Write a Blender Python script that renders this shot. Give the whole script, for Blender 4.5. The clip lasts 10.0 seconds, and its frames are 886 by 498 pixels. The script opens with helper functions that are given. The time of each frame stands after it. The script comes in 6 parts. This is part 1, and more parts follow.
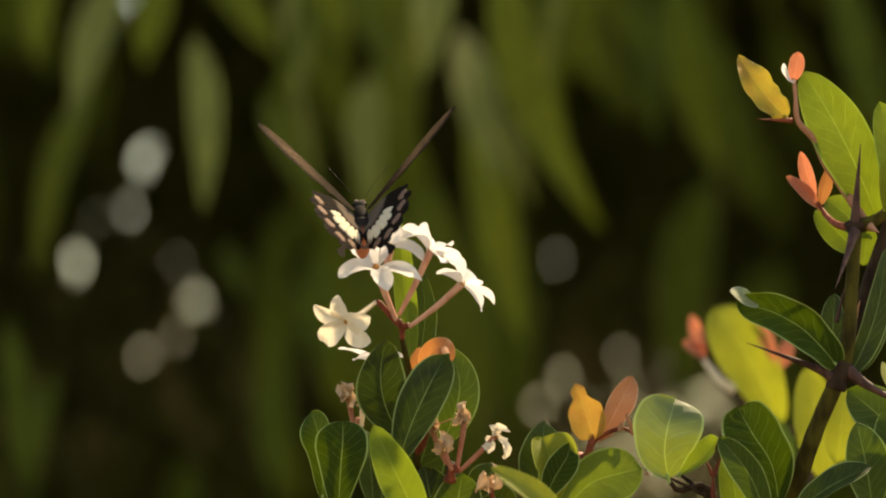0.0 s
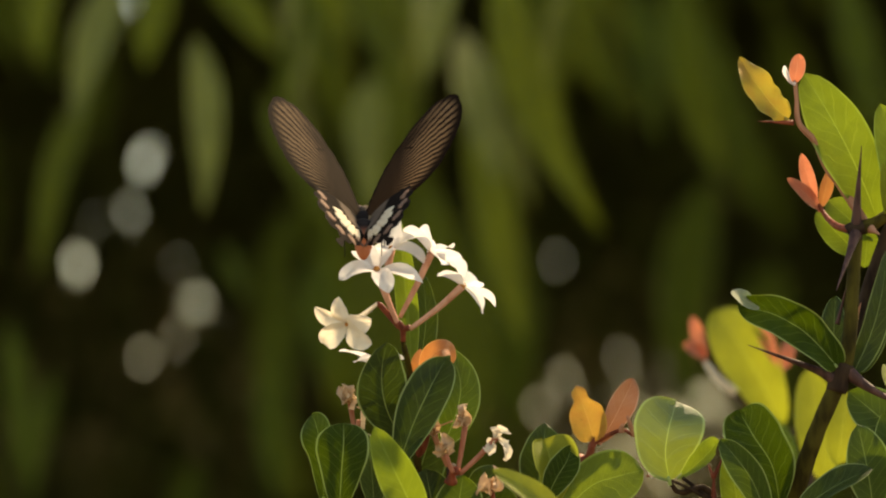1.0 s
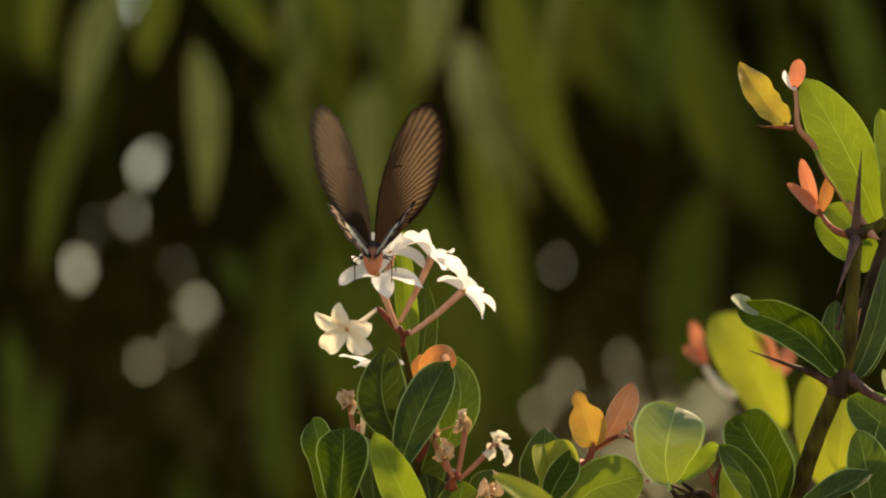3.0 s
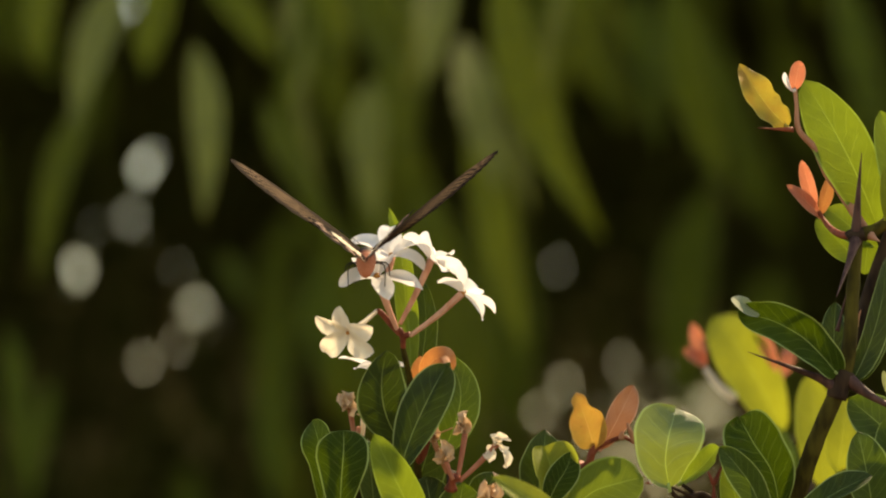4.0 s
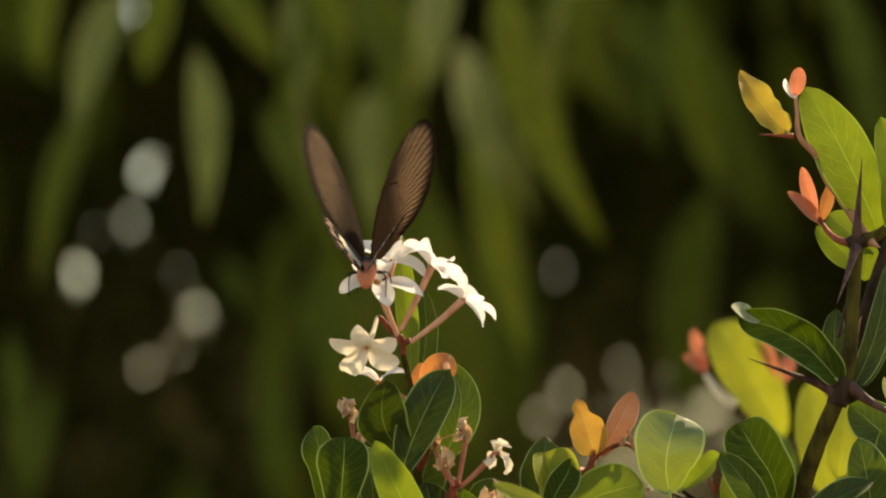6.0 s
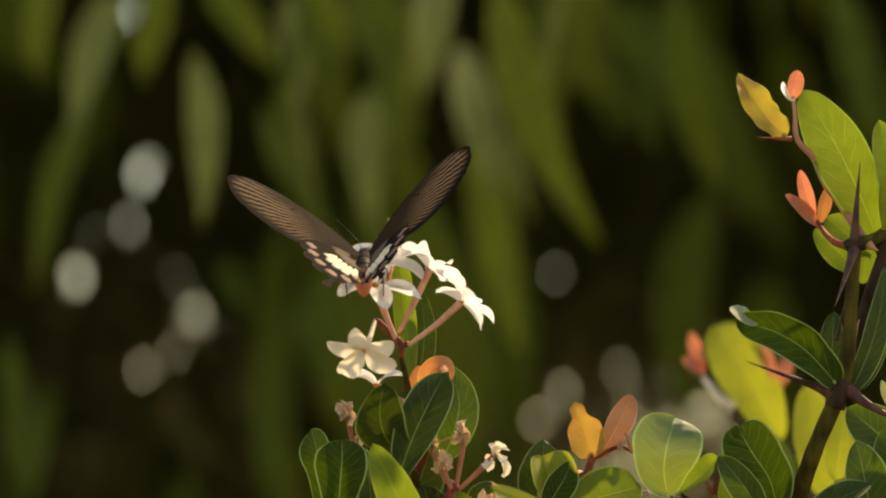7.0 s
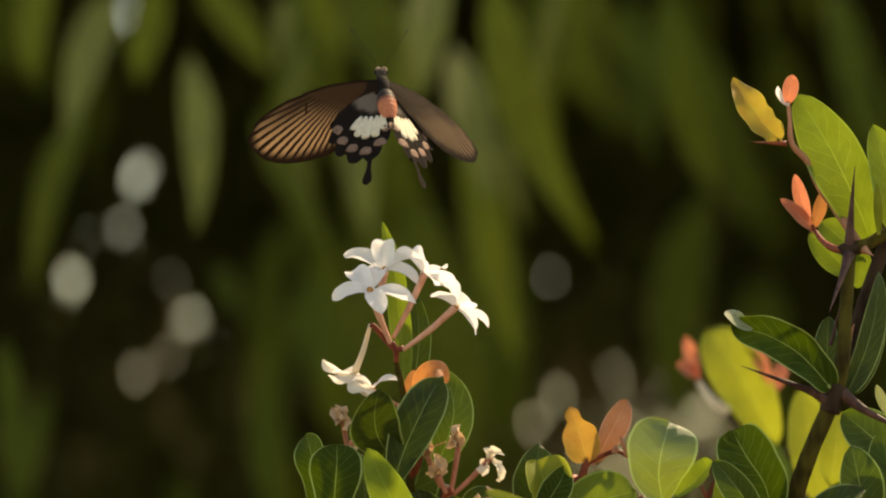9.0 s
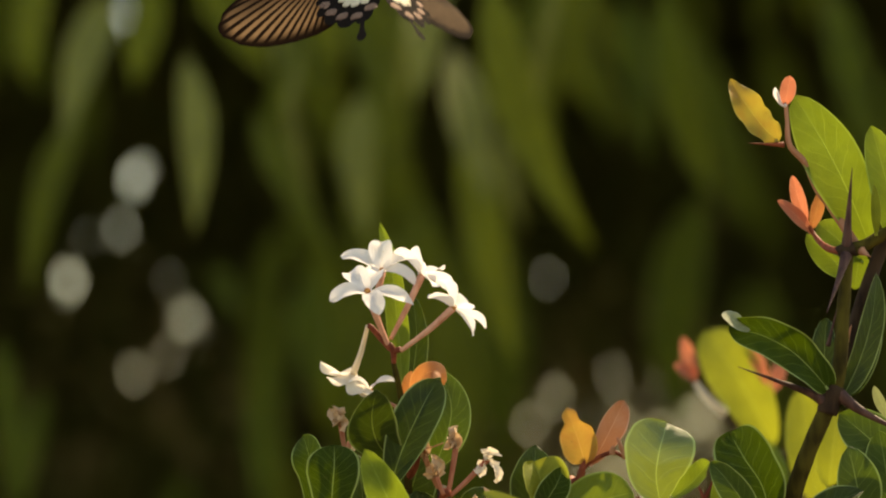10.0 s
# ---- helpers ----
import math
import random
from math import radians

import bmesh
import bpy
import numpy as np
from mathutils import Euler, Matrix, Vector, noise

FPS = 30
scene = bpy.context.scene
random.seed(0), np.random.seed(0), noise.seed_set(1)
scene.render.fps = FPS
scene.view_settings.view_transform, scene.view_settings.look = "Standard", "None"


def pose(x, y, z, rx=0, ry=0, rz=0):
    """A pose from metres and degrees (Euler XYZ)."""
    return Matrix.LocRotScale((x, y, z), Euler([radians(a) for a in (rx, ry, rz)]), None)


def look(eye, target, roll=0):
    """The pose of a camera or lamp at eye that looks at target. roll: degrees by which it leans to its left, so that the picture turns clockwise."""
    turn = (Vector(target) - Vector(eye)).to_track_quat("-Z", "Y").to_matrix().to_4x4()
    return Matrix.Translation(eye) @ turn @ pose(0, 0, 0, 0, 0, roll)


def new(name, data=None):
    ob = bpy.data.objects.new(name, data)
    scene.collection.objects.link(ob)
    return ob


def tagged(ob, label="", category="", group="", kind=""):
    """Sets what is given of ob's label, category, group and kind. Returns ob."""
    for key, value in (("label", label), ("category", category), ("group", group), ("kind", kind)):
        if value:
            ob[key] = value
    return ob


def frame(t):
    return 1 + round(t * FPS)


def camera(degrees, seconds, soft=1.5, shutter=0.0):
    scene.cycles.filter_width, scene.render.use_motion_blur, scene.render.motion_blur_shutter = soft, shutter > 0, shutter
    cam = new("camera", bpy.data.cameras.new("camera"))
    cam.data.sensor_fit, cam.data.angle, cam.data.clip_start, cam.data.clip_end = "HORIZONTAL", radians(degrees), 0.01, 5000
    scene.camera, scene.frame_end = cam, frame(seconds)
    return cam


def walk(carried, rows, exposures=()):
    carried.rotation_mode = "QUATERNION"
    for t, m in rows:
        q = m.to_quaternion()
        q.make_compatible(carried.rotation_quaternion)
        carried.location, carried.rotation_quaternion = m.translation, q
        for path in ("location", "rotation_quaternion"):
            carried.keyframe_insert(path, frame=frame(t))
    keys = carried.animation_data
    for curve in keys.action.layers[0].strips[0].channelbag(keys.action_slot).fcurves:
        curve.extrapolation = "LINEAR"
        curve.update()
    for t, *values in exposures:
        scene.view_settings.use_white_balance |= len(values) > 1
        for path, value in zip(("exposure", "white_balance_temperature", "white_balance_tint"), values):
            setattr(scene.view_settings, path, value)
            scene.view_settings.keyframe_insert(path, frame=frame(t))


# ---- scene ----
# ---------------------------------------------------------------- camera
cam = camera(10.08, 10.0, soft=2.1, shutter=0.2)
cam.data.dof.use_dof = True
cam.data.dof.focus_distance = 1.6
cam.data.dof.aperture_fstop = 10.6
cam.data.dof.aperture_ratio = 1.18
walk(cam, [
    (0.00, pose(0, 0, 0.95000, 94.5000, 0, 0.0000)),
    (0.50, pose(0, 0, 0.95004, 94.5036, 0, 0.0032)),
    (1.00, pose(0, 0, 0.95020, 94.5172, 0, 0.0103)),
    (1.50, pose(0, 0, 0.95041, 94.5344, 0, 0.0052)),
    (2.00, pose(0, 0, 0.95051, 94.5435, 0, 0.0116)),
    (2.50, pose(0, 0, 0.95060, 94.5507, 0, 0.0090)),
    (3.25, pose(0, 0, 0.95073, 94.5616, 0, 0.0097)),
    (4.00, pose(0, 0, 0.95086, 94.5724, 0, 0.0103)),
    (4.50, pose(0, 0, 0.95103, 94.5869, 0, 0.0193)),
    (5.00, pose(0, 0, 0.95115, 94.5969, 0, 0.0142)),
    (5.50, pose(0, 0, 0.95133, 94.6123, 0, 0.0238)),
    (6.25, pose(0, 0, 0.95154, 94.6299, 0, 0.0081)),
    (7.00, pose(0, 0, 0.95175, 94.6476, 0, -0.0077)),
    (7.50, pose(0, 0, 0.95189, 94.6593, 0, -0.0258)),
    (8.00, pose(0, 0, 0.95193, 94.6630, 0, -0.0438)),
    (8.50, pose(0, 0, 0.95206, 94.6738, 0, -0.0477)),
    (9.00, pose(0, 0, 0.95217, 94.6838, 0, -0.0670)),
    (9.50, pose(0, 0, 0.95226, 94.6910, 0, -0.0748)),
    (10.00, pose(0, 0, 0.95228, 94.6928, 0, -0.0967)),
], exposures=[(0, 1.25, 10400, 9), (10, 1.25, 10400, 9)])

# ---------------------------------------------------------------- world and sun
SUN_DIR = Vector((0.42, 0.52, 0.74)).normalized()
world = bpy.data.worlds.new("world")
scene.world = world
world.use_nodes = True
wn = world.node_tree.nodes
sky = wn.new("ShaderNodeTexSky")
sky.sky_type = "NISHITA"
sky.sun_disc = False
sky.air_density, sky.dust_density, sky.ozone_density = 1.1, 0.6, 1.0
sky.sun_elevation = math.asin(SUN_DIR.z)
sky.sun_rotation = math.atan2(SUN_DIR.x, SUN_DIR.y)
wn["Background"].inputs["Strength"].default_value = 0.13
world.node_tree.links.new(sky.outputs[0], wn["Background"].inputs["Color"])
sun_data = bpy.data.lights.new("sun", "SUN")
sun_data.energy = 3.3
sun_data.angle = radians(3.0)
sun_data.color = (1.0, 0.90, 0.76)
sun = new("sun", sun_data)
sun.matrix_world = look(SUN_DIR * 20, (0, 0, 0))


# ---------------------------------------------------------------- materials
class Net:
    """Small helper round a material's node tree."""

    def __init__(self, name):
        self.mat = bpy.data.materials.new(name)
        self.mat.use_nodes = True
        self.tree = self.mat.node_tree
        self.tree.nodes.clear()
        self.out = self.tree.nodes.new("ShaderNodeOutputMaterial")

    def put(self, socket, value):
        if isinstance(value, bpy.types.NodeSocket):
            self.tree.links.new(value, socket)
        elif isinstance(value, (tuple, list)) and len(value) == 3 and socket.type == "RGBA":
            socket.default_value = (*value, 1)
        else:
            socket.default_value = value

    def node(self, kind, out=0, settings=(), **inputs):
        n = self.tree.nodes.new(kind)
        for key, value in settings:
            setattr(n, key, value)
        for key, value in inputs.items():
            name = key.replace("_", " ")
            self.put(n.inputs[int(key[1:])] if key[0] == "i" and key[1:].isdigit() else n.inputs[name], value)
        return n.outputs[out]

    def math(self, op, a, b=0.0, c=0.0, clamp=False):
        return self.node("ShaderNodeMath", settings=(("operation", op), ("use_clamp", clamp)), i0=a, i1=b, i2=c)

    def ramp(self, x, a, b, lo=0.0, hi=1.0):
        return self.node("ShaderNodeMapRange", settings=(("interpolation_type", "SMOOTHSTEP"),), i0=x, i1=a, i2=b, i3=lo, i4=hi)

    def mix(self, f, a, b):
        n = self.tree.nodes.new("ShaderNodeMix")
        n.data_type = "RGBA"
        self.put(n.inputs[0], f)
        self.put(n.inputs[6], a)
        self.put(n.inputs[7], b)
        return n.outputs[2]

    def noise(self, scale, detail=3.0, vector=None):
        v = vector or self.node("ShaderNodeTexCoord", out=3)
        return self.node("ShaderNodeTexNoise", Vector=v, Scale=scale, Detail=detail)

    def bump(self, height, strength, distance):
        return self.node("ShaderNodeBump", Height=height, Strength=strength, Distance=distance)

    def finish(self, shader):
        self.tree.links.new(shader, self.out.inputs[0])
        return self.mat


def leaf_material(name, base, dark, glow, share=0.35, rough=0.38, vein=0.45, pitch=9.0, vein_col=None, shine=0.32, coat=0.0):
    """A leaf: midrib and side veins along its UVs, mottling at two scales, light passing through."""
    n = Net(name)
    uv = n.node("ShaderNodeUVMap")
    sep = n.tree.nodes.new("ShaderNodeSeparateXYZ")
    n.tree.links.new(uv, sep.inputs[0])
    a = n.math("MULTIPLY", n.math("ABSOLUTE", n.math("SUBTRACT", sep.outputs[0], 0.5)), 2.0)
    rib = n.ramp(n.math("ADD", a, n.math("MULTIPLY", sep.outputs[1], 0.018)), 0.010, 0.040, 1.0, 0.0)
    wob = n.math("MULTIPLY", n.noise(110.0, 3.0), 0.16)
    run = n.math("ADD", n.math("SUBTRACT", sep.outputs[1], n.math("MULTIPLY", n.math("POWER", a, 0.8), 0.24)), wob)
    side = n.math("ABSOLUTE", n.math("SUBTRACT", n.math("FRACT", n.math("MULTIPLY", run, pitch)), 0.5))
    side = n.math("MULTIPLY", n.ramp(side, 0.0, 0.070, 1.0, 0.0), n.ramp(a, 0.70, 0.95, 0.8, 0.0))
    edge = n.ramp(a, 0.90, 0.965, 0.0, 1.0)
    net = n.node("ShaderNodeTexVoronoi", settings=(("feature", "DISTANCE_TO_EDGE"),), Scale=520.0)
    net = n.math("MULTIPLY", n.ramp(net, 0.02, 0.10, 1.0, 0.0), 0.30)
    veins = n.math("MAXIMUM", n.math("MAXIMUM", rib, side), net)
    strong = n.math("MULTIPLY", n.math("MAXIMUM", n.math("MULTIPLY", rib, 0.8), edge), min(1.0, vein * 1.7))
    patch = n.ramp(n.math("ADD", n.math("MULTIPLY", n.noise(55.0, 4.0), 0.6), n.math("MULTIPLY", n.noise(190.0, 3.0), 0.4)), 0.38, 0.62)
    fine = n.noise(900.0, 2.0)
    rnd = n.node("ShaderNodeObjectInfo", out=5)
    col = n.mix(patch, dark, base)
    col = n.mix(n.math("MULTIPLY", rnd, 0.35), col, tuple(0.6 * c for c in base))
    col = n.mix(n.math("MULTIPLY", fine, 0.3), col, tuple(0.72 * c for c in dark))
    specks = n.ramp(n.noise(420.0, 1.0), 0.70, 0.78)
    col = n.mix(n.math("MULTIPLY", specks, 0.35), col, (0.10, 0.07, 0.03))
    vc = vein_col or tuple(min(1, 1.9 * c + 0.05) for c in base)
    col = n.mix(n.math("MULTIPLY", veins, vein), col, vc)
    col = n.mix(strong, col, tuple(min(1.0, 1.7 * c + 0.05) for c in vc))
    relief = n.math("ADD", n.math("MULTIPLY", veins, -0.6), n.math("MULTIPLY", n.noise(380.0, 2.0), 0.8))
    nor = n.bump(relief, 0.45, 0.0007)
    r = n.math("ADD", rough, n.math("MULTIPLY", n.noise(120.0), 0.18))
    top = n.node("ShaderNodeBsdfPrincipled", Base_Color=col, Roughness=r, Normal=nor, Specular_IOR_Level=shine, Coat_Weight=coat, Coat_Roughness=0.3)
    back = n.mix(n.math("MULTIPLY", veins, 0.35), n.mix(patch, tuple(0.8 * g for g in glow), glow), tuple(min(1.0, 1.3 * g + 0.03) for g in glow))
    thru = n.node("ShaderNodeBsdfTranslucent", Color=back, Normal=nor)
    return n.finish(n.node("ShaderNodeMixShader", i0=share, i1=top, i2=thru))


def bark_material(name, base, dark, rough=0.6, scale=1.0):
    n = Net(name)
    co = n.node("ShaderNodeMapping", Vector=n.node("ShaderNodeTexCoord", out=3), Scale=(1, 1, 0.25))
    streak = n.noise(420.0 * scale, 4.0, co)
    big = n.noise(60.0 * scale, 3.0)
    col = n.mix(n.ramp(streak, 0.35, 0.65), dark, base)
    col = n.mix(n.math("MULTIPLY", n.ramp(big, 0.45, 0.7), 0.5), col, tuple(1.4 * c for c in base))
    nor = n.bump(streak, 0.5, 0.0005 / scale)
    return n.finish(n.node("ShaderNodeBsdfPrincipled", Base_Color=col, Roughness=rough, Normal=nor, Specular_IOR_Level=0.10))


def petal_material(name, base, shade, glow, share=0.3):
    n = Net(name)
    uv = n.node("ShaderNodeUVMap")
    sep = n.tree.nodes.new("ShaderNodeSeparateXYZ")
    n.tree.links.new(uv, sep.inputs[0])
    lines = n.math("ABSOLUTE", n.math("SINE", n.math("MULTIPLY", sep.outputs[0], 26.0)))
    col = n.mix(n.ramp(n.noise(260.0), 0.4, 0.75, 0.0, 0.5), base, shade)
    col = n.mix(n.ramp(sep.outputs[1], 0.0, 0.3, 0.55, 0.0), col, shade)
    specks = n.ramp(n.noise(700.0, 1.0), 0.72, 0.8, 0.0, 0.4)
    col = n.mix(specks, col, (0.45, 0.28, 0.14))
    nor = n.bump(n.math("ADD", n.math("MULTIPLY", lines, 0.5), n.noise(900.0)), 0.3, 0.0003)
    top = n.node("ShaderNodeBsdfPrincipled", Base_Color=col, Roughness=0.55, Normal=nor)
    thru = n.node("ShaderNodeBsdfTranslucent", Color=glow, Normal=nor)
    return n.finish(n.node("ShaderNodeMixShader", i0=share, i1=top, i2=thru))


def forewing_material():
    """Smoky translucent membrane with dark veins that fan to the margin, a black cell bar and dark borders. UVs in units of 51 mm."""
    n = Net("smoky_wing")
    uv = n.node("ShaderNodeUVMap")
    sep = n.tree.nodes.new("ShaderNodeSeparateXYZ")
    n.tree.links.new(uv, sep.inputs[0])
    x, y = sep.outputs[0], n.math("SUBTRACT", sep.outputs[1], 0.5)
    ang = n.math("ARCTAN2", n.math("SUBTRACT", y, 0.10), n.math("SUBTRACT", x, 0.10))
    stripe = n.math("ABSOLUTE", n.math("SUBTRACT", n.math("FRACT", n.math("MULTIPLY", ang, 13.0)), 0.5))
    dark_line = n.ramp(n.math("ADD", stripe, n.math("MULTIPLY", n.math("SUBTRACT", n.noise(120.0, 2.0), 0.5), 0.12)), 0.17, 0.31, 1.0, 0.0)
    outer = n.ramp(n.math("SUBTRACT", x, n.math("MULTIPLY", y, 1.1)), 0.26, 0.38)
    cell_line = n.ramp(n.math("ABSOLUTE", n.math("ADD", y, n.math("MULTIPLY", x, -0.05))), 0.003, 0.012, 0.7, 0.0)
    bar = n.math("MULTIPLY", n.ramp(n.math("ABSOLUTE", n.math("SUBTRACT", n.math("ADD", x, n.math("MULTIPLY", y, 0.2)), 0.545)), 0.006, 0.016, 1.0, 0.0),
                 n.ramp(n.math("ABSOLUTE", n.math("SUBTRACT", y, 0.05)), 0.04, 0.055, 1.0, 0.0))
    lines = n.math("MAXIMUM", n.math("MULTIPLY", dark_line, n.math("ADD", n.math("MULTIPLY", outer, 0.30), 0.70)), n.math("MAXIMUM", bar, n.math("MULTIPLY", cell_line, 0.3)))
    rim = n.node("ShaderNodeAttribute", out=2, settings=(("attribute_name", "rim"),))
    lines = n.math("MAXIMUM", lines, n.ramp(rim, 0.0, 0.80))
    root = n.ramp(n.math("SUBTRACT", x, n.math("MULTIPLY", y, 1.4)), 0.30, 0.76, 0.93, 0.0)
    lines = n.math("MAXIMUM", lines, root)
    cell = n.math("MULTIPLY", n.ramp(y, -0.06, 0.11, 0.0, 0.92), n.ramp(x, 0.55, 0.98, 1.0, 0.35))
    lines = n.math("MAXIMUM", lines, cell)
    scale = n.noise(2600.0, 2.0)
    col = n.mix(lines, (0.18, 0.118, 0.075), (0.010, 0.006, 0.004))
    col = n.mix(n.math("MULTIPLY", scale, 0.25), col, (0.035, 0.024, 0.017))
    glow = n.mix(lines, (0.50, 0.31, 0.17), (0.016, 0.008, 0.005))
    nor = n.bump(n.math("ADD", lines, scale), 0.3, 0.0002)
    top = n.node("ShaderNodeBsdfPrincipled", Base_Color=col, Roughness=0.7, Normal=nor, Specular_IOR_Level=0.02)
    thru = n.node("ShaderNodeBsdfTranslucent", Color=glow)
    return n.finish(n.node("ShaderNodeMixShader", i0=0.36, i1=top, i2=thru))


def hindwing_material():
    """Black scales beyond a hairy grey-brown root."""
    n = Net("black_hindwing")
    co = n.node("ShaderNodeTexCoord", out=3)
    far = n.node("ShaderNodeVectorMath", out=1, settings=(("operation", "LENGTH"),), i0=co)
    f = n.ramp(n.math("ADD", far, n.math("MULTIPLY", n.noise(400.0), 0.004)), 0.0100, 0.0130)
    hair = n.noise(2200.0, 3.0)
    col = n.mix(f, n.mix(hair, (0.18, 0.14, 0.11), (0.10, 0.075, 0.058)), n.mix(hair, (0.008, 0.006, 0.005), (0.017, 0.012, 0.010)))
    return n.finish(n.node("ShaderNodeBsdfPrincipled", Base_Color=col, Roughness=0.8, Normal=n.bump(hair, 0.4, 0.0003), Specular_IOR_Level=0.02))


def abdomen_material():
    """Orange-red hair that darkens towards the thorax."""
    n = Net("orange_red_abdomen")
    sep = n.tree.nodes.new("ShaderNodeSeparateXYZ")
    n.tree.links.new(n.node("ShaderNodeTexCoord", out=3), sep.inputs[0])
    hair = n.noise(1700.0, 3.0)
    red = n.mix(hair, (0.42, 0.11, 0.055), (0.60, 0.22, 0.12))
    f = n.ramp(n.math("ADD", sep.outputs[1], n.math("MULTIPLY", hair, 0.002)), -0.0055, -0.0015)
    col = n.mix(f, red, (0.020, 0.014, 0.012))
    return n.finish(n.node("ShaderNodeBsdfPrincipled", Base_Color=col, Roughness=0.6, Normal=n.bump(hair, 0.5, 0.0003), Specular_IOR_Level=0.15))


# brown leaf kept lighter in colour, for the brighter parts behind the shrubs
def lit_brown_material():
    n = Net("lit_brown_hedge_leaf")
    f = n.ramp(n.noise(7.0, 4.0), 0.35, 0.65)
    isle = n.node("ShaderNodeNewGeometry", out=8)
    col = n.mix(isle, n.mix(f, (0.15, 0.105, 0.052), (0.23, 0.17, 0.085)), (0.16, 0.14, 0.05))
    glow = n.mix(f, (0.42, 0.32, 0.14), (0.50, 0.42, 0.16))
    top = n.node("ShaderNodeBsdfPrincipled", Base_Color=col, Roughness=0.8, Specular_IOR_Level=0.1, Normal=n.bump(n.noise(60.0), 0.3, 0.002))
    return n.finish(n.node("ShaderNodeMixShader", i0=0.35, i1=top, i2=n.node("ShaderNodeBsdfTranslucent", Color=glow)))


def hedge_material():
    n = Net("hedge_leaf")
    f = n.ramp(n.noise(6.0, 4.0), 0.35, 0.65)
    isle = n.node("ShaderNodeNewGeometry", out=8)
    col = n.mix(isle, n.mix(f, (0.034, 0.027, 0.009), (0.070, 0.064, 0.014)), (0.048, 0.062, 0.012))
    glow = n.mix(f, (0.16, 0.11, 0.04), (0.20, 0.20, 0.04))
    top = n.node("ShaderNodeBsdfPrincipled", Base_Color=col, Roughness=0.75, Specular_IOR_Level=0.1, Normal=n.bump(n.noise(60.0), 0.3, 0.002))
    return n.finish(n.node("ShaderNodeMixShader", i0=0.35, i1=top, i2=n.node("ShaderNodeBsdfTranslucent", Color=glow)))


def plain_material(name, base, dark, rough, scale, relief=0.0004, low=0.35, high=0.65, strength=0.4, shine=0.1):
    n = Net(name)
    f = n.noise(scale, 4.0)
    big = n.noise(scale * 0.13, 3.0)
    col = n.mix(n.ramp(f, low, high), dark, base)
    col = n.mix(n.math("MULTIPLY", big, 0.3), col, tuple(0.7 * c for c in dark))
    return n.finish(n.node("ShaderNodeBsdfPrincipled", Base_Color=col, Roughness=rough, Normal=n.bump(f, strength, relief), Specular_IOR_Level=shine))


LEAF_DARK = leaf_material("dark_glossy_leaf", (0.030, 0.056, 0.005), (0.013, 0.028, 0.003), (0.09, 0.145, 0.006), 0.14, 0.34, 0.55, shine=0.22, vein_col=(0.15, 0.20, 0.06))
LEAF_DEEP = leaf_material("deep_green_leaf", (0.030, 0.060, 0.004), (0.014, 0.034, 0.002), (0.10, 0.17, 0.005), 0.18, 0.42, 0.62, shine=0.10, vein_col=(0.17, 0.23, 0.06))
LEAF_MID = leaf_material("green_leaf", (0.048, 0.092, 0.010), (0.026, 0.054, 0.007), (0.15, 0.24, 0.015), 0.24, 0.38, 0.60, shine=0.26, vein_col=(0.19, 0.26, 0.07))
LEAF_LIGHT = leaf_material("light_green_leaf", (0.12, 0.19, 0.018), (0.09, 0.145, 0.014), (0.29, 0.39, 0.03), 0.36, 0.36, 0.28)
LEAF_GLOSS = leaf_material("glossy_light_leaf", (0.12, 0.18, 0.025), (0.085, 0.14, 0.018), (0.33, 0.42, 0.03), 0.30, 0.40, 0.42, pitch=6.0, shine=0.8, coat=0.8)
LEAF_BACK_GLOSS = leaf_material("pale_underside_gloss_leaf", (0.30, 0.33, 0.20), (0.22, 0.26, 0.14), (0.36, 0.42, 0.16), 0.25, 0.45, 0.2)
LEAF_YELLOW = leaf_material("yellow_green_leaf", (0.24, 0.27, 0.03), (0.16, 0.205, 0.025), (0.42, 0.45, 0.04), 0.42, 0.42, 0.2)
LEAF_GOLD = leaf_material("golden_young_leaf", (0.52, 0.36, 0.06), (0.58, 0.19, 0.05), (0.62, 0.34, 0.07), 0.36, 0.40, 0.15, vein_col=(0.60, 0.40, 0.12))
LEAF_AMBER = leaf_material("yellow_orange_young_leaf", (0.42, 0.37, 0.06), (0.56, 0.24, 0.05), (0.56, 0.42, 0.06), 0.38, 0.40, 0.3, vein_col=(0.36, 0.36, 0.08))
LEAF_COPPER = leaf_material("copper_young_leaf", (0.60, 0.25, 0.09), (0.46, 0.15, 0.07), (0.74, 0.28, 0.08), 0.40, 0.36, 0.3, vein_col=(0.66, 0.36, 0.16))
LEAF_ORANGE = leaf_material("orange_young_leaf", (0.64, 0.20, 0.11), (0.48, 0.12, 0.08), (0.84, 0.27, 0.14), 0.44, 0.38, 0.35, vein_col=(0.74, 0.40, 0.25))
LEAF_PINK = leaf_material("pinkish_brown_young_leaf", (0.40, 0.21, 0.14), (0.42, 0.15, 0.07), (0.50, 0.20, 0.09), 0.28, 0.36, 0.35, vein_col=(0.50, 0.33, 0.25))
# one drooping leaf in four tones; light, sheen and shade sit in the colour
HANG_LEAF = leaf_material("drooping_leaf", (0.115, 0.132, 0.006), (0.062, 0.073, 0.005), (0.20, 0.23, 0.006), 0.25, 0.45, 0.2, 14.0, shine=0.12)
SHADE_LEAF = leaf_material("shade_toned_leaf", (0.088, 0.112, 0.007), (0.044, 0.058, 0.005), (0.17, 0.21, 0.007), 0.22, 0.5, 0.2, 12.0, shine=0.08)
HEDGE_LEAF = hedge_material()
HEDGE_LIT_BROWN = lit_brown_material()
# paler copy with the sky's sheen in its colour, then a sunlit-toned copy
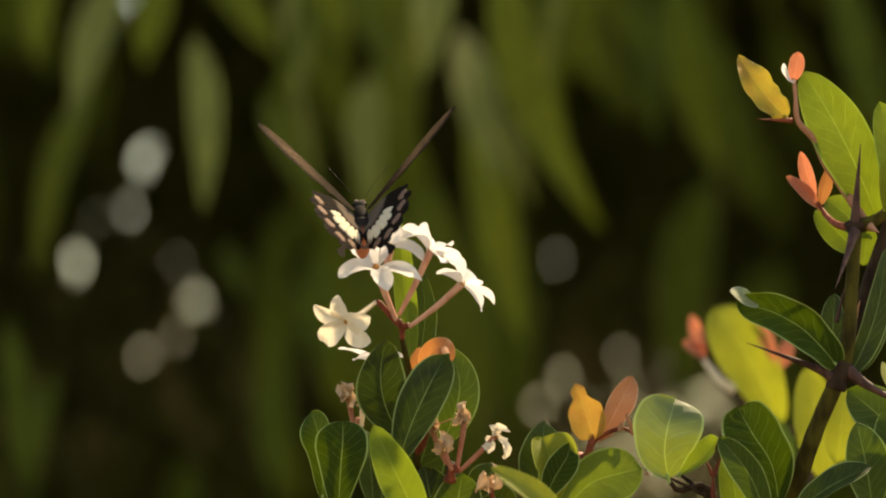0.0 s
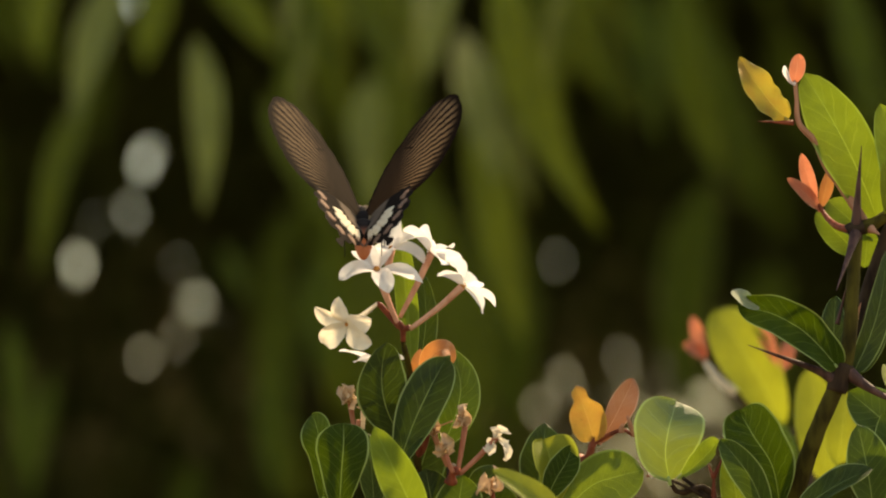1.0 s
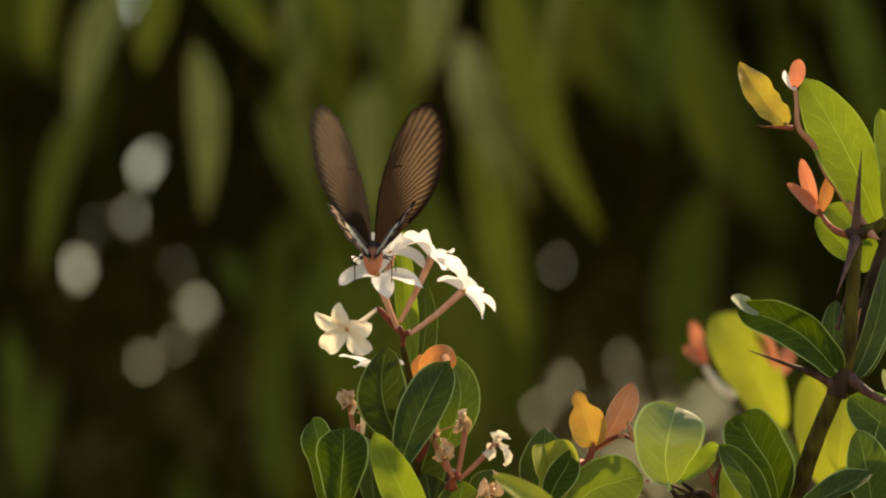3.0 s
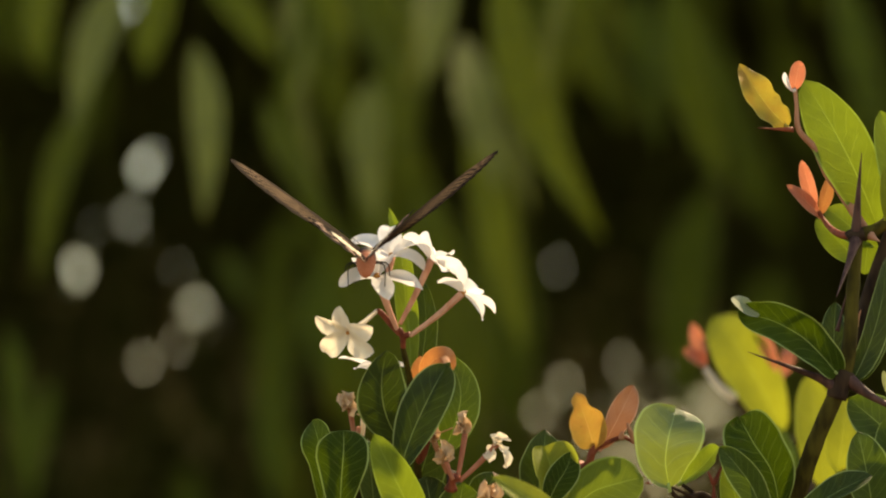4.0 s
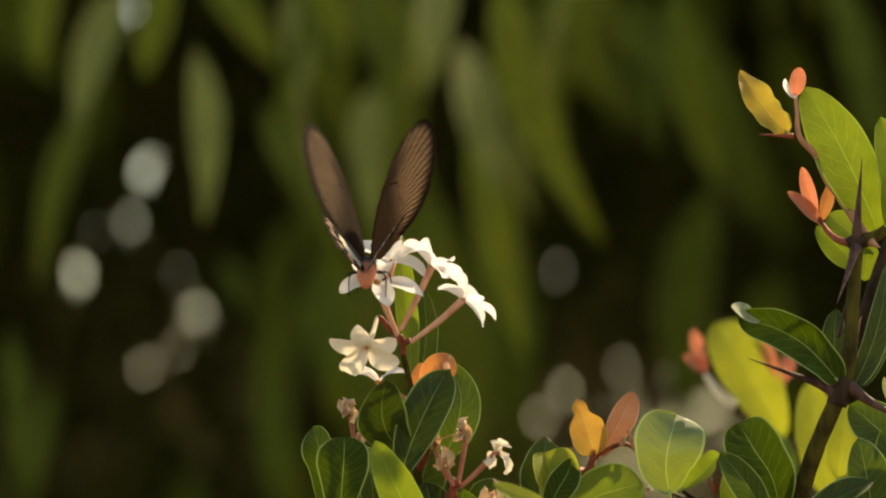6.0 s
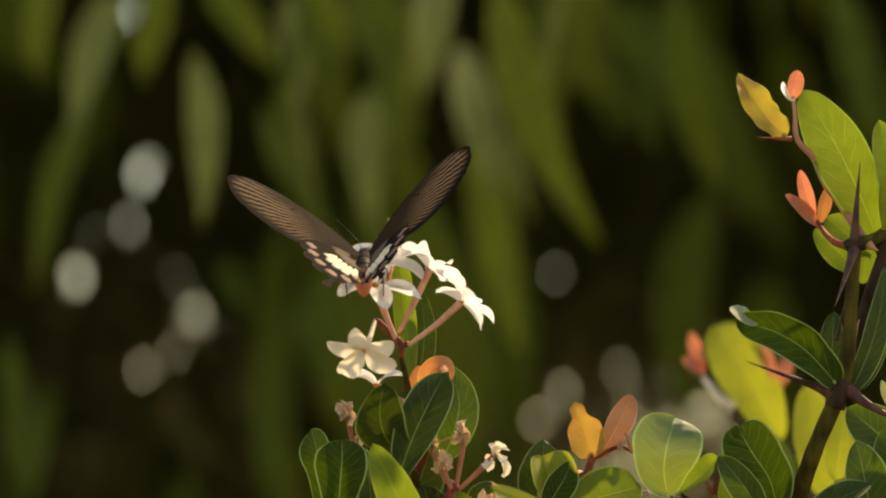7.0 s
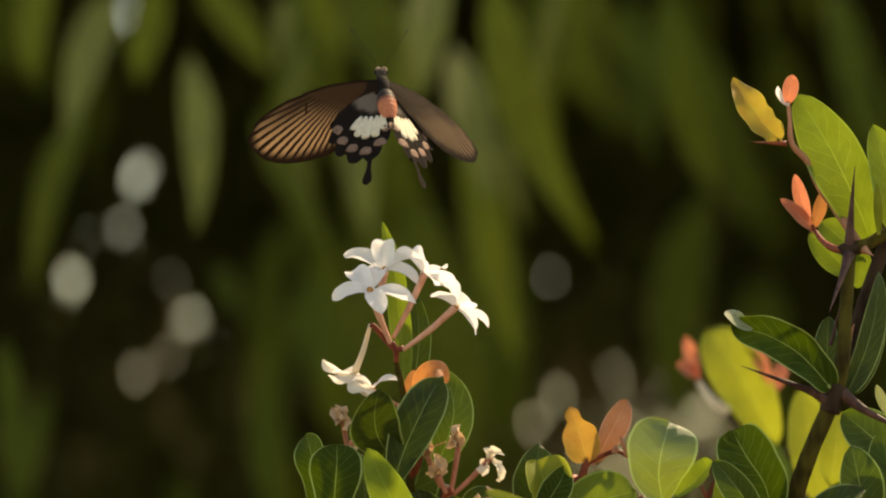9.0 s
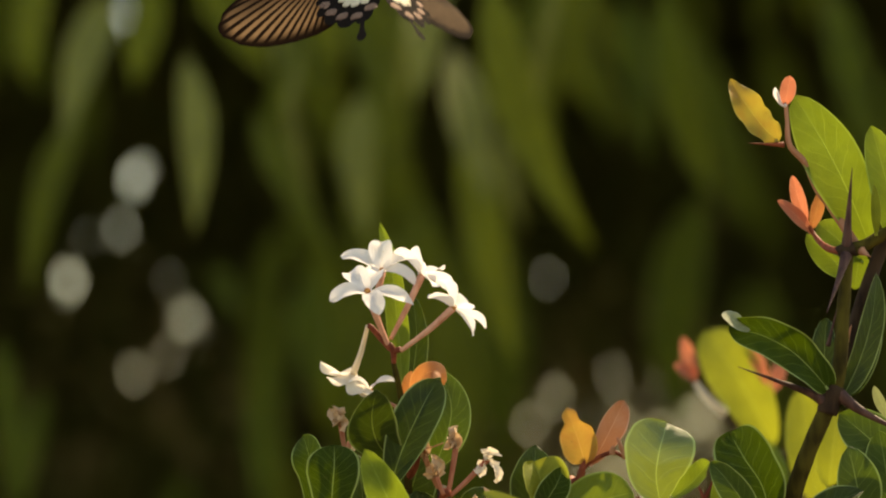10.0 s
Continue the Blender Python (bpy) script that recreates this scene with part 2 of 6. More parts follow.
SHEEN_LEAF = leaf_material("sheen_toned_drooping_leaf", (0.215, 0.220, 0.034), (0.125, 0.132, 0.016), (0.32, 0.34, 0.03), 0.25, 0.42, 0.2, 14.0, shine=0.32)
SUNNY_LEAF = leaf_material("sun_toned_drooping_leaf", (0.175, 0.192, 0.009), (0.105, 0.118, 0.006), (0.32, 0.35, 0.009), 0.27, 0.45, 0.2, 14.0, shine=0.15)
STEM_GREEN = bark_material("green_brown_stem", (0.070, 0.056, 0.010), (0.030, 0.022, 0.005), 0.85)
STEM_BROWN = bark_material("brown_stem", (0.050, 0.030, 0.018), (0.024, 0.014, 0.010), 0.8)
STEM_PINK = bark_material("pinkish_twig", (0.46, 0.22, 0.14), (0.34, 0.15, 0.09), 0.5)
STEM_RED = bark_material("red_twig", (0.24, 0.060, 0.034), (0.11, 0.028, 0.018), 0.5)
THORN_MAT = bark_material("dark_thorn", (0.10, 0.050, 0.042), (0.045, 0.023, 0.021), 0.5)
TREE_BARK = bark_material("grey_tree_bark", (0.16, 0.125, 0.09), (0.07, 0.055, 0.04), 0.85, 0.12)
PETAL = petal_material("white_petal", (0.89, 0.865, 0.855), (0.85, 0.79, 0.75), (0.91, 0.88, 0.87), 0.42)
PETAL_OLD = petal_material("cream_petal", (0.84, 0.77, 0.65), (0.76, 0.64, 0.48), (0.86, 0.76, 0.60), 0.42)
WITHERED = petal_material("withered_petal", (0.66, 0.47, 0.31), (0.46, 0.27, 0.15), (0.60, 0.38, 0.22), 0.28)
SPENT_TUBE = bark_material("reddish_spent_tube", (0.44, 0.18, 0.12), (0.30, 0.10, 0.065), 0.55, 0.8)
TUBE = bark_material("pink_flower_tube", (0.62, 0.33, 0.24), (0.46, 0.20, 0.13), 0.5, 0.7)
THROAT = plain_material("orange_throat", (0.62, 0.30, 0.10), (0.45, 0.18, 0.05), 0.6, 900.0)
WING = forewing_material()
HIND = hindwing_material()
ABDOMEN = abdomen_material()
BLACK_SCALE = plain_material("velvety_black_scales", (0.016, 0.012, 0.010), (0.007, 0.005, 0.005), 0.8, 1500.0, shine=0.08)
GREY_HAIR = plain_material("grey_brown_hair", (0.10, 0.08, 0.065), (0.04, 0.03, 0.025), 0.8, 2200.0)
PALE_HAIR = plain_material("pale_tan_hair", (0.50, 0.36, 0.26), (0.26, 0.17, 0.12), 0.8, 2400.0)
CREAM = plain_material("cream_scales", (0.70, 0.62, 0.48), (0.60, 0.51, 0.38), 0.7, 700.0)
ROSE = plain_material("rosy_scales", (0.27, 0.165, 0.12), (0.15, 0.085, 0.062), 0.7, 1800.0)
LEG_MAT = plain_material("black_chitin", (0.02, 0.016, 0.014), (0.01, 0.008, 0.008), 0.35, 800.0)
SOIL = plain_material("dry_soil", (0.20, 0.15, 0.09), (0.09, 0.07, 0.04), 0.95, 9.0, 0.02, strength=0.8)

# ---------------------------------------------------------------- helpers for building
ORIGIN = {}


def thing(name, origin, label, category, group="", kind=""):
    ob = new(name)
    ob.location = origin
    ob.empty_display_size = 0.05
    ORIGIN[ob] = Vector(origin)
    return tagged(ob, label, category, group, kind)


def part(name, bm, material, parent, label="", origin=None):
    """Links bm, whose vertices are in the world's space, as one mesh under parent."""
    me = bpy.data.meshes.new(name)
    at = Vector(origin) if origin is not None else ORIGIN[parent]
    bmesh.ops.translate(bm, verts=bm.verts, vec=-at)
    bm.to_mesh(me)
    bm.free()
    for p in me.polygons:
        p.use_smooth = True
    for m in material if isinstance(material, (list, tuple)) else [material]:
        me.materials.append(m)
    ob = new(name, me)
    ob.parent = parent
    ob.location = at - ORIGIN[parent]
    ORIGIN[ob] = at
    return tagged(ob, label)


def curve_points(points, count):
    """A smooth line through the points."""
    pts = [Vector(p) for p in points]
    if len(pts) == 2:
        return [pts[0].lerp(pts[1], i / count) for i in range(count + 1)]
    ext = [pts[0] * 2 - pts[1], *pts, pts[-1] * 2 - pts[-2]]
    out, spans = [], len(pts) - 1
    for i in range(count + 1):
        s = i / count * spans
        k = min(int(s), spans - 1)
        f = s - k
        a, b, c, d = ext[k:k + 4]
        out.append(0.5 * (2 * b + (c - a) * f + (2 * a - 5 * b + 4 * c - d) * f * f + (3 * b - a - 3 * c + d) * f ** 3))
    return out


def tube(points, r0, r1, sides=8, count=10, bm=None, knobs=0.0, power=1.0):
    """A tapered round limb along a smooth line, with closed ends."""
    bm = bm or bmesh.new()
    pts = curve_points(points, count)
    rings, up = [], Vector((0.31, -0.87, 0.2)).normalized()
    for i, p in enumerate(pts):
        d = (pts[min(i + 1, count)] - pts[max(i - 1, 0)]).normalized()
        u = d.cross(up).normalized()
        w = d.cross(u)
        f = (i / count) ** power
        r = r0 + (r1 - r0) * f
        r *= 1 + knobs * noise.noise(p * 260)
        rings.append([bm.verts.new(p + r * (math.cos(a) * u + math.sin(a) * w)) for a in (2 * math.pi * k / sides for k in range(sides))])
    for a, b in zip(rings, rings[1:]):
        for k in range(sides):
            bm.faces.new((a[k], a[(k + 1) % sides], b[(k + 1) % sides], b[k]))
    bm.faces.new(rings[0][::-1])
    bm.faces.new(rings[-1])
    return bm


def blade(base, tip, width, face=(0, -1, 0.25), bow=0.06, fold=0.25, belly=0.5, curl=0.0, twist=0.0, wave=0.04, blunt=0.54,
          n=18, m=5, bm=None, petiole=0.0, notch=0.0, seed=0.0, sway=0.0, uneven=0.0, neck=0.0, ragged=0.03):
    """A leaf or petal from base to tip. belly: where it is widest; fold: how far its halves rise; curl: how far the tip bends to the front;
    twist: degrees from base to tip; sway: sideways bend; notch: a dent at the tip; neck: a waist before the tip; ragged: uneven margins."""
    bm = bm or bmesh.new()
    uvs = bm.loops.layers.uv.verify()
    a, b = Vector(base), Vector(tip)
    ax = (b - a).normalized()
    length = (b - a).length
    f = Vector(face)
    nor = (f - ax * f.dot(ax)).normalized()
    side = ax.cross(nor)
    p = math.log(0.5) / math.log(belly)
    rows = []
    for i in range(n + 1):
        v = i / n
        half = 0.5 * width * max(0.0, math.sin(math.pi * v ** p)) ** blunt
        half = max(half * (1 - neck * math.exp(-((v - 0.78) / 0.10) ** 2)), 0.012 * width)
        q = math.radians(twist) * (v - 0.3)
        s1 = side * math.cos(q) + nor * math.sin(q)
        n1 = nor * math.cos(q) - side * math.sin(q)
        mid = a + ax * length * v + nor * length * (bow * 4 * v * (1 - v) + curl * max(0.0, v - 0.45) ** 2) + side * sway * length * 4 * v * (1 - v)
        row = []
        for j in range(-m, m + 1):
            s = j / m
            h = half * (1 + uneven * (1 if s > 0 else -1))
            rip = wave * width * abs(s) ** 2 * math.sin(9 * v + 2.2 * (s > 0) + seed)
            jag = 1 + ragged * noise.noise(Vector((v * 7, s * 2, seed + length * 90)))
            back = notch * length * max(0.0, 1 - abs(s) * 1.6) * max(0.0, v - 0.75) * 4
            row.append((bm.verts.new(mid + s1 * h * s * jag + n1 * (fold * half * abs(s) ** 1.4 + rip) - ax * back), s, v))
        rows.append(row)
    for r0, r1 in zip(rows, rows[1:]):
        for k in range(2 * m):
            quad = (r0[k], r0[k + 1], r1[k + 1], r1[k])
            fc = bm.faces.new([c[0] for c in quad])
            for lp, c in zip(fc.loops, quad):
                lp[uvs].uv = (0.5 + 0.5 * c[1], c[2])
    if petiole:
        tube([a - ax * length * 0.03 - nor * petiole, a + ax * length * 0.04 - nor * petiole * 0.5], petiole, petiole * 0.7, 6, 3, bm)
    return bm


def spine_blade(points, width, face=(0, -1, 0.25), fold=0.25, belly=0.5, blunt=0.54, left=1.0, right=1.0, wave=0.04, ripples=9.0, twist=0.0, notch=0.0, notch_at=0.0,
                ragged=0.03, crease=0.0, root=0.0, n=22, m=6, bm=None, seed=0.0, petiole=0.0):
    """A leaf or petal whose midrib runs smoothly through the points. left, right: the width of either half; crease: how far the blade dips between its side veins;
    root: the width left at the base."""
    bm = bm or bmesh.new()
    uvs = bm.loops.layers.uv.verify()
    pts = curve_points(points, n)
    length = sum((b - a).length for a, b in zip(pts, pts[1:]))
    p = math.log(0.5) / math.log(belly)
    f, rows, nor = Vector(face), [], None
    for i, mid in enumerate(pts):
        v = i / n
        ax = (pts[min(i + 1, n)] - pts[max(i - 1, 0)]).normalized()
        g = f if nor is None else nor
        nor = (g - ax * g.dot(ax)).normalized()
        side = ax.cross(nor)
        q = math.radians(twist) * (v - 0.3)
        s1, n1 = side * math.cos(q) + nor * math.sin(q), nor * math.cos(q) - side * math.sin(q)
        half = 0.5 * width * max(max(0.0, math.sin(math.pi * v ** p)) ** blunt, root * (1 - v) ** 2, 0.024)
        row = []
        for j in range(-m, m + 1):
            s = j / m
            h = half * (right if s > 0 else left) * (1 + ragged * noise.noise(Vector((v * 7, s * 2, seed + length * 90))))
            rip = wave * width * abs(s) ** 2 * math.sin(ripples * v + 2.2 * (s > 0) + seed)
            dip = crease * width * abs(s) * (1 - abs(s)) * math.cos(2 * math.pi * (6 * v - 1.4 * abs(s)))
            back = notch * length * max(0.0, 1 - abs(s - notch_at) * 2.2) * max(0.0, v - 0.75) * 4
            row.append((bm.verts.new(mid + s1 * h * s + n1 * (fold * half * abs(s) ** 1.4 + rip + dip) - ax * back), s, v))
        rows.append(row)
    for r0, r1 in zip(rows, rows[1:]):
        for k in range(2 * m):
            quad = (r0[k], r0[k + 1], r1[k + 1], r1[k])
            fc = bm.faces.new([c[0] for c in quad])
            for lp, c in zip(fc.loops, quad):
                lp[uvs].uv = (0.5 + 0.5 * c[1], c[2])
    if petiole:
        a, d = pts[0], (pts[1] - pts[0]).normalized()
        tube([a - d * length * 0.05, a + d * length * 0.06], petiole, petiole * 0.7, 6, 3, bm)
    return bm


def bent_leaf(parent, material, points, width, label="", **shape):
    shape.setdefault("petiole", 0.0007)
    shape.setdefault("seed", random.uniform(0, 6))
    return part("leaf", spine_blade(points, width, **shape), material, parent, label)


def leaf(parent, material, base, tip, width, label="", **shape):
    shape.setdefault("petiole", 0.0007)
    shape.setdefault("seed", random.uniform(0, 6))
    return part("leaf", blade(base, tip, width, **shape), material, parent, label)


# ---------------------------------------------------------------- ground and far hedge
bm = bmesh.new()
bmesh.ops.create_grid(bm, x_segments=60, y_segments=60, size=1.0)
for v in bm.verts:
    r = max(abs(v.co.x), abs(v.co.y))
    k = 12 * r + 1500 * r ** 7
    d = v.co.copy() * (k / max(r, 1e-6))
    v.co = Vector((d.x, d.y + 2, 0.03 * noise.noise(d * 0.8) * (1 - r)))
ground_me = bpy.data.meshes.new("ground")
bm.to_mesh(ground_me)
bm.free()
ground_me.materials.append(SOIL)
tagged(new("ground", ground_me), "bare dry brown garden soil", "ground", kind="structure")

# openings in the hedge through which the sky shows: place in the hedge's plane and radius, in metres
GAPS = [(-0.4774, 8.0000, 1.7386, 0.0115), (-0.4800, 8.0000, 1.7205, 0.0080), (-0.5866, 8.0000, 1.5591, 0.0110), (-0.5838, 8.0000, 1.5446, 0.0060),
        (-0.3932, 8.0000, 1.4958, 0.0070), (-0.4031, 8.0000, 1.4787, 0.0040), (-0.3633, 8.0000, 1.4624, 0.0040), (-0.4758, 8.0000, 1.4109, 0.0065),
        (-0.4245, 8.0000, 1.4344, 0.0030), (-0.4913, 8.0000, 1.9881, 0.0060), (-0.5113, 8.0000, 1.9991, 0.0040), (-0.4704, 8.0000, 1.9699, 0.0040),
        (-0.4812, 8.0000, 1.9553, 0.0020), (-0.4995, 8.0000, 1.6479, 0.0030), (-0.4930, 8.0000, 1.6171, 0.0020), (-0.5590, 8.0000, 1.6334, 0.0000),
        (-0.3416, 8.0000, 1.9261, 0.0010), (-0.4251, 8.0000, 1.5555, 0.0010), (0.1952, 8.0000, 1.7097, 0.0060), (0.0189, 8.0000, 1.7714, 0.0000),
        (0.2676, 8.0000, 1.4074, 0.0060), (0.2847, 8.0000, 1.3948, 0.0010), (0.1919, 8.0000, 1.3776, 0.0030), (0.1324, 8.0000, 1.3839, -0.0010),
        (0.1513, 8.0000, 1.3298, 0.0010), (0.3342, 8.0000, 1.3749, -0.0020), (0.4242, 8.0000, 1.3434, -0.0020), (-0.6292, 8.0000, 2.0073, 0.0030),
        (0.1742, 8.0000, 1.5737, 0.0000), (-0.6015, 8.0000, 1.2128, 0.0010),
        (0.2147, 8.0000, 1.3405, -0.0020), (0.3634, 8.0000, 1.3811, -0.0030), (0.3092, 8.0000, 1.3225, -0.0030), (0.4128, 8.0000, 1.3360, 0.0000), (0.1337, 8.0000, 1.3810, -0.0020), (0.3677, 8.0000, 1.3090, -0.0040)]

# dark hollows between the sprays of leaves
HOLLOWS = [(-0.1555, 8.0000, 1.7574, 0.0600), (-0.2837, 8.0000, 1.6666, 0.0400), (0.2040, 8.0000, 1.5534, 0.0850), (0.3214, 8.0000, 1.5805, 0.0900), (-0.0217, 8.0000, 1.6802, 0.0200), (-0.3206, 8.0000, 1.8984, 0.0300), (0.3314, 8.0000, 1.8984, 0.0500), (0.1455, 8.0000, 1.6802, 0.0300), (-0.5443, 8.0000, 1.3997, 0.0600), (-0.2022, 8.0000, 1.5986, 0.0300)]


def blocked(x, y, z, long, room):
    """Whether a hanging leaf would close a gap or a hollow."""
    spots = [(g, g[3] + room) for g in GAPS] + [(g, g[3]) for g in HOLLOWS]
    return any(math.hypot(x * 8 / y - g[0], (z - k * long - 0.95) * 8 / y - (g[2] - 0.95)) < r for g, r in spots for k in (0.15, 0.5, 0.85))


THIN = (0.3294, 8.0000, 1.2646)  # the middle of a thin stretch of the hedge


# brown stretches of the hedge, coloured lighter to paint in sunlit background: middle and half sizes
LIT_BROWN = (((-0.4356, 7.9950, 1.3274), 0.38, 0.20, 0.30), ((0.2754, 7.9986, 1.2925), 0.27, 0.17, 0.70), ((0.4104, 7.9739, 1.5965), 0.08, 0.20, 0.15))


def hedge():
    rng = np.random.default_rng(5)
    verts, faces, kinds = [], [], []

    def scatter(count, x0, x1, z0, z1, long, wide, keep_out):
        for _ in range(count):
            c = np.array([rng.uniform(x0, x1), 8.0 + rng.uniform(-0.25, 0.9), rng.uniform(z0, z1)])
            size = long * rng.uniform(0.7, 1.3)
            if keep_out:
                k = 8.0 / c[1]
                if any(math.hypot(c[0] * k - g[0], (c[2] - 0.95) * k - (g[2] - 0.95) * 8.0 / g[1]) < g[3] + size * 0.30 for g in GAPS) and rng.random() > 0.10:
                    continue
                away = math.hypot((c[0] * k - THIN[0]) / 0.24, ((c[2] - 0.95) * k - THIN[2] + 0.95) / 0.15)
                if rng.random() < 0.64 * min(1.0, max(0.0, 1.6 - away)):
                    continue
            # share of the light-toned brown leaves at this spot
            dry = max(h * min(1.0, max(0.0, 1.5 - math.hypot((c[0] - m[0]) / a, (c[2] - m[2]) / b))) for m, a, b, h in LIT_BROWN)
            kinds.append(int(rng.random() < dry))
            ax = np.array([rng.normal(0, 0.5), rng.normal(0, 0.3), -1 + rng.normal(0, 0.5)])
            ax /= np.linalg.norm(ax)
            sd = np.cross(ax, np.array([rng.normal(0, 0.35), -1, rng.normal(0, 0.3)]))
            sd /= np.linalg.norm(sd)
            nr = np.cross(sd, ax)
            w = wide * size / long
            k = len(verts)
            verts.extend([c - ax * size / 2, c + sd * w / 2 + nr * w * 0.15, c + ax * size / 2, c - sd * w / 2 + nr * w * 0.15])
            faces.extend([(k, k + 1, k + 2), (k, k + 2, k + 3)])

    scatter(80000, -1.15, 1.15, 0.95, 2.3, 0.036, 0.024, True)
    for x0, x1, z0, z1, count in ((-4.5, 4.5, 0.0, 1.0, 3000), (-4.5, 4.5, 2.2, 3.5, 3600), (-4.5, -1.1, 0.9, 2.3, 1700), (1.1, 4.5, 0.9, 2.3, 1700)):
        scatter(count, x0, x1, z0, z1, 0.22, 0.12, False)
    me = bpy.data.meshes.new("hedge")
    me.from_pydata(verts, [], faces)
    me.materials.append(HEDGE_LEAF)
    me.materials.append(HEDGE_LIT_BROWN)
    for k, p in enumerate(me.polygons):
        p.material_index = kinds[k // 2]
    ob = new("hedge", me)
    return tagged(ob, "dense dark green hedge with light-toned brown patches and gaps", "hedge", kind="stuff")


hedge()

# ---------------------------------------------------------------- tree with long drooping leaves
tree = thing("tree", (2.6, 5.6, 0), "tree with long drooping narrow green leaves", "tree")
part("trunk", tube([(2.6, 5.6, -0.05), (2.55, 5.55, 1.2), (2.4, 5.5, 2.4), (2.2, 5.3, 3.4)], 0.11, 0.06, 12, 20, knobs=0.1), TREE_BARK, tree)
for a, b, c in (((2.42, 5.5, 2.3), (1.2, 5.0, 3.0), (-1.0, 4.6, 3.05)), ((2.3, 5.4, 2.9), (0.9, 5.5, 3.3), (-1.6, 5.4, 2.7)),
                ((2.45, 5.5, 2.1), (1.4, 5.3, 2.9), (0.2, 5.1, 2.9))):
    part("limb", tube([a, b, c], 0.035, 0.008, 8, 18), TREE_BARK, tree)


def hanging(base, tip, width, material, **shape):
    shape.setdefault("wave", 0.05)
    shape.setdefault("seed", random.uniform(0, 6))
    shape.setdefault("face", (random.uniform(-0.3, 0.3), -1, random.uniform(0.1, 0.5)))
    part("leaf", blade(base, tip, width, belly=0.42, blunt=0.8, fold=0.2, n=12, m=3, **shape), material, tree)


EYE = Vector((0, 0, 0.95))
NEAR = 0.78  # the near row hangs at under four metres


def nearer(p):
    return EYE + (Vector(p) - EYE) * NEAR


for a, b, c in (((0.6, 5.1, 2.9), (0.4, 4.3, 2.5), (0.1, 3.6, 1.58)), ((-0.6, 5.0, 2.8), (-0.4, 4.4, 2.5), (-0.2, 3.7, 1.58)), ((-0.2, 4.8, 2.95), (-0.1, 4.2, 2.5), (-0.05, 3.5, 1.55))):
    part("limb", tube([a, b, c], 0.010, 0.003, 8, 18), TREE_BARK, tree)
# the near row, hanging in front of the darker foliage, in lit and shaded tones
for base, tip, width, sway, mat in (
        ((-0.2816, 4.3678, 1.5326), (-0.3115, 4.2789, 1.3867), 0.034, 0.03, SHEEN_LEAF), ((-0.3299, 4.6734, 1.4721), (-0.3722, 4.6880, 1.2877), 0.028, 0.04, HANG_LEAF), ((-0.3540, 4.55, 1.5900), (-0.3650, 4.56, 1.4700), 0.030, 0.02, SUNNY_LEAF), ((-0.2077, 4.1733, 1.4568), (-0.1968, 4.1852, 1.3027), 0.028, -0.02, SHEEN_LEAF),
        ((-0.2269, 4.8628, 1.6151), (-0.1553, 4.8723, 1.5114), 0.036, 0.03, SUNNY_LEAF), ((-0.1486, 4.8641, 1.5986), (-0.1370, 4.8732, 1.4810), 0.033, 0.0, SHEEN_LEAF), ((-0.1663, 4.6730, 1.4619), (-0.0924, 4.5858, 1.3119), 0.030, 0.04, HANG_LEAF),
        ((-0.0042, 4.0671, 1.5296), (-0.0148, 4.0774, 1.3986), 0.032, 0.0, SHEEN_LEAF), ((-0.0668, 4.5732, 1.4713), (-0.0600, 4.5842, 1.3321), 0.034, 0.02, SHEEN_LEAF), ((0.0153, 4.3713, 1.4882), (0.0475, 4.3827, 1.3426), 0.038, 0.03, SHEEN_LEAF),
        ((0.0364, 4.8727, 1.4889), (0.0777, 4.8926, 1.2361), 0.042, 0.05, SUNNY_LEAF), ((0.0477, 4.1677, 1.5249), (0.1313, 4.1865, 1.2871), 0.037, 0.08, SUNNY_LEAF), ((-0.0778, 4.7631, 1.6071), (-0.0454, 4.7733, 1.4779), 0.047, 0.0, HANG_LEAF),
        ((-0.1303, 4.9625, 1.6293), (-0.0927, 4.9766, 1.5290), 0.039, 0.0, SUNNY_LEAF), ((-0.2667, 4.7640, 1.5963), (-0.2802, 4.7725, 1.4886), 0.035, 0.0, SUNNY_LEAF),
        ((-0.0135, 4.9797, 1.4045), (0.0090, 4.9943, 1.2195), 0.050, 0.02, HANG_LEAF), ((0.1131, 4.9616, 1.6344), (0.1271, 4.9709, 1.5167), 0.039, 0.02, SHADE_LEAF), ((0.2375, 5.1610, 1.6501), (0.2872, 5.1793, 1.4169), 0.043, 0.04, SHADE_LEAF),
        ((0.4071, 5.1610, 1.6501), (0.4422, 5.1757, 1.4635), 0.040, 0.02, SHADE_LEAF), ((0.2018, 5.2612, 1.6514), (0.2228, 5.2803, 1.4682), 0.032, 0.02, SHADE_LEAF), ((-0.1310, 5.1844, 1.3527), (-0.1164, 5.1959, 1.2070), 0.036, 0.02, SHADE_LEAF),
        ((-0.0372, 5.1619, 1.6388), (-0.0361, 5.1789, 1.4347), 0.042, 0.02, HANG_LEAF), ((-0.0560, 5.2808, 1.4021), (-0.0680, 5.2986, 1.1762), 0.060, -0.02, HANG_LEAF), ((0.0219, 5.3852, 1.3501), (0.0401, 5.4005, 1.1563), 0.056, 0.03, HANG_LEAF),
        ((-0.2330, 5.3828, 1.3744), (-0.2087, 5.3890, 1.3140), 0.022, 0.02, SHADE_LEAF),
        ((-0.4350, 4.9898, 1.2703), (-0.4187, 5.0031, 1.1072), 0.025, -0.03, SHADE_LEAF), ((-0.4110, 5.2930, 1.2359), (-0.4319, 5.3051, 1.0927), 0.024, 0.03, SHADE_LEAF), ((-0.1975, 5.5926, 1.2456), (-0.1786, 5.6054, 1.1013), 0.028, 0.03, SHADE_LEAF)):
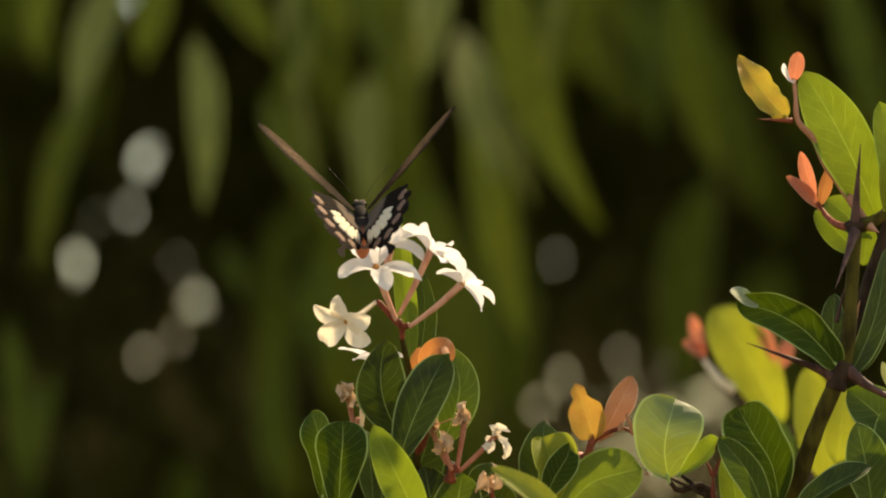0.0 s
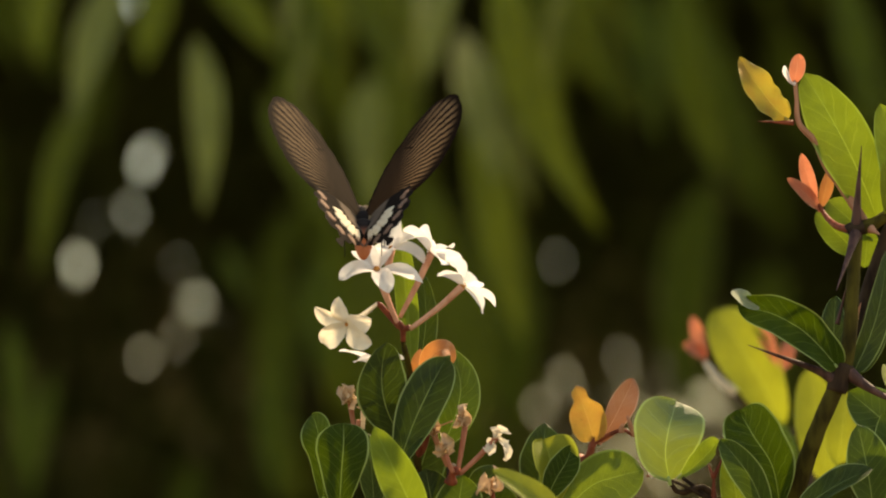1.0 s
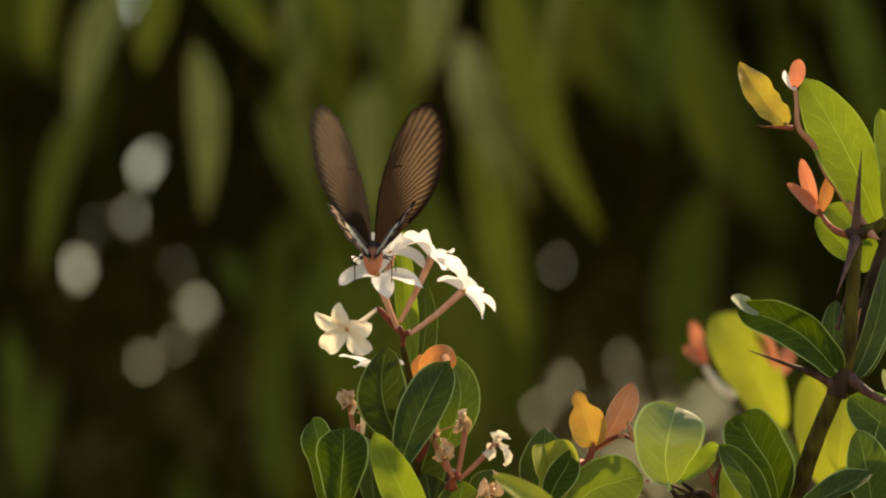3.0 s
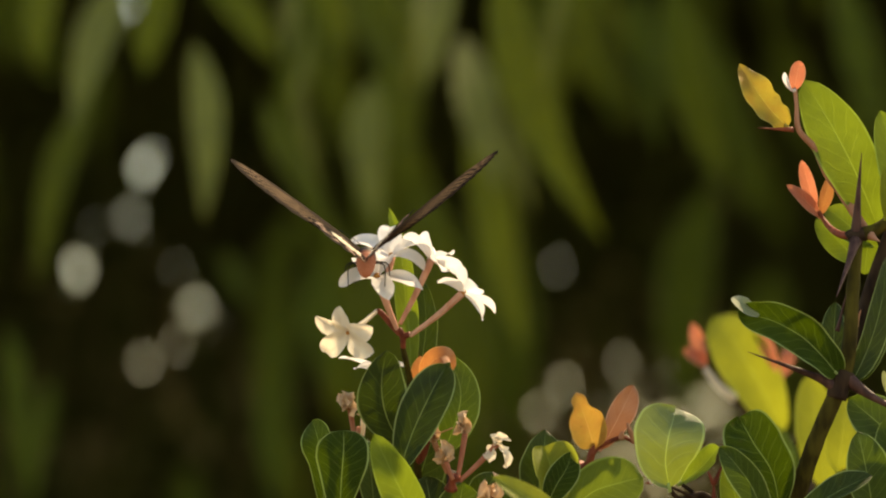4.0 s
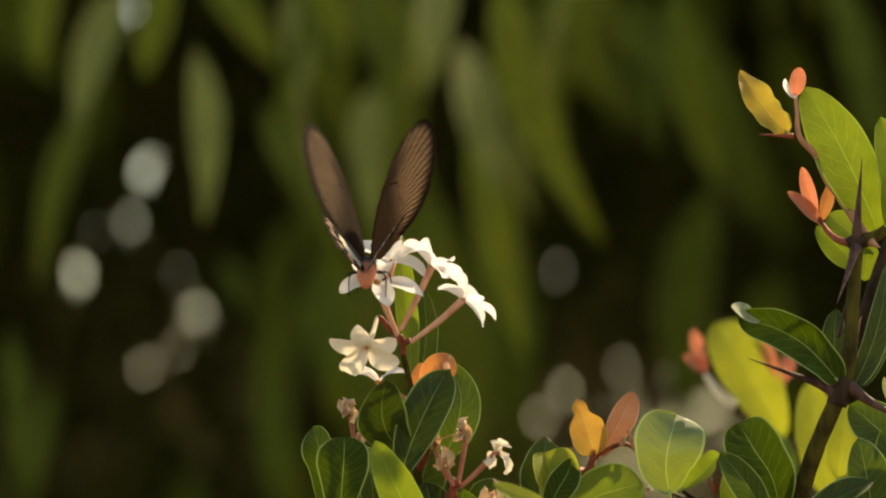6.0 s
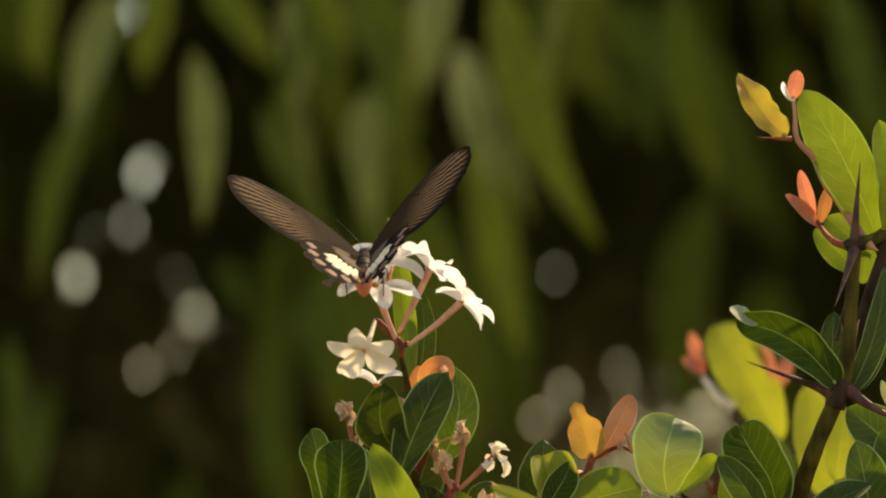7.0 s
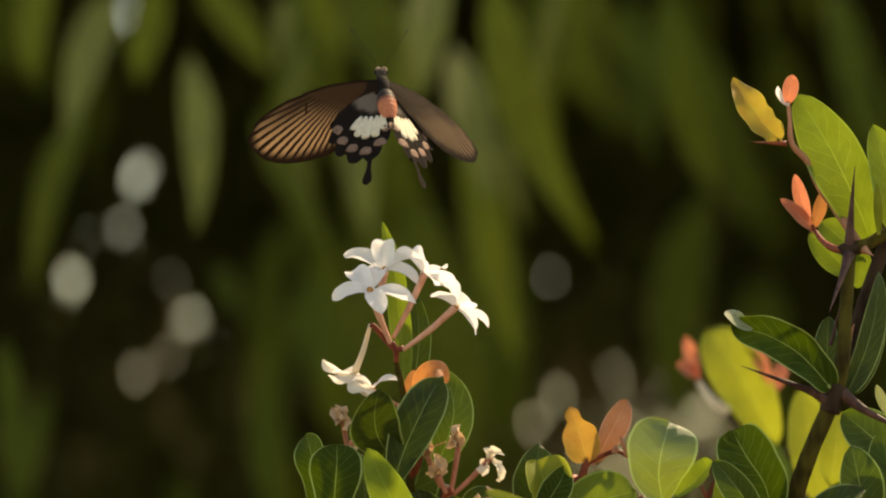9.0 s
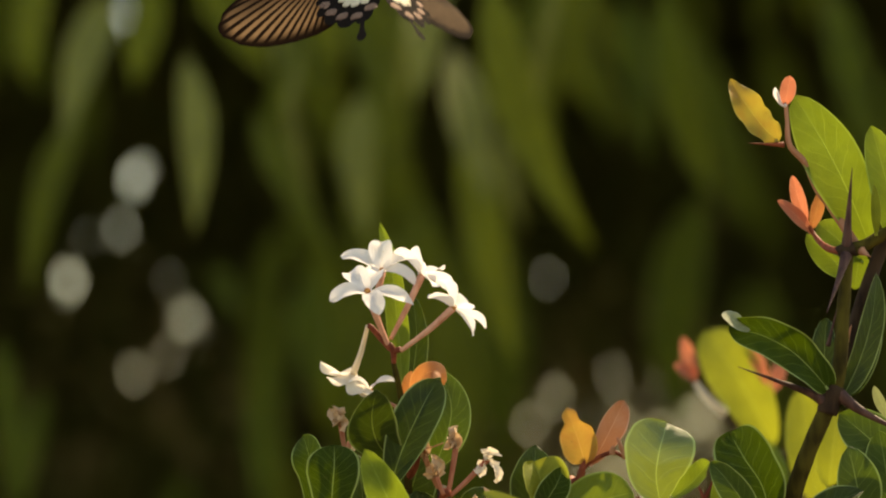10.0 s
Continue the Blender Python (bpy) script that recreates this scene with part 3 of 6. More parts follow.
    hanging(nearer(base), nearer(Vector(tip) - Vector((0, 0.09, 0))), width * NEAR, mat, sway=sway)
# slimmer leaves of the same spray, crossing one another, in the shade tone
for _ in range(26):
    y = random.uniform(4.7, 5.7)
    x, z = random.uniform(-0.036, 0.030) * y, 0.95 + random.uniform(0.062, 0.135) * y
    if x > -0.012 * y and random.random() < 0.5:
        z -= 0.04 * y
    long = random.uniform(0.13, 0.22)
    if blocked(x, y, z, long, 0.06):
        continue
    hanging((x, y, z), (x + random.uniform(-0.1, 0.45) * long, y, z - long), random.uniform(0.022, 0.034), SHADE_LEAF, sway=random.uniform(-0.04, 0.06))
for _ in range(38):
    y = random.uniform(4.2, 5.0)
    x, z = random.uniform(-0.062, 0.034) * y, 0.95 + random.uniform(0.102, 0.140) * y
    long = random.uniform(0.09, 0.14)
    if blocked(x, y, z, long, 0.08):
        continue
    hanging(nearer((x, y, z)), nearer((x + random.uniform(-0.25, 0.5) * long, y, z - long)), NEAR * random.uniform(0.011, 0.017), random.choice((HANG_LEAF, SHEEN_LEAF, SHADE_LEAF)), sway=random.uniform(-0.05, 0.08))
# darker leaves behind; the tree's own shade is painted into their colour
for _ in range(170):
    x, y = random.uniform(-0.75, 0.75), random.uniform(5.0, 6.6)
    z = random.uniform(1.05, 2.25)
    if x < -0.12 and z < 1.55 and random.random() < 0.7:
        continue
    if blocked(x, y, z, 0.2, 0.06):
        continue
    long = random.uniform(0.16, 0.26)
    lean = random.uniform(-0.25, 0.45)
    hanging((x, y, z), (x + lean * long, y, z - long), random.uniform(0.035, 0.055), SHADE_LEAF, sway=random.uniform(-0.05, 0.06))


# unseen canopy above the view, added to keep sun off the hanging leaves
def shade_crown():
    rng = np.random.default_rng(11)
    verts, faces = [], []
    for _ in range(17500):
        c = np.array([rng.uniform(-3.2, 4.6), rng.uniform(4.1, 8.9), 0.0])
        c[2] = 2.55 + 0.9 * rng.random() + 0.25 * math.sin(c[0] * 2.1) + 0.2 * math.sin(c[1] * 2.7)
        size = rng.uniform(0.26, 0.42)
        ax = np.array([rng.normal(0, 0.4), rng.normal(0, 0.4), -1.0])
        ax /= np.linalg.norm(ax)
        sd = np.cross(ax, rng.normal(0, 1, 3))
        sd /= np.linalg.norm(sd)
        nr = np.cross(sd, ax)
        k = len(verts)
        verts.extend([c - ax * size / 2, c + sd * size * 0.1, c + ax * size / 2 + nr * size * 0.1, c - sd * size * 0.1])
        faces.extend([(k, k + 1, k + 2), (k, k + 2, k + 3)])
    me = bpy.data.meshes.new("shade_crown")
    me.from_pydata([tuple(np.array(v) - np.array((2.6, 5.6, 0))) for v in verts], [], faces)
    me.materials.append(HEDGE_LEAF)
    ob = new("shade_crown", me)
    ob.parent = tree
    ob["kind"] = "stuff"


shade_crown()

# ---------------------------------------------------------------- flowering shrub
shrub = thing("flowering_shrub", (-0.02, 1.63, 0), "flowering shrub with white star flowers and oval green leaves", "shrub")
part("stem", tube([(-0.02, 1.63, -0.03), (-0.03, 1.64, 0.5), (-0.008, 1.62, 0.85), (-0.0076, 1.6156, 0.9936)], 0.0055, 0.0016, 8, 30, knobs=0.12), STEM_BROWN, shrub)
part("stem", tube([(-0.0074, 1.6156, 0.9926), (-0.0101, 1.6066, 1.0313), (-0.0130, 1.5993, 1.0471), (-0.0131, 1.5969, 1.0520)], 0.0014, 0.0007, 8, 24, knobs=0.12), STEM_GREEN, shrub)
part("stem", tube([(-0.022, 1.63, 0.3), (0.0, 1.60, 0.8), (0.0029, 1.6120, 0.9880), (0.0022, 1.6007, 1.0039)], 0.004, 0.0016, 8, 24), STEM_BROWN, shrub)
part("stem", tube([(-0.024, 1.63, 0.4), (-0.02, 1.61, 0.8), (-0.0333, 1.6124, 0.9826), (-0.0282, 1.6061, 1.0113), (-0.0271, 1.6033, 1.0221)], 0.0035, 0.0009, 8, 24), STEM_PINK, shrub)
part("stem", tube([(-0.022, 1.63, 0.35), (0.03, 1.62, 0.8), (0.0410, 1.6160, 0.9881), (0.0462, 1.6063, 1.0095), (0.0480, 1.6037, 1.0174)], 0.0035, 0.0008, 8, 24), STEM_RED, shrub)
part("stem", tube([(-0.02, 1.63, 0.45), (0.05, 1.62, 0.82), (0.0860, 1.6084, 0.9825), (0.0742, 1.6031, 0.9993), (0.0709, 1.6007, 1.0036)], 0.003, 0.0004, 8, 24, power=0.7), STEM_BROWN, shrub)


def flower(parent, base, centre, turn=0.0, size=0.0118, width=0.0070, back=0.12, cup=0.05, skip=(), petal=PETAL, tube_mat=TUBE, label="white star-shaped flower", axis=None, tube_r=0.0011, mid=None, tips=(), widths=()):
    """A five-petalled flower on a slender tube. back: how far the petals bend back; turn: its turn round its axis."""
    b, c = Vector(base), Vector(centre)
    ax = Vector(axis).normalized() if axis else (c - b).normalized()
    pts = [b, mid, c] if mid else [b, b.lerp(c, 0.55) + Vector((0, 0, -0.0006)), c]
    stalk = part("flower", tube(pts, tube_r * 0.62, tube_r * 1.15, 10, 14, knobs=0.05), tube_mat, parent, label, origin=b)
    u = ax.cross(Vector((0.2, -0.3, 0.93))).normalized()
    w = ax.cross(u)
    for k in range(5):
        if k in skip:
            continue
        a = radians(turn + 72 * k + random.uniform(-6, 6))
        d = u * math.cos(a) + w * math.sin(a)
        s = size * random.uniform(0.92, 1.06)
        tip = Vector(tips[k]) if tips else c + d * s + ax * s * (cup + random.uniform(-0.12, 0.12))
        d = (tip - c).normalized()
        reach = (tip - c).length
        arch = ax - d * ax.dot(d)
        mids = [c + d * reach * 0.36 + arch * reach * (0.10 + 0.5 * back), c + d * reach * 0.74 + arch * reach * (0.10 + 0.35 * back)]
        wide = (widths[k] if widths else width) * random.uniform(0.95, 1.05)
        bmp = spine_blade([c, *mids, tip], wide, face=ax, fold=random.uniform(0.25, 0.55), belly=0.50, twist=random.uniform(-18, 18), wave=0.05, blunt=0.66,
                          ragged=0.08, root=0.42, n=14, m=4, seed=random.uniform(0, 6))
        part("petal", bmp, petal, stalk)
    bmc = bmesh.new()
    bmesh.ops.create_icosphere(bmc, subdivisions=2, radius=0.0012 if petal is PETAL else 0.0006)
    for v in bmc.verts:
        v.co = c + ax * 0.0003 + v.co * (1 + 0.3 * noise.noise(v.co * 2500))
    part("throat", bmc, THROAT, stalk, "orange flower throat")
    return stalk


random.seed(3)
flower(shrub, (-0.0146, 1.5967, 1.0520), (-0.0213, 1.5896, 1.0689), axis=(-0.12, -0.66, 0.7), widths=(0.0074, 0.0068, 0.0064, 0.0056, 0.0074),
       tips=((-0.0276, 1.5970, 1.0757), (-0.0331, 1.5858, 1.0658), (-0.0173, 1.5815, 1.0612), (-0.0066, 1.5880, 1.0648), (-0.0182, 1.5990, 1.0760)))
flower(shrub, (-0.0146, 1.5990, 1.0525), (-0.0168, 1.6050, 1.0766), axis=(-0.05, -0.60, 0.8), mid=(-0.0186, 1.6000, 1.0640), widths=(0.0078, 0.0070, 0.0070, 0.0060, 0.0056),
       tips=((-0.0176, 1.6105, 1.0868), (-0.0300, 1.6066, 1.0817), (-0.0218, 1.5958, 1.0712), (-0.0063, 1.5978, 1.0720), (-0.0056, 1.6067, 1.0806)))
# two flowers of the cluster turned away
flower(shrub, (-0.0140, 1.5967, 1.0545), (-0.0041, 1.5991, 1.0750), axis=(0.42, 0.45, 0.78), widths=(0.0058, 0.0074, 0.0080, 0.0078, 0.0074), back=0.0,
       tips=((-0.0131, 1.6005, 1.0829), (-0.0078, 1.6060, 1.0836), (0.0022, 1.6068, 1.0776), (0.0050, 1.5985, 1.0688), (-0.0008, 1.5905, 1.0712)))
flower(shrub, (-0.0108, 1.5950, 1.0506), (0.0058, 1.5919, 1.0640), axis=(0.70, 0.40, 0.55), widths=(0.0076, 0.0080, 0.0066, 0.0052, 0.0056), back=0.0,
       tips=((-0.0020, 1.5880, 1.0670), (0.0016, 1.5945, 1.0732), (0.0108, 1.6005, 1.0664), (0.0164, 1.5955, 1.0577), (0.0121, 1.5880, 1.0550)))
flower(shrub, (-0.0105, 1.6080, 1.0330), (-0.0208, 1.6075, 1.0385), axis=(-0.5, -0.2, 0.8), widths=(0.0050, 0.0044, 0.0046, 0.0050, 0.0050), skip=(3, 4), tube_r=0.0008,
       tips=((-0.0336, 1.6022, 1.0440), (-0.0285, 1.5990, 1.0402), (-0.0122, 1.6022, 1.0412), (-0.0238, 1.6124, 1.0354), (-0.0175, 1.6132, 1.0382)))
# the drooping flower hangs from a bent stalk; built along the stalk's own line
HANG = Vector((-0.0213, 1.5964, 1.0588))
DROOP = (-0.54, -0.72, -0.42)


def droop_turn(d):
    """The turn that swings the stalk from its first line to the line d."""
    return Vector(DROOP).rotation_difference(Vector(d))


_ax = Vector(DROOP).normalized()
_up = (Vector((0, 0, 1)) - _ax * _ax.z).normalized()
_sd = _ax.cross(_up)
_c = HANG + _ax * 0.0170
sagging = flower(shrub, HANG, _c, axis=tuple(_ax), petal=PETAL_OLD, tube_mat=PETAL_OLD, label="cream drooping flower", back=0.02, tube_r=0.0010, widths=(0.0062, 0.0070, 0.0078, 0.0072, 0.0060),
                 tips=[_c + (_up * math.sin(radians(a)) + _sd * math.cos(radians(a))) * r + _ax * k
                       for a, r, k in ((96, 0.0098, 0.0015), (172, 0.0114, 0.0015), (214, 0.0114, 0.0025), (332, 0.0110, 0.0025), (32, 0.0120, 0.001))])
# joint of the cluster
bm = tube([(-0.0130, 1.5983, 1.0471), (-0.0131, 1.5969, 1.0505), (-0.0146, 1.5960, 1.0530)], 0.0011, 0.0010, 8, 8, knobs=0.4)
tube([(-0.0131, 1.5970, 1.0506), (-0.0108, 1.5950, 1.0512)], 0.0010, 0.0010, 7, 4, bm)
tube([(-0.0140, 1.5969, 1.0515), (-0.0172, 1.5967, 1.0550), (-0.0200, 1.5964, 1.0582), (-0.0213, 1.5964, 1.0588)], 0.0011, 0.0009, 7, 9, bm)
part("joint", bm, STEM_RED, shrub, "reddish flower cluster joint")


def withered(parent, base, centre, size, seed, tube_mat=SPENT_TUBE, mid=None, hang=None, petal=None):
    """A spent flower: a pink stalk with a crumpled cream remnant of petals."""
    b, c = Vector(base), Vector(centre)
    stalk = part("spent_flower", tube([b, mid, c] if mid else [b, b.lerp(c, 0.5) + Vector((0, 0, -0.0004)), c], 0.0007, 0.0010, 8, 10), tube_mat, parent, "spent flower on a pink stalk", origin=b)
    rng = random.Random(seed)
    ax = (c - b).normalized()
    for k in range(4):
        d = Vector((rng.uniform(-1, 1), rng.uniform(-1, 1), rng.uniform(-1, 1))).normalized() * 0.8 + (Vector(hang) * (1 if k % 2 else -0.6) if hang else ax)
        bmw = blade(c - ax * 0.0008, c + d * size * rng.uniform(0.6, 1.0), size * rng.uniform(0.6, 0.9), face=(rng.uniform(-1, 1), -1, rng.uniform(-0.5, 1)), bow=0.2, fold=0.9, curl=1.2 * rng.uniform(-1, 1),
                    twist=rng.uniform(-90, 90), wave=0.25, n=10, m=3, seed=seed + k)
        for v in bmw.verts:
            v.co += 0.0009 * Vector((noise.noise(v.co * 900), noise.noise(v.co * 900 + Vector((7, 0, 0))), noise.noise(v.co * 900 + Vector((0, 9, 0)))))
        part("petal", bmw, petal or WITHERED, stalk)


withered(shrub, (-0.0287, 1.6015, 1.0198), (-0.0299, 1.5988, 1.0283), 0.0055, 1)
withered(shrub, (-0.0260, 1.6035, 1.0192), (-0.0256, 1.6029, 1.0266), 0.003, 2, tube_mat=PETAL_OLD)
withered(shrub, (0.0043, 1.5946, 1.0048), (0.0068, 1.5934, 1.0202), 0.0046, 3)
withered(shrub, (0.0050, 1.5946, 1.0045), (0.0172, 1.5937, 1.0166), 0.0058, 4, hang=(0.15, 0, -1.1), petal=PETAL_OLD)
withered(shrub, (0.0029, 1.5926, 1.0051), (0.0004, 1.5901, 1.0107), 0.0048, 5)
withered(shrub, (0.0011, 1.5944, 1.0070), (-0.0034, 1.5936, 1.0177), 0.0045, 6, tube_mat=STEM_PINK)
withered(shrub, (-0.0125, 1.6049, 1.0272), (-0.0108, 1.6046, 1.0312), 0.004, 7)
withered(shrub, (0.0159, 1.6053, 0.9962), (0.0152, 1.6050, 1.0001), 0.006, 8, tube_mat=STEM_RED)
part("joint", tube([(0.0022, 1.5968, 1.0020), (0.0029, 1.5946, 1.0052), (0.0050, 1.5936, 1.0055)], 0.0018, 0.0013, 8, 8, knobs=0.5), STEM_RED, shrub, "dark red flower cluster joint")
part("style", tube([(-0.0015, 1.5920, 1.0147), (-0.0033, 1.5910, 1.0186), (-0.0040, 1.5900, 1.0194), (-0.0011, 1.5890, 1.0197), (0.0028, 1.5880, 1.0211)], 0.0003, 0.0002, 6, 12), STEM_PINK, shrub, "thin curled dry style")
part("bract", blade((-0.0082, 1.5942, 1.0098), (-0.0047, 1.5916, 1.0176), 0.0032, fold=0.8), STEM_RED, shrub, "dark red bract")

def rounded_bud(at, r, half):
    b = bmesh.new()
    bmesh.ops.create_icosphere(b, subdivisions=2, radius=1.0)
    for v in b.verts:
        v.co = Vector(at) + Vector((v.co.x * r, v.co.y * r, v.co.z * half)) * (1 + 0.12 * noise.noise(v.co * 2))
    return b


# leaves of the flowering branch: base, tip, width
bent_leaf(shrub, LEAF_LIGHT, [(-0.0104, 1.6142, 1.0376), (-0.0111, 1.6140, 1.0521), (-0.0124, 1.6145, 1.0649), (-0.0140, 1.6160, 1.0796), (-0.0177, 1.6190, 1.0936)], 0.0072, fold=0.4, belly=0.45, wave=0.06, ripples=24, blunt=0.62, label="narrow green leaf")
bent_leaf(shrub, LEAF_DARK, [(-0.0097, 1.6185, 1.0341), (-0.0067, 1.6185, 1.0469), (-0.0058, 1.6190, 1.0579), (-0.0071, 1.6200, 1.0704)], 0.0080, face=(0.1, -1, 0.3), fold=0.3, belly=0.48, wave=0.08, ripples=26)
pressed = part("leaf", blade((-0.0130, 1.5997, 1.0161), (-0.0179, 1.5893, 1.0469), 0.0165, face=(-0.1, -1, 0.35), bow=0.10, curl=0.3, sway=-0.12, belly=0.5, petiole=0.0007, seed=2.0), LEAF_DARK, shrub, "green leaf pressed down by the drooping flower", origin=(-0.0130, 1.5997, 1.0161))
bent_leaf(shrub, LEAF_DARK, [(-0.0149, 1.5901, 1.0053), (-0.0098, 1.5885, 1.0199), (-0.0040, 1.5890, 1.0324), (0.0008, 1.5930, 1.0414)], 0.0150, face=(-0.15, -1, 0.35), fold=0.5, belly=0.56, blunt=0.6, right=1.1, left=0.9, wave=0.03, crease=0.02, n=26, m=8)
bent_leaf(shrub, LEAF_MID, [(0.0000, 1.6057, 1.0140), (0.0044, 1.6050, 1.0260), (0.0052, 1.6060, 1.0351), (0.0016, 1.6090, 1.0452)], 0.0130, face=(0.3, -1, 0.2), fold=0.25, belly=0.45, blunt=0.6, crease=0.03)
bent_leaf(shrub, LEAF_COPPER, [(-0.0069, 1.6005, 1.0350), (-0.0053, 1.5972, 1.0405), (-0.0019, 1.5950, 1.0438), (0.0016, 1.5962, 1.0440), (0.0026, 1.5985, 1.0400)], 0.0064, face=(-0.5, -0.8, 0.4), fold=0.35, blunt=0.4, wave=0.08, ragged=0.08, belly=0.52, label="copper orange arched young leaf")
leaf(shrub, LEAF_COPPER, (-0.0076, 1.6044, 1.0337), (-0.0076, 1.6055, 1.0450), 0.0052, face=(-0.6, -0.8, 0.2), label="copper young leaf")
bent_leaf(shrub, LEAF_DEEP, [(-0.0334, 1.5979, 0.9900), (-0.0325, 1.5940, 1.0050), (-0.0318, 1.5920, 1.0140), (-0.0318, 1.5928, 1.0208)], 0.0172, face=(-0.1, -1, 0.3), fold=0.22, belly=0.62, blunt=0.5, wave=0.05, crease=0.025, m=8)
bent_leaf(shrub, LEAF_DEEP, [(-0.0385, 1.6093, 0.9960), (-0.0387, 1.6070, 1.0098), (-0.0402, 1.6070, 1.0180), (-0.0422, 1.6110, 1.0246)], 0.0110, face=(-0.4, -1, 0.2), fold=0.3, belly=0.58, wave=0.06)
leaf(shrub, LEAF_LIGHT, (-0.0067, 1.5679, 0.9870), (-0.0217, 1.5555, 1.0178), 0.0125, face=(-0.3, -1, 0.5), fold=0.15, belly=0.45, label="bright green leaf close to the lens")
leaf(shrub, LEAF_YELLOW, (0.0386, 1.5219, 0.9859), (0.0146, 1.5085, 1.0029), 0.0085, face=(0.1, -1, 0.6), belly=0.5, label="yellow-green leaf close to the lens")
leaf(shrub, LEAF_MID, (0.0029, 1.6061, 0.9861), (0.0061, 1.6027, 1.0044), 0.016, face=(0.2, -1, 0.5))
leaf(shrub, LEAF_DARK, (-0.0022, 1.6100, 0.9880), (-0.0058, 1.6085, 1.0067), 0.016, face=(-0.2, -1, 0.4))
leaf(shrub, LEAF_DARK, (0.0084, 1.6173, 0.9972), (0.0175, 1.6185, 1.0075), 0.010, face=(0.3, -1, 0.5))
leaf(shrub, LEAF_DARK, (-0.0171, 1.6196, 0.9937), (-0.0219, 1.6217, 1.0174), 0.017, face=(0.1, -1, 0.1))
leaf(shrub, LEAF_DARK, (-0.0116, 1.6136, 0.9935), (-0.0025, 1.6153, 1.0226), 0.016)
leaf(shrub, LEAF_MID, (-0.0225, 1.6156, 0.9936), (-0.0251, 1.6176, 1.0187), 0.010, face=(0.4, -1, 0.3))
leaf(shrub, LEAF_DARK, (0.0211, 1.6221, 0.9864), (0.0142, 1.6229, 1.0029), 0.013)

# middle twigs
bent_leaf(shrub, LEAF_DARK, [(0.0295, 1.6036, 0.9900), (0.0306, 1.6020, 1.0060), (0.0318, 1.6010, 1.0141), (0.0324, 1.6030, 1.0212)], 0.0165, face=(0.3, -0.9, 0.5), fold=0.35, belly=0.42, blunt=0.8, wave=0.03, label="grey-green folded leaf with a pale margin")
bent_leaf(shrub, LEAF_YELLOW, [(0.0300, 1.5940, 0.9880), (0.0338, 1.5905, 1.0035), (0.0334, 1.5895, 1.0101), (0.0312, 1.5915, 1.0154)], 0.0150, face=(0.45, -0.9, 0.2), fold=0.75, belly=0.62, blunt=0.5, label="light green folded leaf, half in shade")
# added dark blade; its colour paints the shaded right half of the leaf above
bent_leaf(shrub, LEAF_DEEP, [(0.0321, 1.5885, 0.9958), (0.0355, 1.5870, 1.0029), (0.0387, 1.5868, 1.0082), (0.0407, 1.5880, 1.0134)], 0.0098, face=(0.2, -0.95, 0.2), fold=0.25, belly=0.5, blunt=0.6, label="deep green blade standing for the shaded half of the folded leaf")
bent_leaf(shrub, LEAF_LIGHT, [(0.0372, 1.5960, 0.9915), (0.0465, 1.5952, 1.0006), (0.0560, 1.5950, 1.0040), (0.0632, 1.5957, 1.0058)], 0.0180, face=(-0.1, -0.95, 0.3), fold=0.14, belly=0.56, blunt=0.5, wave=0.04, crease=0.015)

leaf(shrub, LEAF_GOLD, (0.0480, 1.6038, 1.0152), (0.0419, 1.5984, 1.0327), 0.0116, face=(-0.1, -1, 0.2), sway=0.02, belly=0.40, blunt=0.52, neck=0.42, wave=0.08, ragged=0.06, label="golden orange young leaf with a waisted tip")
leaf(shrub, LEAF_PINK, (0.0502, 1.6059, 1.0150), (0.0608, 1.6062, 1.0356), 0.0086, face=(0.3, -1, 0.1), belly=0.58, blunt=0.48, fold=0.35, wave=0.07, label="pinkish brown young leaf")
part("twig", tube([(0.0473, 1.6040, 1.0131), (0.0494, 1.6038, 1.0156), (0.0566, 1.6025, 1.0188), (0.0609, 1.6027, 1.0170)], 0.0008, 0.0006, 7, 12), STEM_RED, shrub)
part("bud", tube([(0.0609, 1.6027, 1.0170), (0.0595, 1.6014, 1.0205), (0.0584, 1.6012, 1.0234)], 0.0010, 0.0004, 7, 8), STEM_PINK, shrub, "small pink leaf bud")
part("bud", tube([(0.0566, 1.6026, 1.0184), (0.0569, 1.6014, 1.0205)], 0.0012, 0.0005, 7, 6), STEM_PINK, shrub, "small pink leaf bud")
bent_leaf(shrub, LEAF_GLOSS, [(0.0716, 1.5965, 1.0024), (0.0703, 1.5945, 1.0107), (0.0712, 1.5940, 1.0182), (0.0728, 1.5958, 1.0238), (0.0740, 1.5984, 1.0280)], 0.0222, face=(-0.1, -1, 0.2), fold=0.10, belly=0.57, blunt=0.42, notch=0.07, notch_at=-0.34, wave=0.04, ripples=7, crease=0.016, n=30, m=10, label="broad glossy light green leaf with a notched tip")
bent_leaf(shrub, LEAF_LIGHT, [(0.0760, 1.6148, 1.0043), (0.0825, 1.6120, 1.0095), (0.0864, 1.6110, 1.0138), (0.0882, 1.6085, 1.0160)], 0.0078, face=(-0.2, -0.8, 0.5), fold=0.4, belly=0.45)
part("twig", tube([(0.0706, 1.6007, 1.0036), (0.0777, 1.6030, 1.0004), (0.0862, 1.6054, 0.9958)], 0.0004, 0.0006, 7, 10), STEM_BROWN, shrub)
part("bud", rounded_bud((0.0662, 1.6006, 1.0057), 0.0011, 0.0021), PETAL, shrub, "small white bud")
part("twig", tube([(0.0761, 1.6047, 1.0037), (0.0855, 1.6053, 0.9969)], 0.0006, 0.0008, 7, 8), STEM_BROWN, shrub)
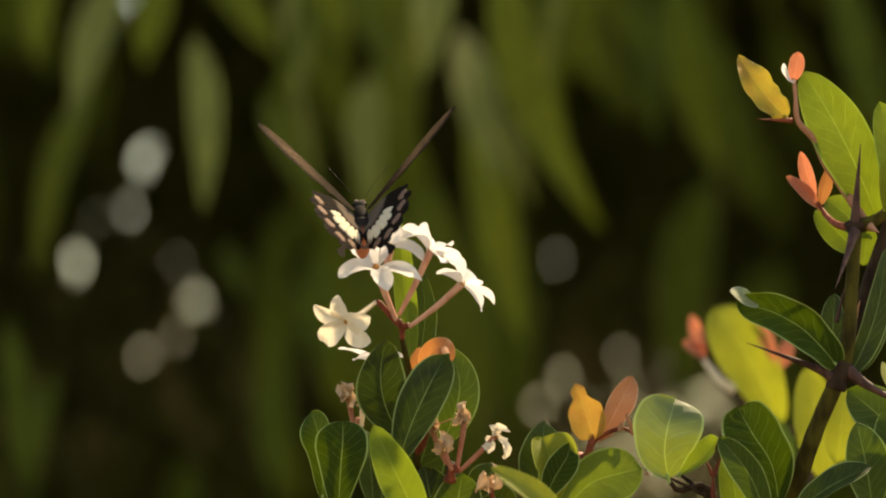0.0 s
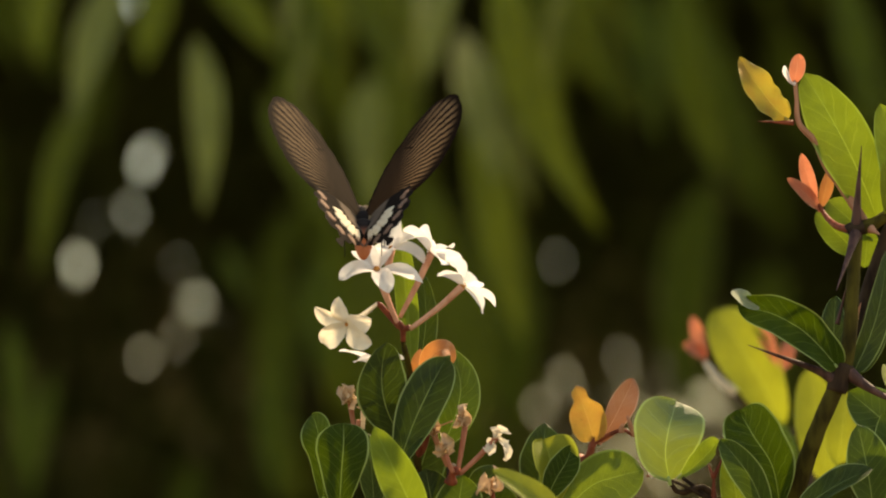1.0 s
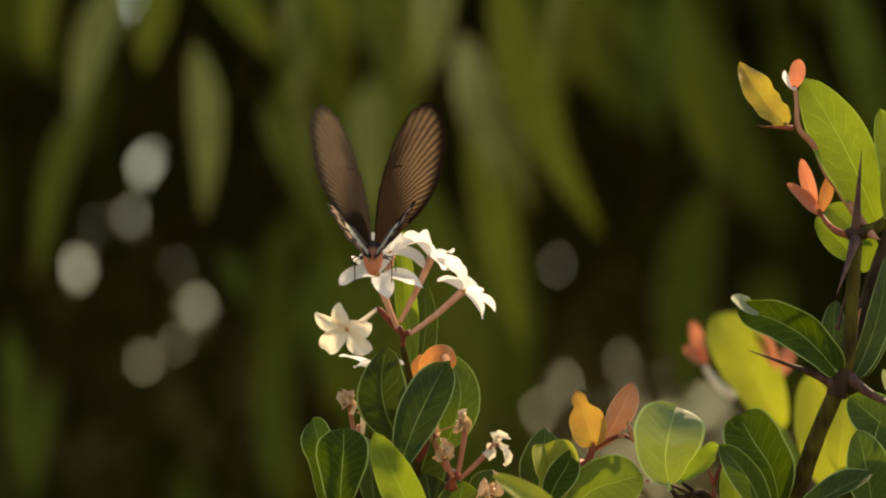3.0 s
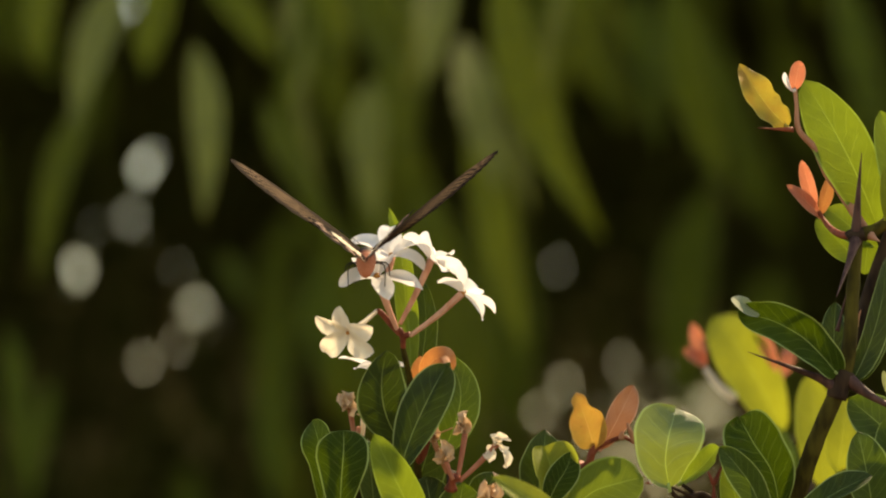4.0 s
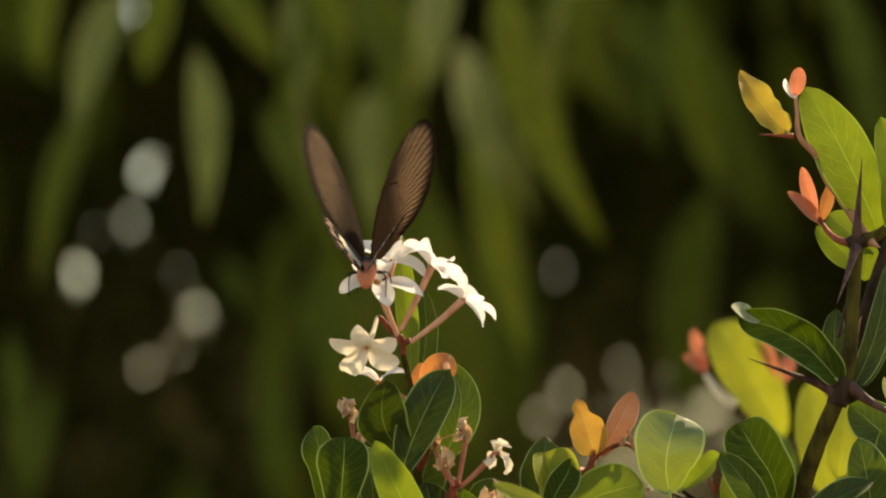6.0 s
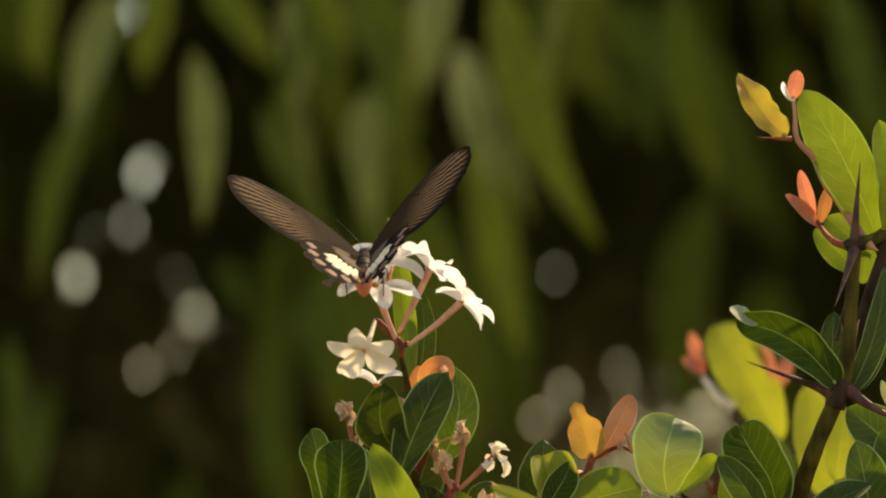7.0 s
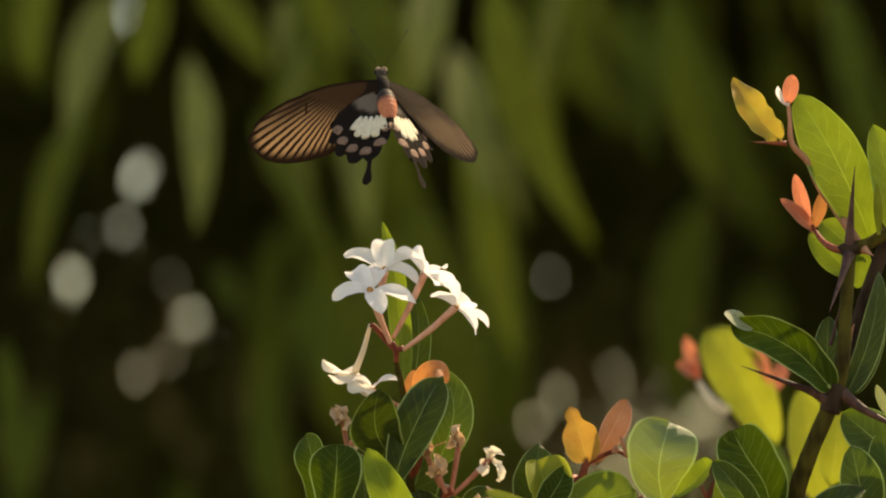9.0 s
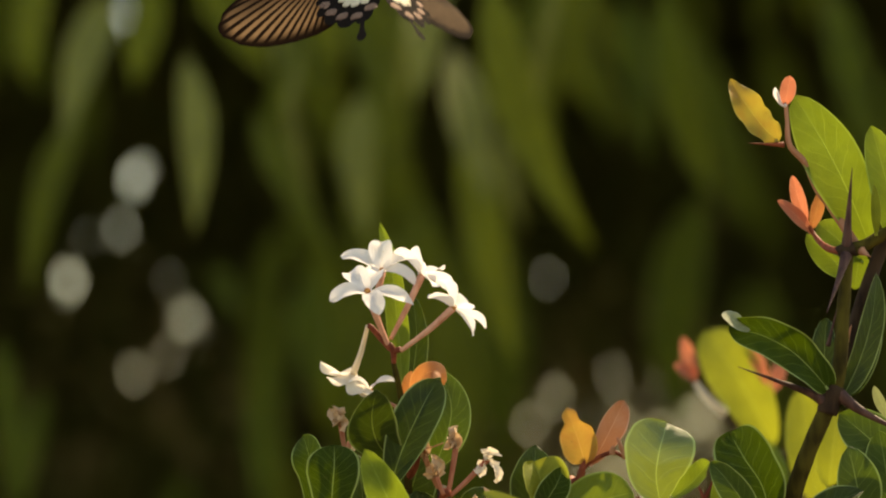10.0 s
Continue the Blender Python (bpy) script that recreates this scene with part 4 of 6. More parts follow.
for a, b, r in (((0.0862, 1.6055, 0.9942), (0.0862, 1.6046, 1.0048), 0.0013), ((0.0862, 1.6047, 1.0037), (0.0890, 1.6042, 1.0102), 0.0009), ((0.0862, 1.6047, 1.0037), (0.0843, 1.6044, 1.0080), 0.0008), ((0.0660, 1.6027, 1.0044), (0.0642, 1.6027, 1.0040), 0.0005)):
    part("thorn", tube([a, b], r, 0.0002, 7, 6), STEM_RED, shrub, "dark red thorn")

# ---------------------------------------------------------------- thorny shrub
thorny = thing("thorny_shrub", (0.10, 1.63, 0), "thorny shrub with oval leaves and orange young shoots", "shrub")
part("stem", tube([(0.10, 1.63, -0.03), (0.085, 1.63, 0.4), (0.095, 1.61, 0.8), (0.1102, 1.6056, 0.9924)], 0.006, 0.0031, 10, 30, knobs=0.08), STEM_GREEN, thorny)
part("stem", tube([(0.1099, 1.6057, 0.9915), (0.1181, 1.5997, 1.0165), (0.1256, 1.5983, 1.0341), (0.1289, 1.5975, 1.0452), (0.1306, 1.5999, 1.0652), (0.1324, 1.6024, 1.0845)], 0.0031, 0.0020, 10, 40, knobs=0.10), STEM_GREEN, thorny)
part("stem", tube([(0.1270, 1.6022, 1.0365), (0.1335, 1.6087, 1.0550), (0.1403, 1.6111, 1.0752), (0.1487, 1.6134, 1.0973)], 0.0031, 0.0020, 9, 18, knobs=0.08), STEM_BROWN, thorny)
part("stem", tube([(0.1315, 1.6005, 1.0830), (0.1377, 1.6023, 1.0850), (0.1476, 1.6019, 1.0908)], 0.0024, 0.0018, 8, 12, knobs=0.2), STEM_GREEN, thorny)
part("stem", tube([(0.1315, 1.6005, 1.0830), (0.1269, 1.6064, 1.0841), (0.1236, 1.6142, 1.0878), (0.1209, 1.6178, 1.0929)], 0.0015, 0.0006, 8, 14, knobs=0.2), STEM_RED, thorny)
part("stem", tube([(0.1351, 1.6043, 1.0852), (0.1282, 1.6074, 1.0967), (0.1229, 1.6049, 1.1034), (0.1188, 1.6023, 1.1115), (0.1136, 1.5998, 1.1171), (0.1129, 1.5992, 1.1250), (0.1123, 1.5987, 1.1308)], 0.0016, 0.0006, 8, 26, knobs=0.15), STEM_PINK, thorny)
part("stem", tube([(0.10, 1.66, 0.1), (0.10, 1.84, 0.7), (0.1392, 1.93, 1.0000), (0.1290, 1.945, 1.0300), (0.1130, 1.945, 1.0480), (0.0990, 1.93, 1.0600)], 0.004, 0.0010, 8, 24), STEM_BROWN, thorny)


def thorn(a, b, r, mid=None, mat=THORN_MAT):
    part("thorn", tube([a, mid, b] if mid else [a, b], r, 0.0001, 8, 12, power=0.75), mat, thorny, "dark pointed thorn" if mat is THORN_MAT else "red pointed thorn")


thorn((0.1260, 1.5983, 1.0341), (0.0962, 1.5894, 1.0453), 0.0030, (0.1179, 1.5960, 1.0379))
thorn((0.1274, 1.5980, 1.0380), (0.1535, 1.5932, 1.0225), 0.0030, (0.1368, 1.5966, 1.0311))
thorn((0.1317, 1.6005, 1.0834), (0.1332, 1.5944, 1.1091), 0.0021, (0.1323, 1.5975, 1.0958))
thorn((0.1314, 1.5986, 1.0814), (0.1238, 1.5821, 1.0618), 0.0021, (0.1282, 1.5913, 1.0727))
thorn((0.1118, 1.5998, 1.1171), (0.1000, 1.5958, 1.1172), 0.0010, mat=STEM_RED)
thorn((0.1256, 1.6009, 1.0526), (0.1283, 1.5980, 1.0642), 0.0009)
thorn((0.1314, 1.6007, 1.0544), (0.1330, 1.5984, 1.0592), 0.0012, mat=STEM_PINK)
thorn((0.1366, 1.6005, 1.0830), (0.1391, 1.5967, 1.0809), 0.0016, mat=STEM_PINK)
part("node", tube([(0.1249, 1.5986, 1.0309), (0.1263, 1.5982, 1.0355), (0.1281, 1.5979, 1.0398)], 0.0033, 0.0028, 10, 8, knobs=0.25), STEM_BROWN, thorny)
part("node", tube([(0.1294, 1.6006, 1.0816), (0.1319, 1.6005, 1.0830), (0.1344, 1.6004, 1.0837)], 0.0026, 0.0026, 10, 8, knobs=0.35), STEM_BROWN, thorny)

leaf(thorny, LEAF_LIGHT, (0.1396, 1.6103, 1.0864), (0.1152, 1.6006, 1.1332), 0.0185, face=(-0.25, -1, 0.35), fold=0.15, bow=0.05, belly=0.53, blunt=0.55, sway=0.03, label="large light green leaf lit through")
bent_leaf(thorny, LEAF_AMBER, [(0.1101, 1.5998, 1.1179), (0.1045, 1.5970, 1.1232), (0.0991, 1.5955, 1.1303), (0.0946, 1.5975, 1.1380)], 0.0096, face=(-0.2, -1, 0.3), fold=0.35, belly=0.44, blunt=0.62, wave=0.12, ripples=13, ragged=0.22, crease=0.03, label="yellow and orange young leaf")
leaf(thorny, LEAF_ORANGE, (0.1121, 1.5988, 1.1297), (0.1136, 1.5961, 1.1389), 0.0052, face=(0.1, -1, 0.1), belly=0.55, blunt=0.48, label="orange young leaf")
leaf(thorny, PETAL, (0.1116, 1.5969, 1.1291), (0.1088, 1.5924, 1.1348), 0.0034, face=(-0.7, -0.7, 0.4), blunt=0.5, label="pale shining young leaf")
leaf(thorny, LEAF_ORANGE, (0.1202, 1.6177, 1.0936), (0.1155, 1.6145, 1.1087), 0.0047, face=(-0.3, -1, 0.1), belly=0.5, label="orange young leaf")
leaf(thorny, LEAF_ORANGE, (0.1217, 1.6179, 1.0907), (0.1105, 1.6112, 1.1004), 0.0048, face=(-0.2, -1, 0.5), label="orange young leaf")
leaf(thorny, LEAF_COPPER, (0.1217, 1.6179, 1.0914), (0.1246, 1.6169, 1.1038), 0.0046, face=(0.4, -1, 0.1), label="copper young leaf")
leaf(thorny, LEAF_LIGHT, (0.1498, 1.6064, 1.0839), (0.1398, 1.6013, 1.1234), 0.0130, face=(0.1, -1, 0.2), fold=0.25)
leaf(thorny, LEAF_YELLOW, (0.1411, 1.5981, 1.0883), (0.1400, 1.5929, 1.1037), 0.0032, label="small yellow leaf")
leaf(thorny, LEAF_LIGHT, (0.1379, 1.6167, 1.0811), (0.1242, 1.6217, 1.0940), 0.0110, face=(-0.1, -1, 0.3), belly=0.5)
leaf(thorny, LEAF_LIGHT, (0.1350, 1.6251, 1.0762), (0.1207, 1.6240, 1.0905), 0.0100, face=(-0.1, -1, 0.1))
leaf(thorny, LEAF_LIGHT, (0.1374, 1.6184, 1.0849), (0.1359, 1.6194, 1.0721), 0.0080)
bent_leaf(thorny, LEAF_DEEP, [(0.1258, 1.5965, 1.0378), (0.1202, 1.5930, 1.0441), (0.1135, 1.5890, 1.0500), (0.1047, 1.5855, 1.0546), (0.0974, 1.5830, 1.0566), (0.0927, 1.5820, 1.0585)], 0.0128, face=(-0.3, -0.8, 0.5), fold=0.45, belly=0.45, blunt=0.46, wave=0.09, ripples=17, twist=10, crease=0.04, n=34, m=8, label="green wavy leaf with a pale curled tip")
part("leaf_tip", spine_blade([(0.0997, 1.5832, 1.0566), (0.0960, 1.5812, 1.0583), (0.0935, 1.5805, 1.0600), (0.0911, 1.5815, 1.0622)], 0.0060, face=(-0.3, -0.8, 0.5), fold=0.25, blunt=0.36, belly=0.55, wave=0.02, n=12, m=4, seed=1.0), LEAF_BACK_GLOSS, thorny, "pale curled underside of a leaf tip")
leaf(thorny, LEAF_DARK, (0.1252, 1.6060, 1.0385), (0.1260, 1.6101, 1.0623), 0.0095, face=(-0.5, -1, 0.2), belly=0.45)
leaf(thorny, LEAF_DARK, (0.1301, 1.6002, 1.0363), (0.1416, 1.6050, 1.0765), 0.0095, face=(0.5, -0.8, 0.3), belly=0.4, sway=0.04)
leaf(thorny, LEAF_DARK, (0.1333, 1.6081, 1.0368), (0.1414, 1.6119, 1.0652), 0.0100, face=(0.2, -1, 0.1))
leaf(thorny, LEAF_MID, (0.1518, 1.6141, 1.0117), (0.1302, 1.6146, 1.0317), 0.0180, face=(0.1, -0.9, 0.3))
leaf(thorny, LEAF_MID, (0.1371, 1.6037, 0.9914), (0.1316, 1.5974, 1.0204), 0.0150, face=(0.2, -1, 0.25), belly=0.55)
leaf(thorny, LEAF_MID, (0.1478, 1.6116, 0.9934), (0.1424, 1.6090, 1.0259), 0.0160)
leaf(thorny, LEAF_DARK, (0.1122, 1.5956, 0.9921), (0.1356, 1.5905, 1.0061), 0.0125, face=(0.1, -0.6, 0.8), fold=0.3)
bent_leaf(thorny, LEAF_DEEP, [(0.1072, 1.5980, 0.9920), (0.1043, 1.5940, 1.0067), (0.0982, 1.5925, 1.0165), (0.0938, 1.5965, 1.0250)], 0.0180, face=(0.15, -1, 0.2), fold=0.4, belly=0.66, blunt=0.42, wave=0.08, ripples=12, twist=20, notch=0.05, crease=0.05, n=30, m=10, label="dark glossy veined wavy leaf")
bent_leaf(thorny, LEAF_MID, [(0.1030, 1.5925, 0.9890), (0.0976, 1.5890, 1.0020), (0.0922, 1.5875, 1.0096), (0.0874, 1.5895, 1.0152)], 0.0100, face=(-0.3, -0.8, 0.5), fold=0.4, belly=0.45, blunt=0.6, wave=0.05)
leaf(thorny, LEAF_LIGHT, (0.0954, 1.6140, 0.9881), (0.0915, 1.6141, 1.0117), 0.0100)
bent_leaf(thorny, LEAF_LIGHT, [(0.1070, 1.6030, 0.9910), (0.1082, 1.6030, 1.0024), (0.1062, 1.6040, 1.0128)], 0.0085, face=(0.4, -1, 0.1), fold=0.3)
bent_leaf(thorny, LEAF_YELLOW, [(0.1300, 1.9293, 1.0345), (0.1205, 1.9220, 1.0530), (0.1112, 1.9200, 1.0680), (0.1045, 1.9240, 1.0790)], 0.0212, face=(-0.2, -1, 0.25), fold=0.18, belly=0.52, blunt=0.5, wave=0.05, label="yellow-green leaf lit through, out of focus")
leaf(thorny, LEAF_YELLOW, (0.1403, 1.8410, 1.0100), (0.1337, 1.8377, 1.0517), 0.0166, face=(-0.1, -1, 0.2))
leaf(thorny, LEAF_YELLOW, (0.1362, 1.7405, 1.0126), (0.1394, 1.7385, 1.0379), 0.0128, face=(0.1, -1, 0.2))
leaf(thorny, LEAF_LIGHT, (0.1237, 1.8311, 1.0076), (0.1210, 1.8292, 1.0322), 0.0120)
part("stalk", tube([(0.1110, 1.9150, 1.0465), (0.1050, 1.9140, 1.0510), (0.0995, 1.9150, 1.0580)], 0.0020, 0.0012, 8, 10), PETAL_OLD, thorny, "pale pink shoot stalk out of focus")
for a, b, m in (((0.0995, 1.9193, 1.0596), (0.0947, 1.9180, 1.0760), LEAF_ORANGE), ((0.1003, 1.9192, 1.0605), (0.0915, 1.9148, 1.0654), LEAF_ORANGE), 
                ((0.1270, 1.9175, 1.0578), (0.1195, 1.9210, 1.0762), LEAF_ORANGE), ((0.1298, 1.9176, 1.0556), (0.1330, 1.9217, 1.0676), LEAF_ORANGE)):
    leaf(thorny, m, a, b, 0.0058, label="orange young leaf out of focus")
# bright gloss on a leaf tip, painted with the pale underside colour
leaf(thorny, LEAF_BACK_GLOSS, (0.1463, 1.6087, 1.0296), (0.1400, 1.5979, 1.0398), 0.0040, face=(-0.5, -1, 0.3))

# ---------------------------------------------------------------- butterfly, built round its wing roots with the head towards +y
butterfly = thing("butterfly", (0, 0, 0), "black swallowtail butterfly with smoky wings and a red abdomen", "butterfly")


def rounded(profile, sides=14, axis_drop=0.0):
    """A body of revolution along y: rows of y, radius, height."""
    b = bmesh.new()
    rings = []
    for y, r, z in profile:
        rings.append([b.verts.new((r * math.cos(a), y, z + r * math.sin(a))) for a in (2 * math.pi * k / sides for k in range(sides))])
    for p, q in zip(rings, rings[1:]):
        for k in range(sides):
            b.faces.new((p[k], p[(k + 1) % sides], q[(k + 1) % sides], q[k]))
    b.faces.new(rings[0][::-1])
    b.faces.new(rings[-1])
    bmesh.ops.recalc_face_normals(b, faces=b.faces)
    return b


def abdomen_profile():
    rows = []
    for i in range(25):
        f = i / 24
        y = -0.0035 - 0.0122 * f
        r = 0.0031 * (math.sin(math.pi * min(1, 0.20 + 0.79 * f)) ** 0.45) * (1 + 0.035 * math.sin(f * 46))
        rows.append((y, max(r, 0.0004), 0.0010 - 0.0020 * f * f))
    return rows


thorax = part("thorax", rounded([(-0.005, 0.0012, -0.0002), (-0.004, 0.0020, 0), (-0.001, 0.0024, 0.0002), (0.002, 0.0024, 0.0003), (0.0045, 0.0018, 0.0002), (0.0055, 0.0010, 0)]), BLACK_SCALE, butterfly, "velvety black thorax")
abdomen = part("abdomen", rounded(abdomen_profile()), ABDOMEN, butterfly, "orange-red hairy abdomen", origin=(0, -0.0035, 0.0008))
head = part("head", rounded([(0.005, 0.0008, 0.0002), (0.006, 0.0018, 0.0003), (0.0075, 0.0019, 0.0003), (0.0088, 0.0009, 0.0001)]), GREY_HAIR, butterfly, "small grey-brown head")
for s in (-1, 1):
    b = bmesh.new()
    bmesh.ops.create_icosphere(b, subdivisions=2, radius=0.0009)
    for v in b.verts:
        v.co = Vector((s * 0.0010, 0.0078, 0.0016)) + Vector((v.co.x, v.co.y * 0.8, v.co.z * 0.7)) * (1 + 0.3 * noise.noise(v.co * 3000))
    part("tuft", b, PALE_HAIR, head, "pale tan hair tuft")
    b = bmesh.new()
    bmesh.ops.create_icosphere(b, subdivisions=2, radius=0.0009)
    bmesh.ops.translate(b, verts=b.verts, vec=(s * 0.0015, 0.0073, 0.0006))
    part("eye", b, LEG_MAT, head, "black eye")
    b = tube([(s * 0.0006, 0.0082, 0.001), (s * 0.004, 0.013, 0.004), (s * 0.0085, 0.0195, 0.0065)], 0.00008, 0.00007, 6, 12)
    tube([(s * 0.0085, 0.0195, 0.0065), (s * 0.0094, 0.0208, 0.007)], 0.00015, 0.0002, 6, 4, b)
    part("antenna", b, LEG_MAT, head, "thin black clubbed antenna")
    for y0, y1, x1 in ((0.003, 0.008, 0.004), (0.0, 0.001, 0.0065), (-0.003, -0.007, 0.0055)):
        part("leg", tube([(s * 0.0012, y0, -0.0022), (s * x1, (y0 + y1) / 2, -0.0028), (s * x1 * 1.05, y1, -0.0095)], 0.0003, 0.00015, 6, 10), LEG_MAT, butterfly)

TOP = [(0, 1.8), (6, 4.2), (14, 6.4), (24, 8.4), (34, 9.2), (42, 8.8), (47, 7.2), (50, 4.4), (51, 1.2)]
LOW = [(0, -4.0), (6, -9.0), (12, -13.6), (18, -17.0), (25, -16.8), (32, -15.2), (40, -12.2), (46, -8.0), (49, -4.5), (51, 1.0)]


def forewing(s):
    b = bmesh.new()
    uvs = b.loops.layers.uv.verify()
    rim = b.verts.layers.float.new("rim")
    tx, ty = zip(*TOP)
    lx, ly = zip(*LOW)
    grid, n, m = [], 44, 14
    for i in range(n + 1):
        f = i / n
        x = 51 * (1 - (1 - f) ** 1.5)
        hi, lo = np.interp(x, tx, ty), np.interp(x, lx, ly)
        shift = 1.7 * min(1.0, x / 18)
        if 0 < i < n:
            hi = (hi + np.interp(min(x + 2, 51), tx, ty) + np.interp(max(x - 2, 0), tx, ty)) / 3
            lo = (lo + np.interp(min(x + 2, 51), lx, ly) + np.interp(max(x - 2, 0), lx, ly)) / 3
        row = []
        for j in range(m + 1):
            g = j / m
            y = lo + (hi - lo) * g + shift
            z = 1.0 * math.sin(math.pi * g) * math.sin(math.pi * min(1, f * 0.9 + 0.1)) + 0.12 * math.sin(y * 2.6 + x * 0.5)
            v = b.verts.new((s * x / 1000, y / 1000, z / 1000))
            edge = min((hi + shift - y) * 1.4, (y - lo - shift) * 0.9, (51.3 - x) * 0.8)
            v[rim] = max(0.0, 1 - max(0.0, edge) / 5.0) if x > 8 else max(0.0, 1 - (hi + shift - y) / 3)
            row.append((v, x / 51, (y - shift) / 51 + 0.5))
        grid.append(row)
    for r0, r1 in zip(grid, grid[1:]):
        for j in range(m):
            q = [r0[j], r1[j], r1[j + 1], r0[j + 1]]
            if s < 0:
                q = q[::-1]
            fc = b.faces.new([c[0] for c in q])
            for lp, c in zip(fc.loops, q):
                lp[uvs].uv = (c[1], c[2])
    return b


def hind_radius(deg):
    r = float(np.interp(deg, [-108, -98, -90, -82, -72, -60, -48, -30, -12, 4, 16], [9, 14, 20, 25.5, 28, 27.5, 25.5, 22, 17.5, 11, 4]))
    if -100 < deg < -8:
        r += 2.8 * abs(math.sin(math.pi * (deg + 100) / 15.4)) ** 0.7 - 1.6
    return r


def hindwing(s):
    b = bmesh.new()
    rows = []
    for i in range(89):
        deg = -108 + 124 * i / 88
        r = hind_radius(deg)
        a = radians(deg)
        rows.append([b.verts.new((s * (k / 8 * r * math.cos(a) + 0.2) / 1000, (k / 8 * r * math.sin(a) - 1) / 1000, (0.7 * math.sin(math.pi * k / 8) + 0.12 * math.sin(deg * 0.8) * k / 8 - 0.6) / 1000)) for k in range(9)])
    for p, q in zip(rows, rows[1:]):
        for k in range(8):
            b.faces.new((p[k], p[k + 1], q[k + 1], q[k]) if k else (p[0], p[1], q[1]))
    # the spoon-shaped tail
    last = None
    for i in range(13):
        f = i / 12
        r, a = 26 + 13 * f, radians(-75)
        w = 0.8 + 0.9 * math.exp(-((f - 0.8) / 0.2) ** 2) - (1.2 if i == 12 else 0)
        d, e = Vector((math.cos(a), math.sin(a), 0)), Vector((-math.sin(a), math.cos(a), 0))
        pair = [b.verts.new(Vector((s * p.x, p.y - 1, 0.1)) / 1000) for p in (d * r + e * w, d * r - e * w)]
        if last:
            b.faces.new((last[0], last[1], pair[1], pair[0]))
        last = pair
    bmesh.ops.recalc_face_normals(b, faces=b.faces)
    return b


def spot(s, deg, r, long, wide, lift=0.05, taper=0.22):
    """A thin scale patch that shows on both faces of the wing and follows its swell."""
    b = bmesh.new()
    a = radians(deg)
    d, e = Vector((math.cos(a), math.sin(a), 0)), Vector((-math.sin(a), math.cos(a), 0))
    rims = []
    for h in (lift, -lift):
        loops = []
        for k in (1.0, 0.66, 0.33):
            ring = []
            for i in range(18):
                t = 2 * math.pi * i / 18
                c, w = math.cos(t), math.sin(t)
                jag = 1 + 0.10 * noise.noise(Vector((c * 2, w * 2, deg + r)))
                p = d * (r + k * jag * long / 2 * math.copysign(abs(c) ** 0.6, c)) + e * k * jag * wide / 2 * math.copysign(abs(w) ** 0.75, w) * (1 + taper * c)
                at = math.degrees(math.atan2(p.y, p.x))
                f = min(1, p.length / hind_radius(at))
                z = 0.7 * math.sin(math.pi * f) + 0.12 * math.sin(at * 0.8) * f + h - 0.6
                ring.append(b.verts.new(Vector((s * (p.x + 0.2), p.y - 1, z)) / 1000))
            loops.append(ring)
        for p, q in zip(loops, loops[1:]):
            for i in range(18):
                b.faces.new((p[i], p[(i + 1) % 18], q[(i + 1) % 18], q[i]))
        b.faces.new(loops[-1])
        rims.append(loops[0])
    for i in range(18):
        b.faces.new((rims[0][i], rims[0][(i + 1) % 18], rims[1][(i + 1) % 18], rims[1][i]))
    bmesh.ops.recalc_face_normals(b, faces=b.faces)
    return b


wings = {}
for s, name in ((-1, "L"), (1, "R")):
    wings["F" + name] = part("forewing", forewing(s), WING, butterfly, "smoky brown forewing with dark veins")
    hw = wings["H" + name] = part("hindwing", hindwing(s), HIND, butterfly, "scalloped black tailed hindwing")
    for deg, r, long, wide in ((-46, 13.6, 6.0, 2.5), (-56, 14.4, 8.2, 2.9), (-66.5, 14.8, 9.0, 3.0), (-77, 14.6, 9.0, 2.9), (-87, 13.4, 7.4, 2.2)):
        part("patch", spot(s, deg, r, long, wide, taper=0.38), CREAM, hw, "cream white patch")
    for deg, r in ((-28, 18.4), (-43, 20.8), (-57, 22.8), (-70, 24.0), (-82, 21.6), (-92, 16.4)):
        part("spot", spot(s, deg, r, 3.0, 4.2), ROSE, hw, "rosy brown spot")


# ---------------------------------------------------------------- what moves
def motions():
    walk(butterfly, [
        (0.0, pose(-0.0260, 1.5853, 1.0848, 33, -1.1, 4.0)),
        (0.1, pose(-0.0247, 1.5852, 1.0858, 31, -0.8, 3.8)),
        (0.2, pose(-0.0247, 1.5853, 1.0848, 30, -0.7, 3.6)),
        (0.3, pose(-0.0258, 1.5852, 1.0859, 30, -0.3, 3.4)),
        (0.4, pose(-0.0254, 1.5852, 1.0859, 31, -0.1, 3.2)),
        (0.5, pose(-0.0248, 1.5853, 1.0846, 32, 0.1, 3.0)),
        (0.6, pose(-0.0248, 1.5852, 1.0857, 32, -0.3, 2.8)),
        (0.7, pose(-0.0252, 1.5853, 1.0851, 30, -1.0, 2.6)),
        (0.8, pose(-0.0249, 1.5853, 1.0852, 28, -1.4, 2.4)),
        (0.9, pose(-0.0249, 1.5853, 1.0846, 28, -0.7, 2.2)),
        (1.0, pose(-0.0256, 1.5853, 1.0844, 27, -0.1, 2.0)),
        (1.1, pose(-0.0249, 1.5854, 1.0839, 26, 0.4, 1.8)),
        (1.2, pose(-0.0246, 1.5855, 1.0826, 26, 1.0, 1.6)),
        (1.3, pose(-0.0238, 1.5855, 1.0821, 25, -0.1, 1.4)),
        (1.4, pose(-0.0242, 1.5855, 1.0826, 23, -0.6, 1.2)),
        (1.5, pose(-0.0252, 1.5856, 1.0820, 20, -1.1, 1.0)),
        (1.6, pose(-0.0238, 1.5857, 1.0804, 18, -0.7, 0.8)),
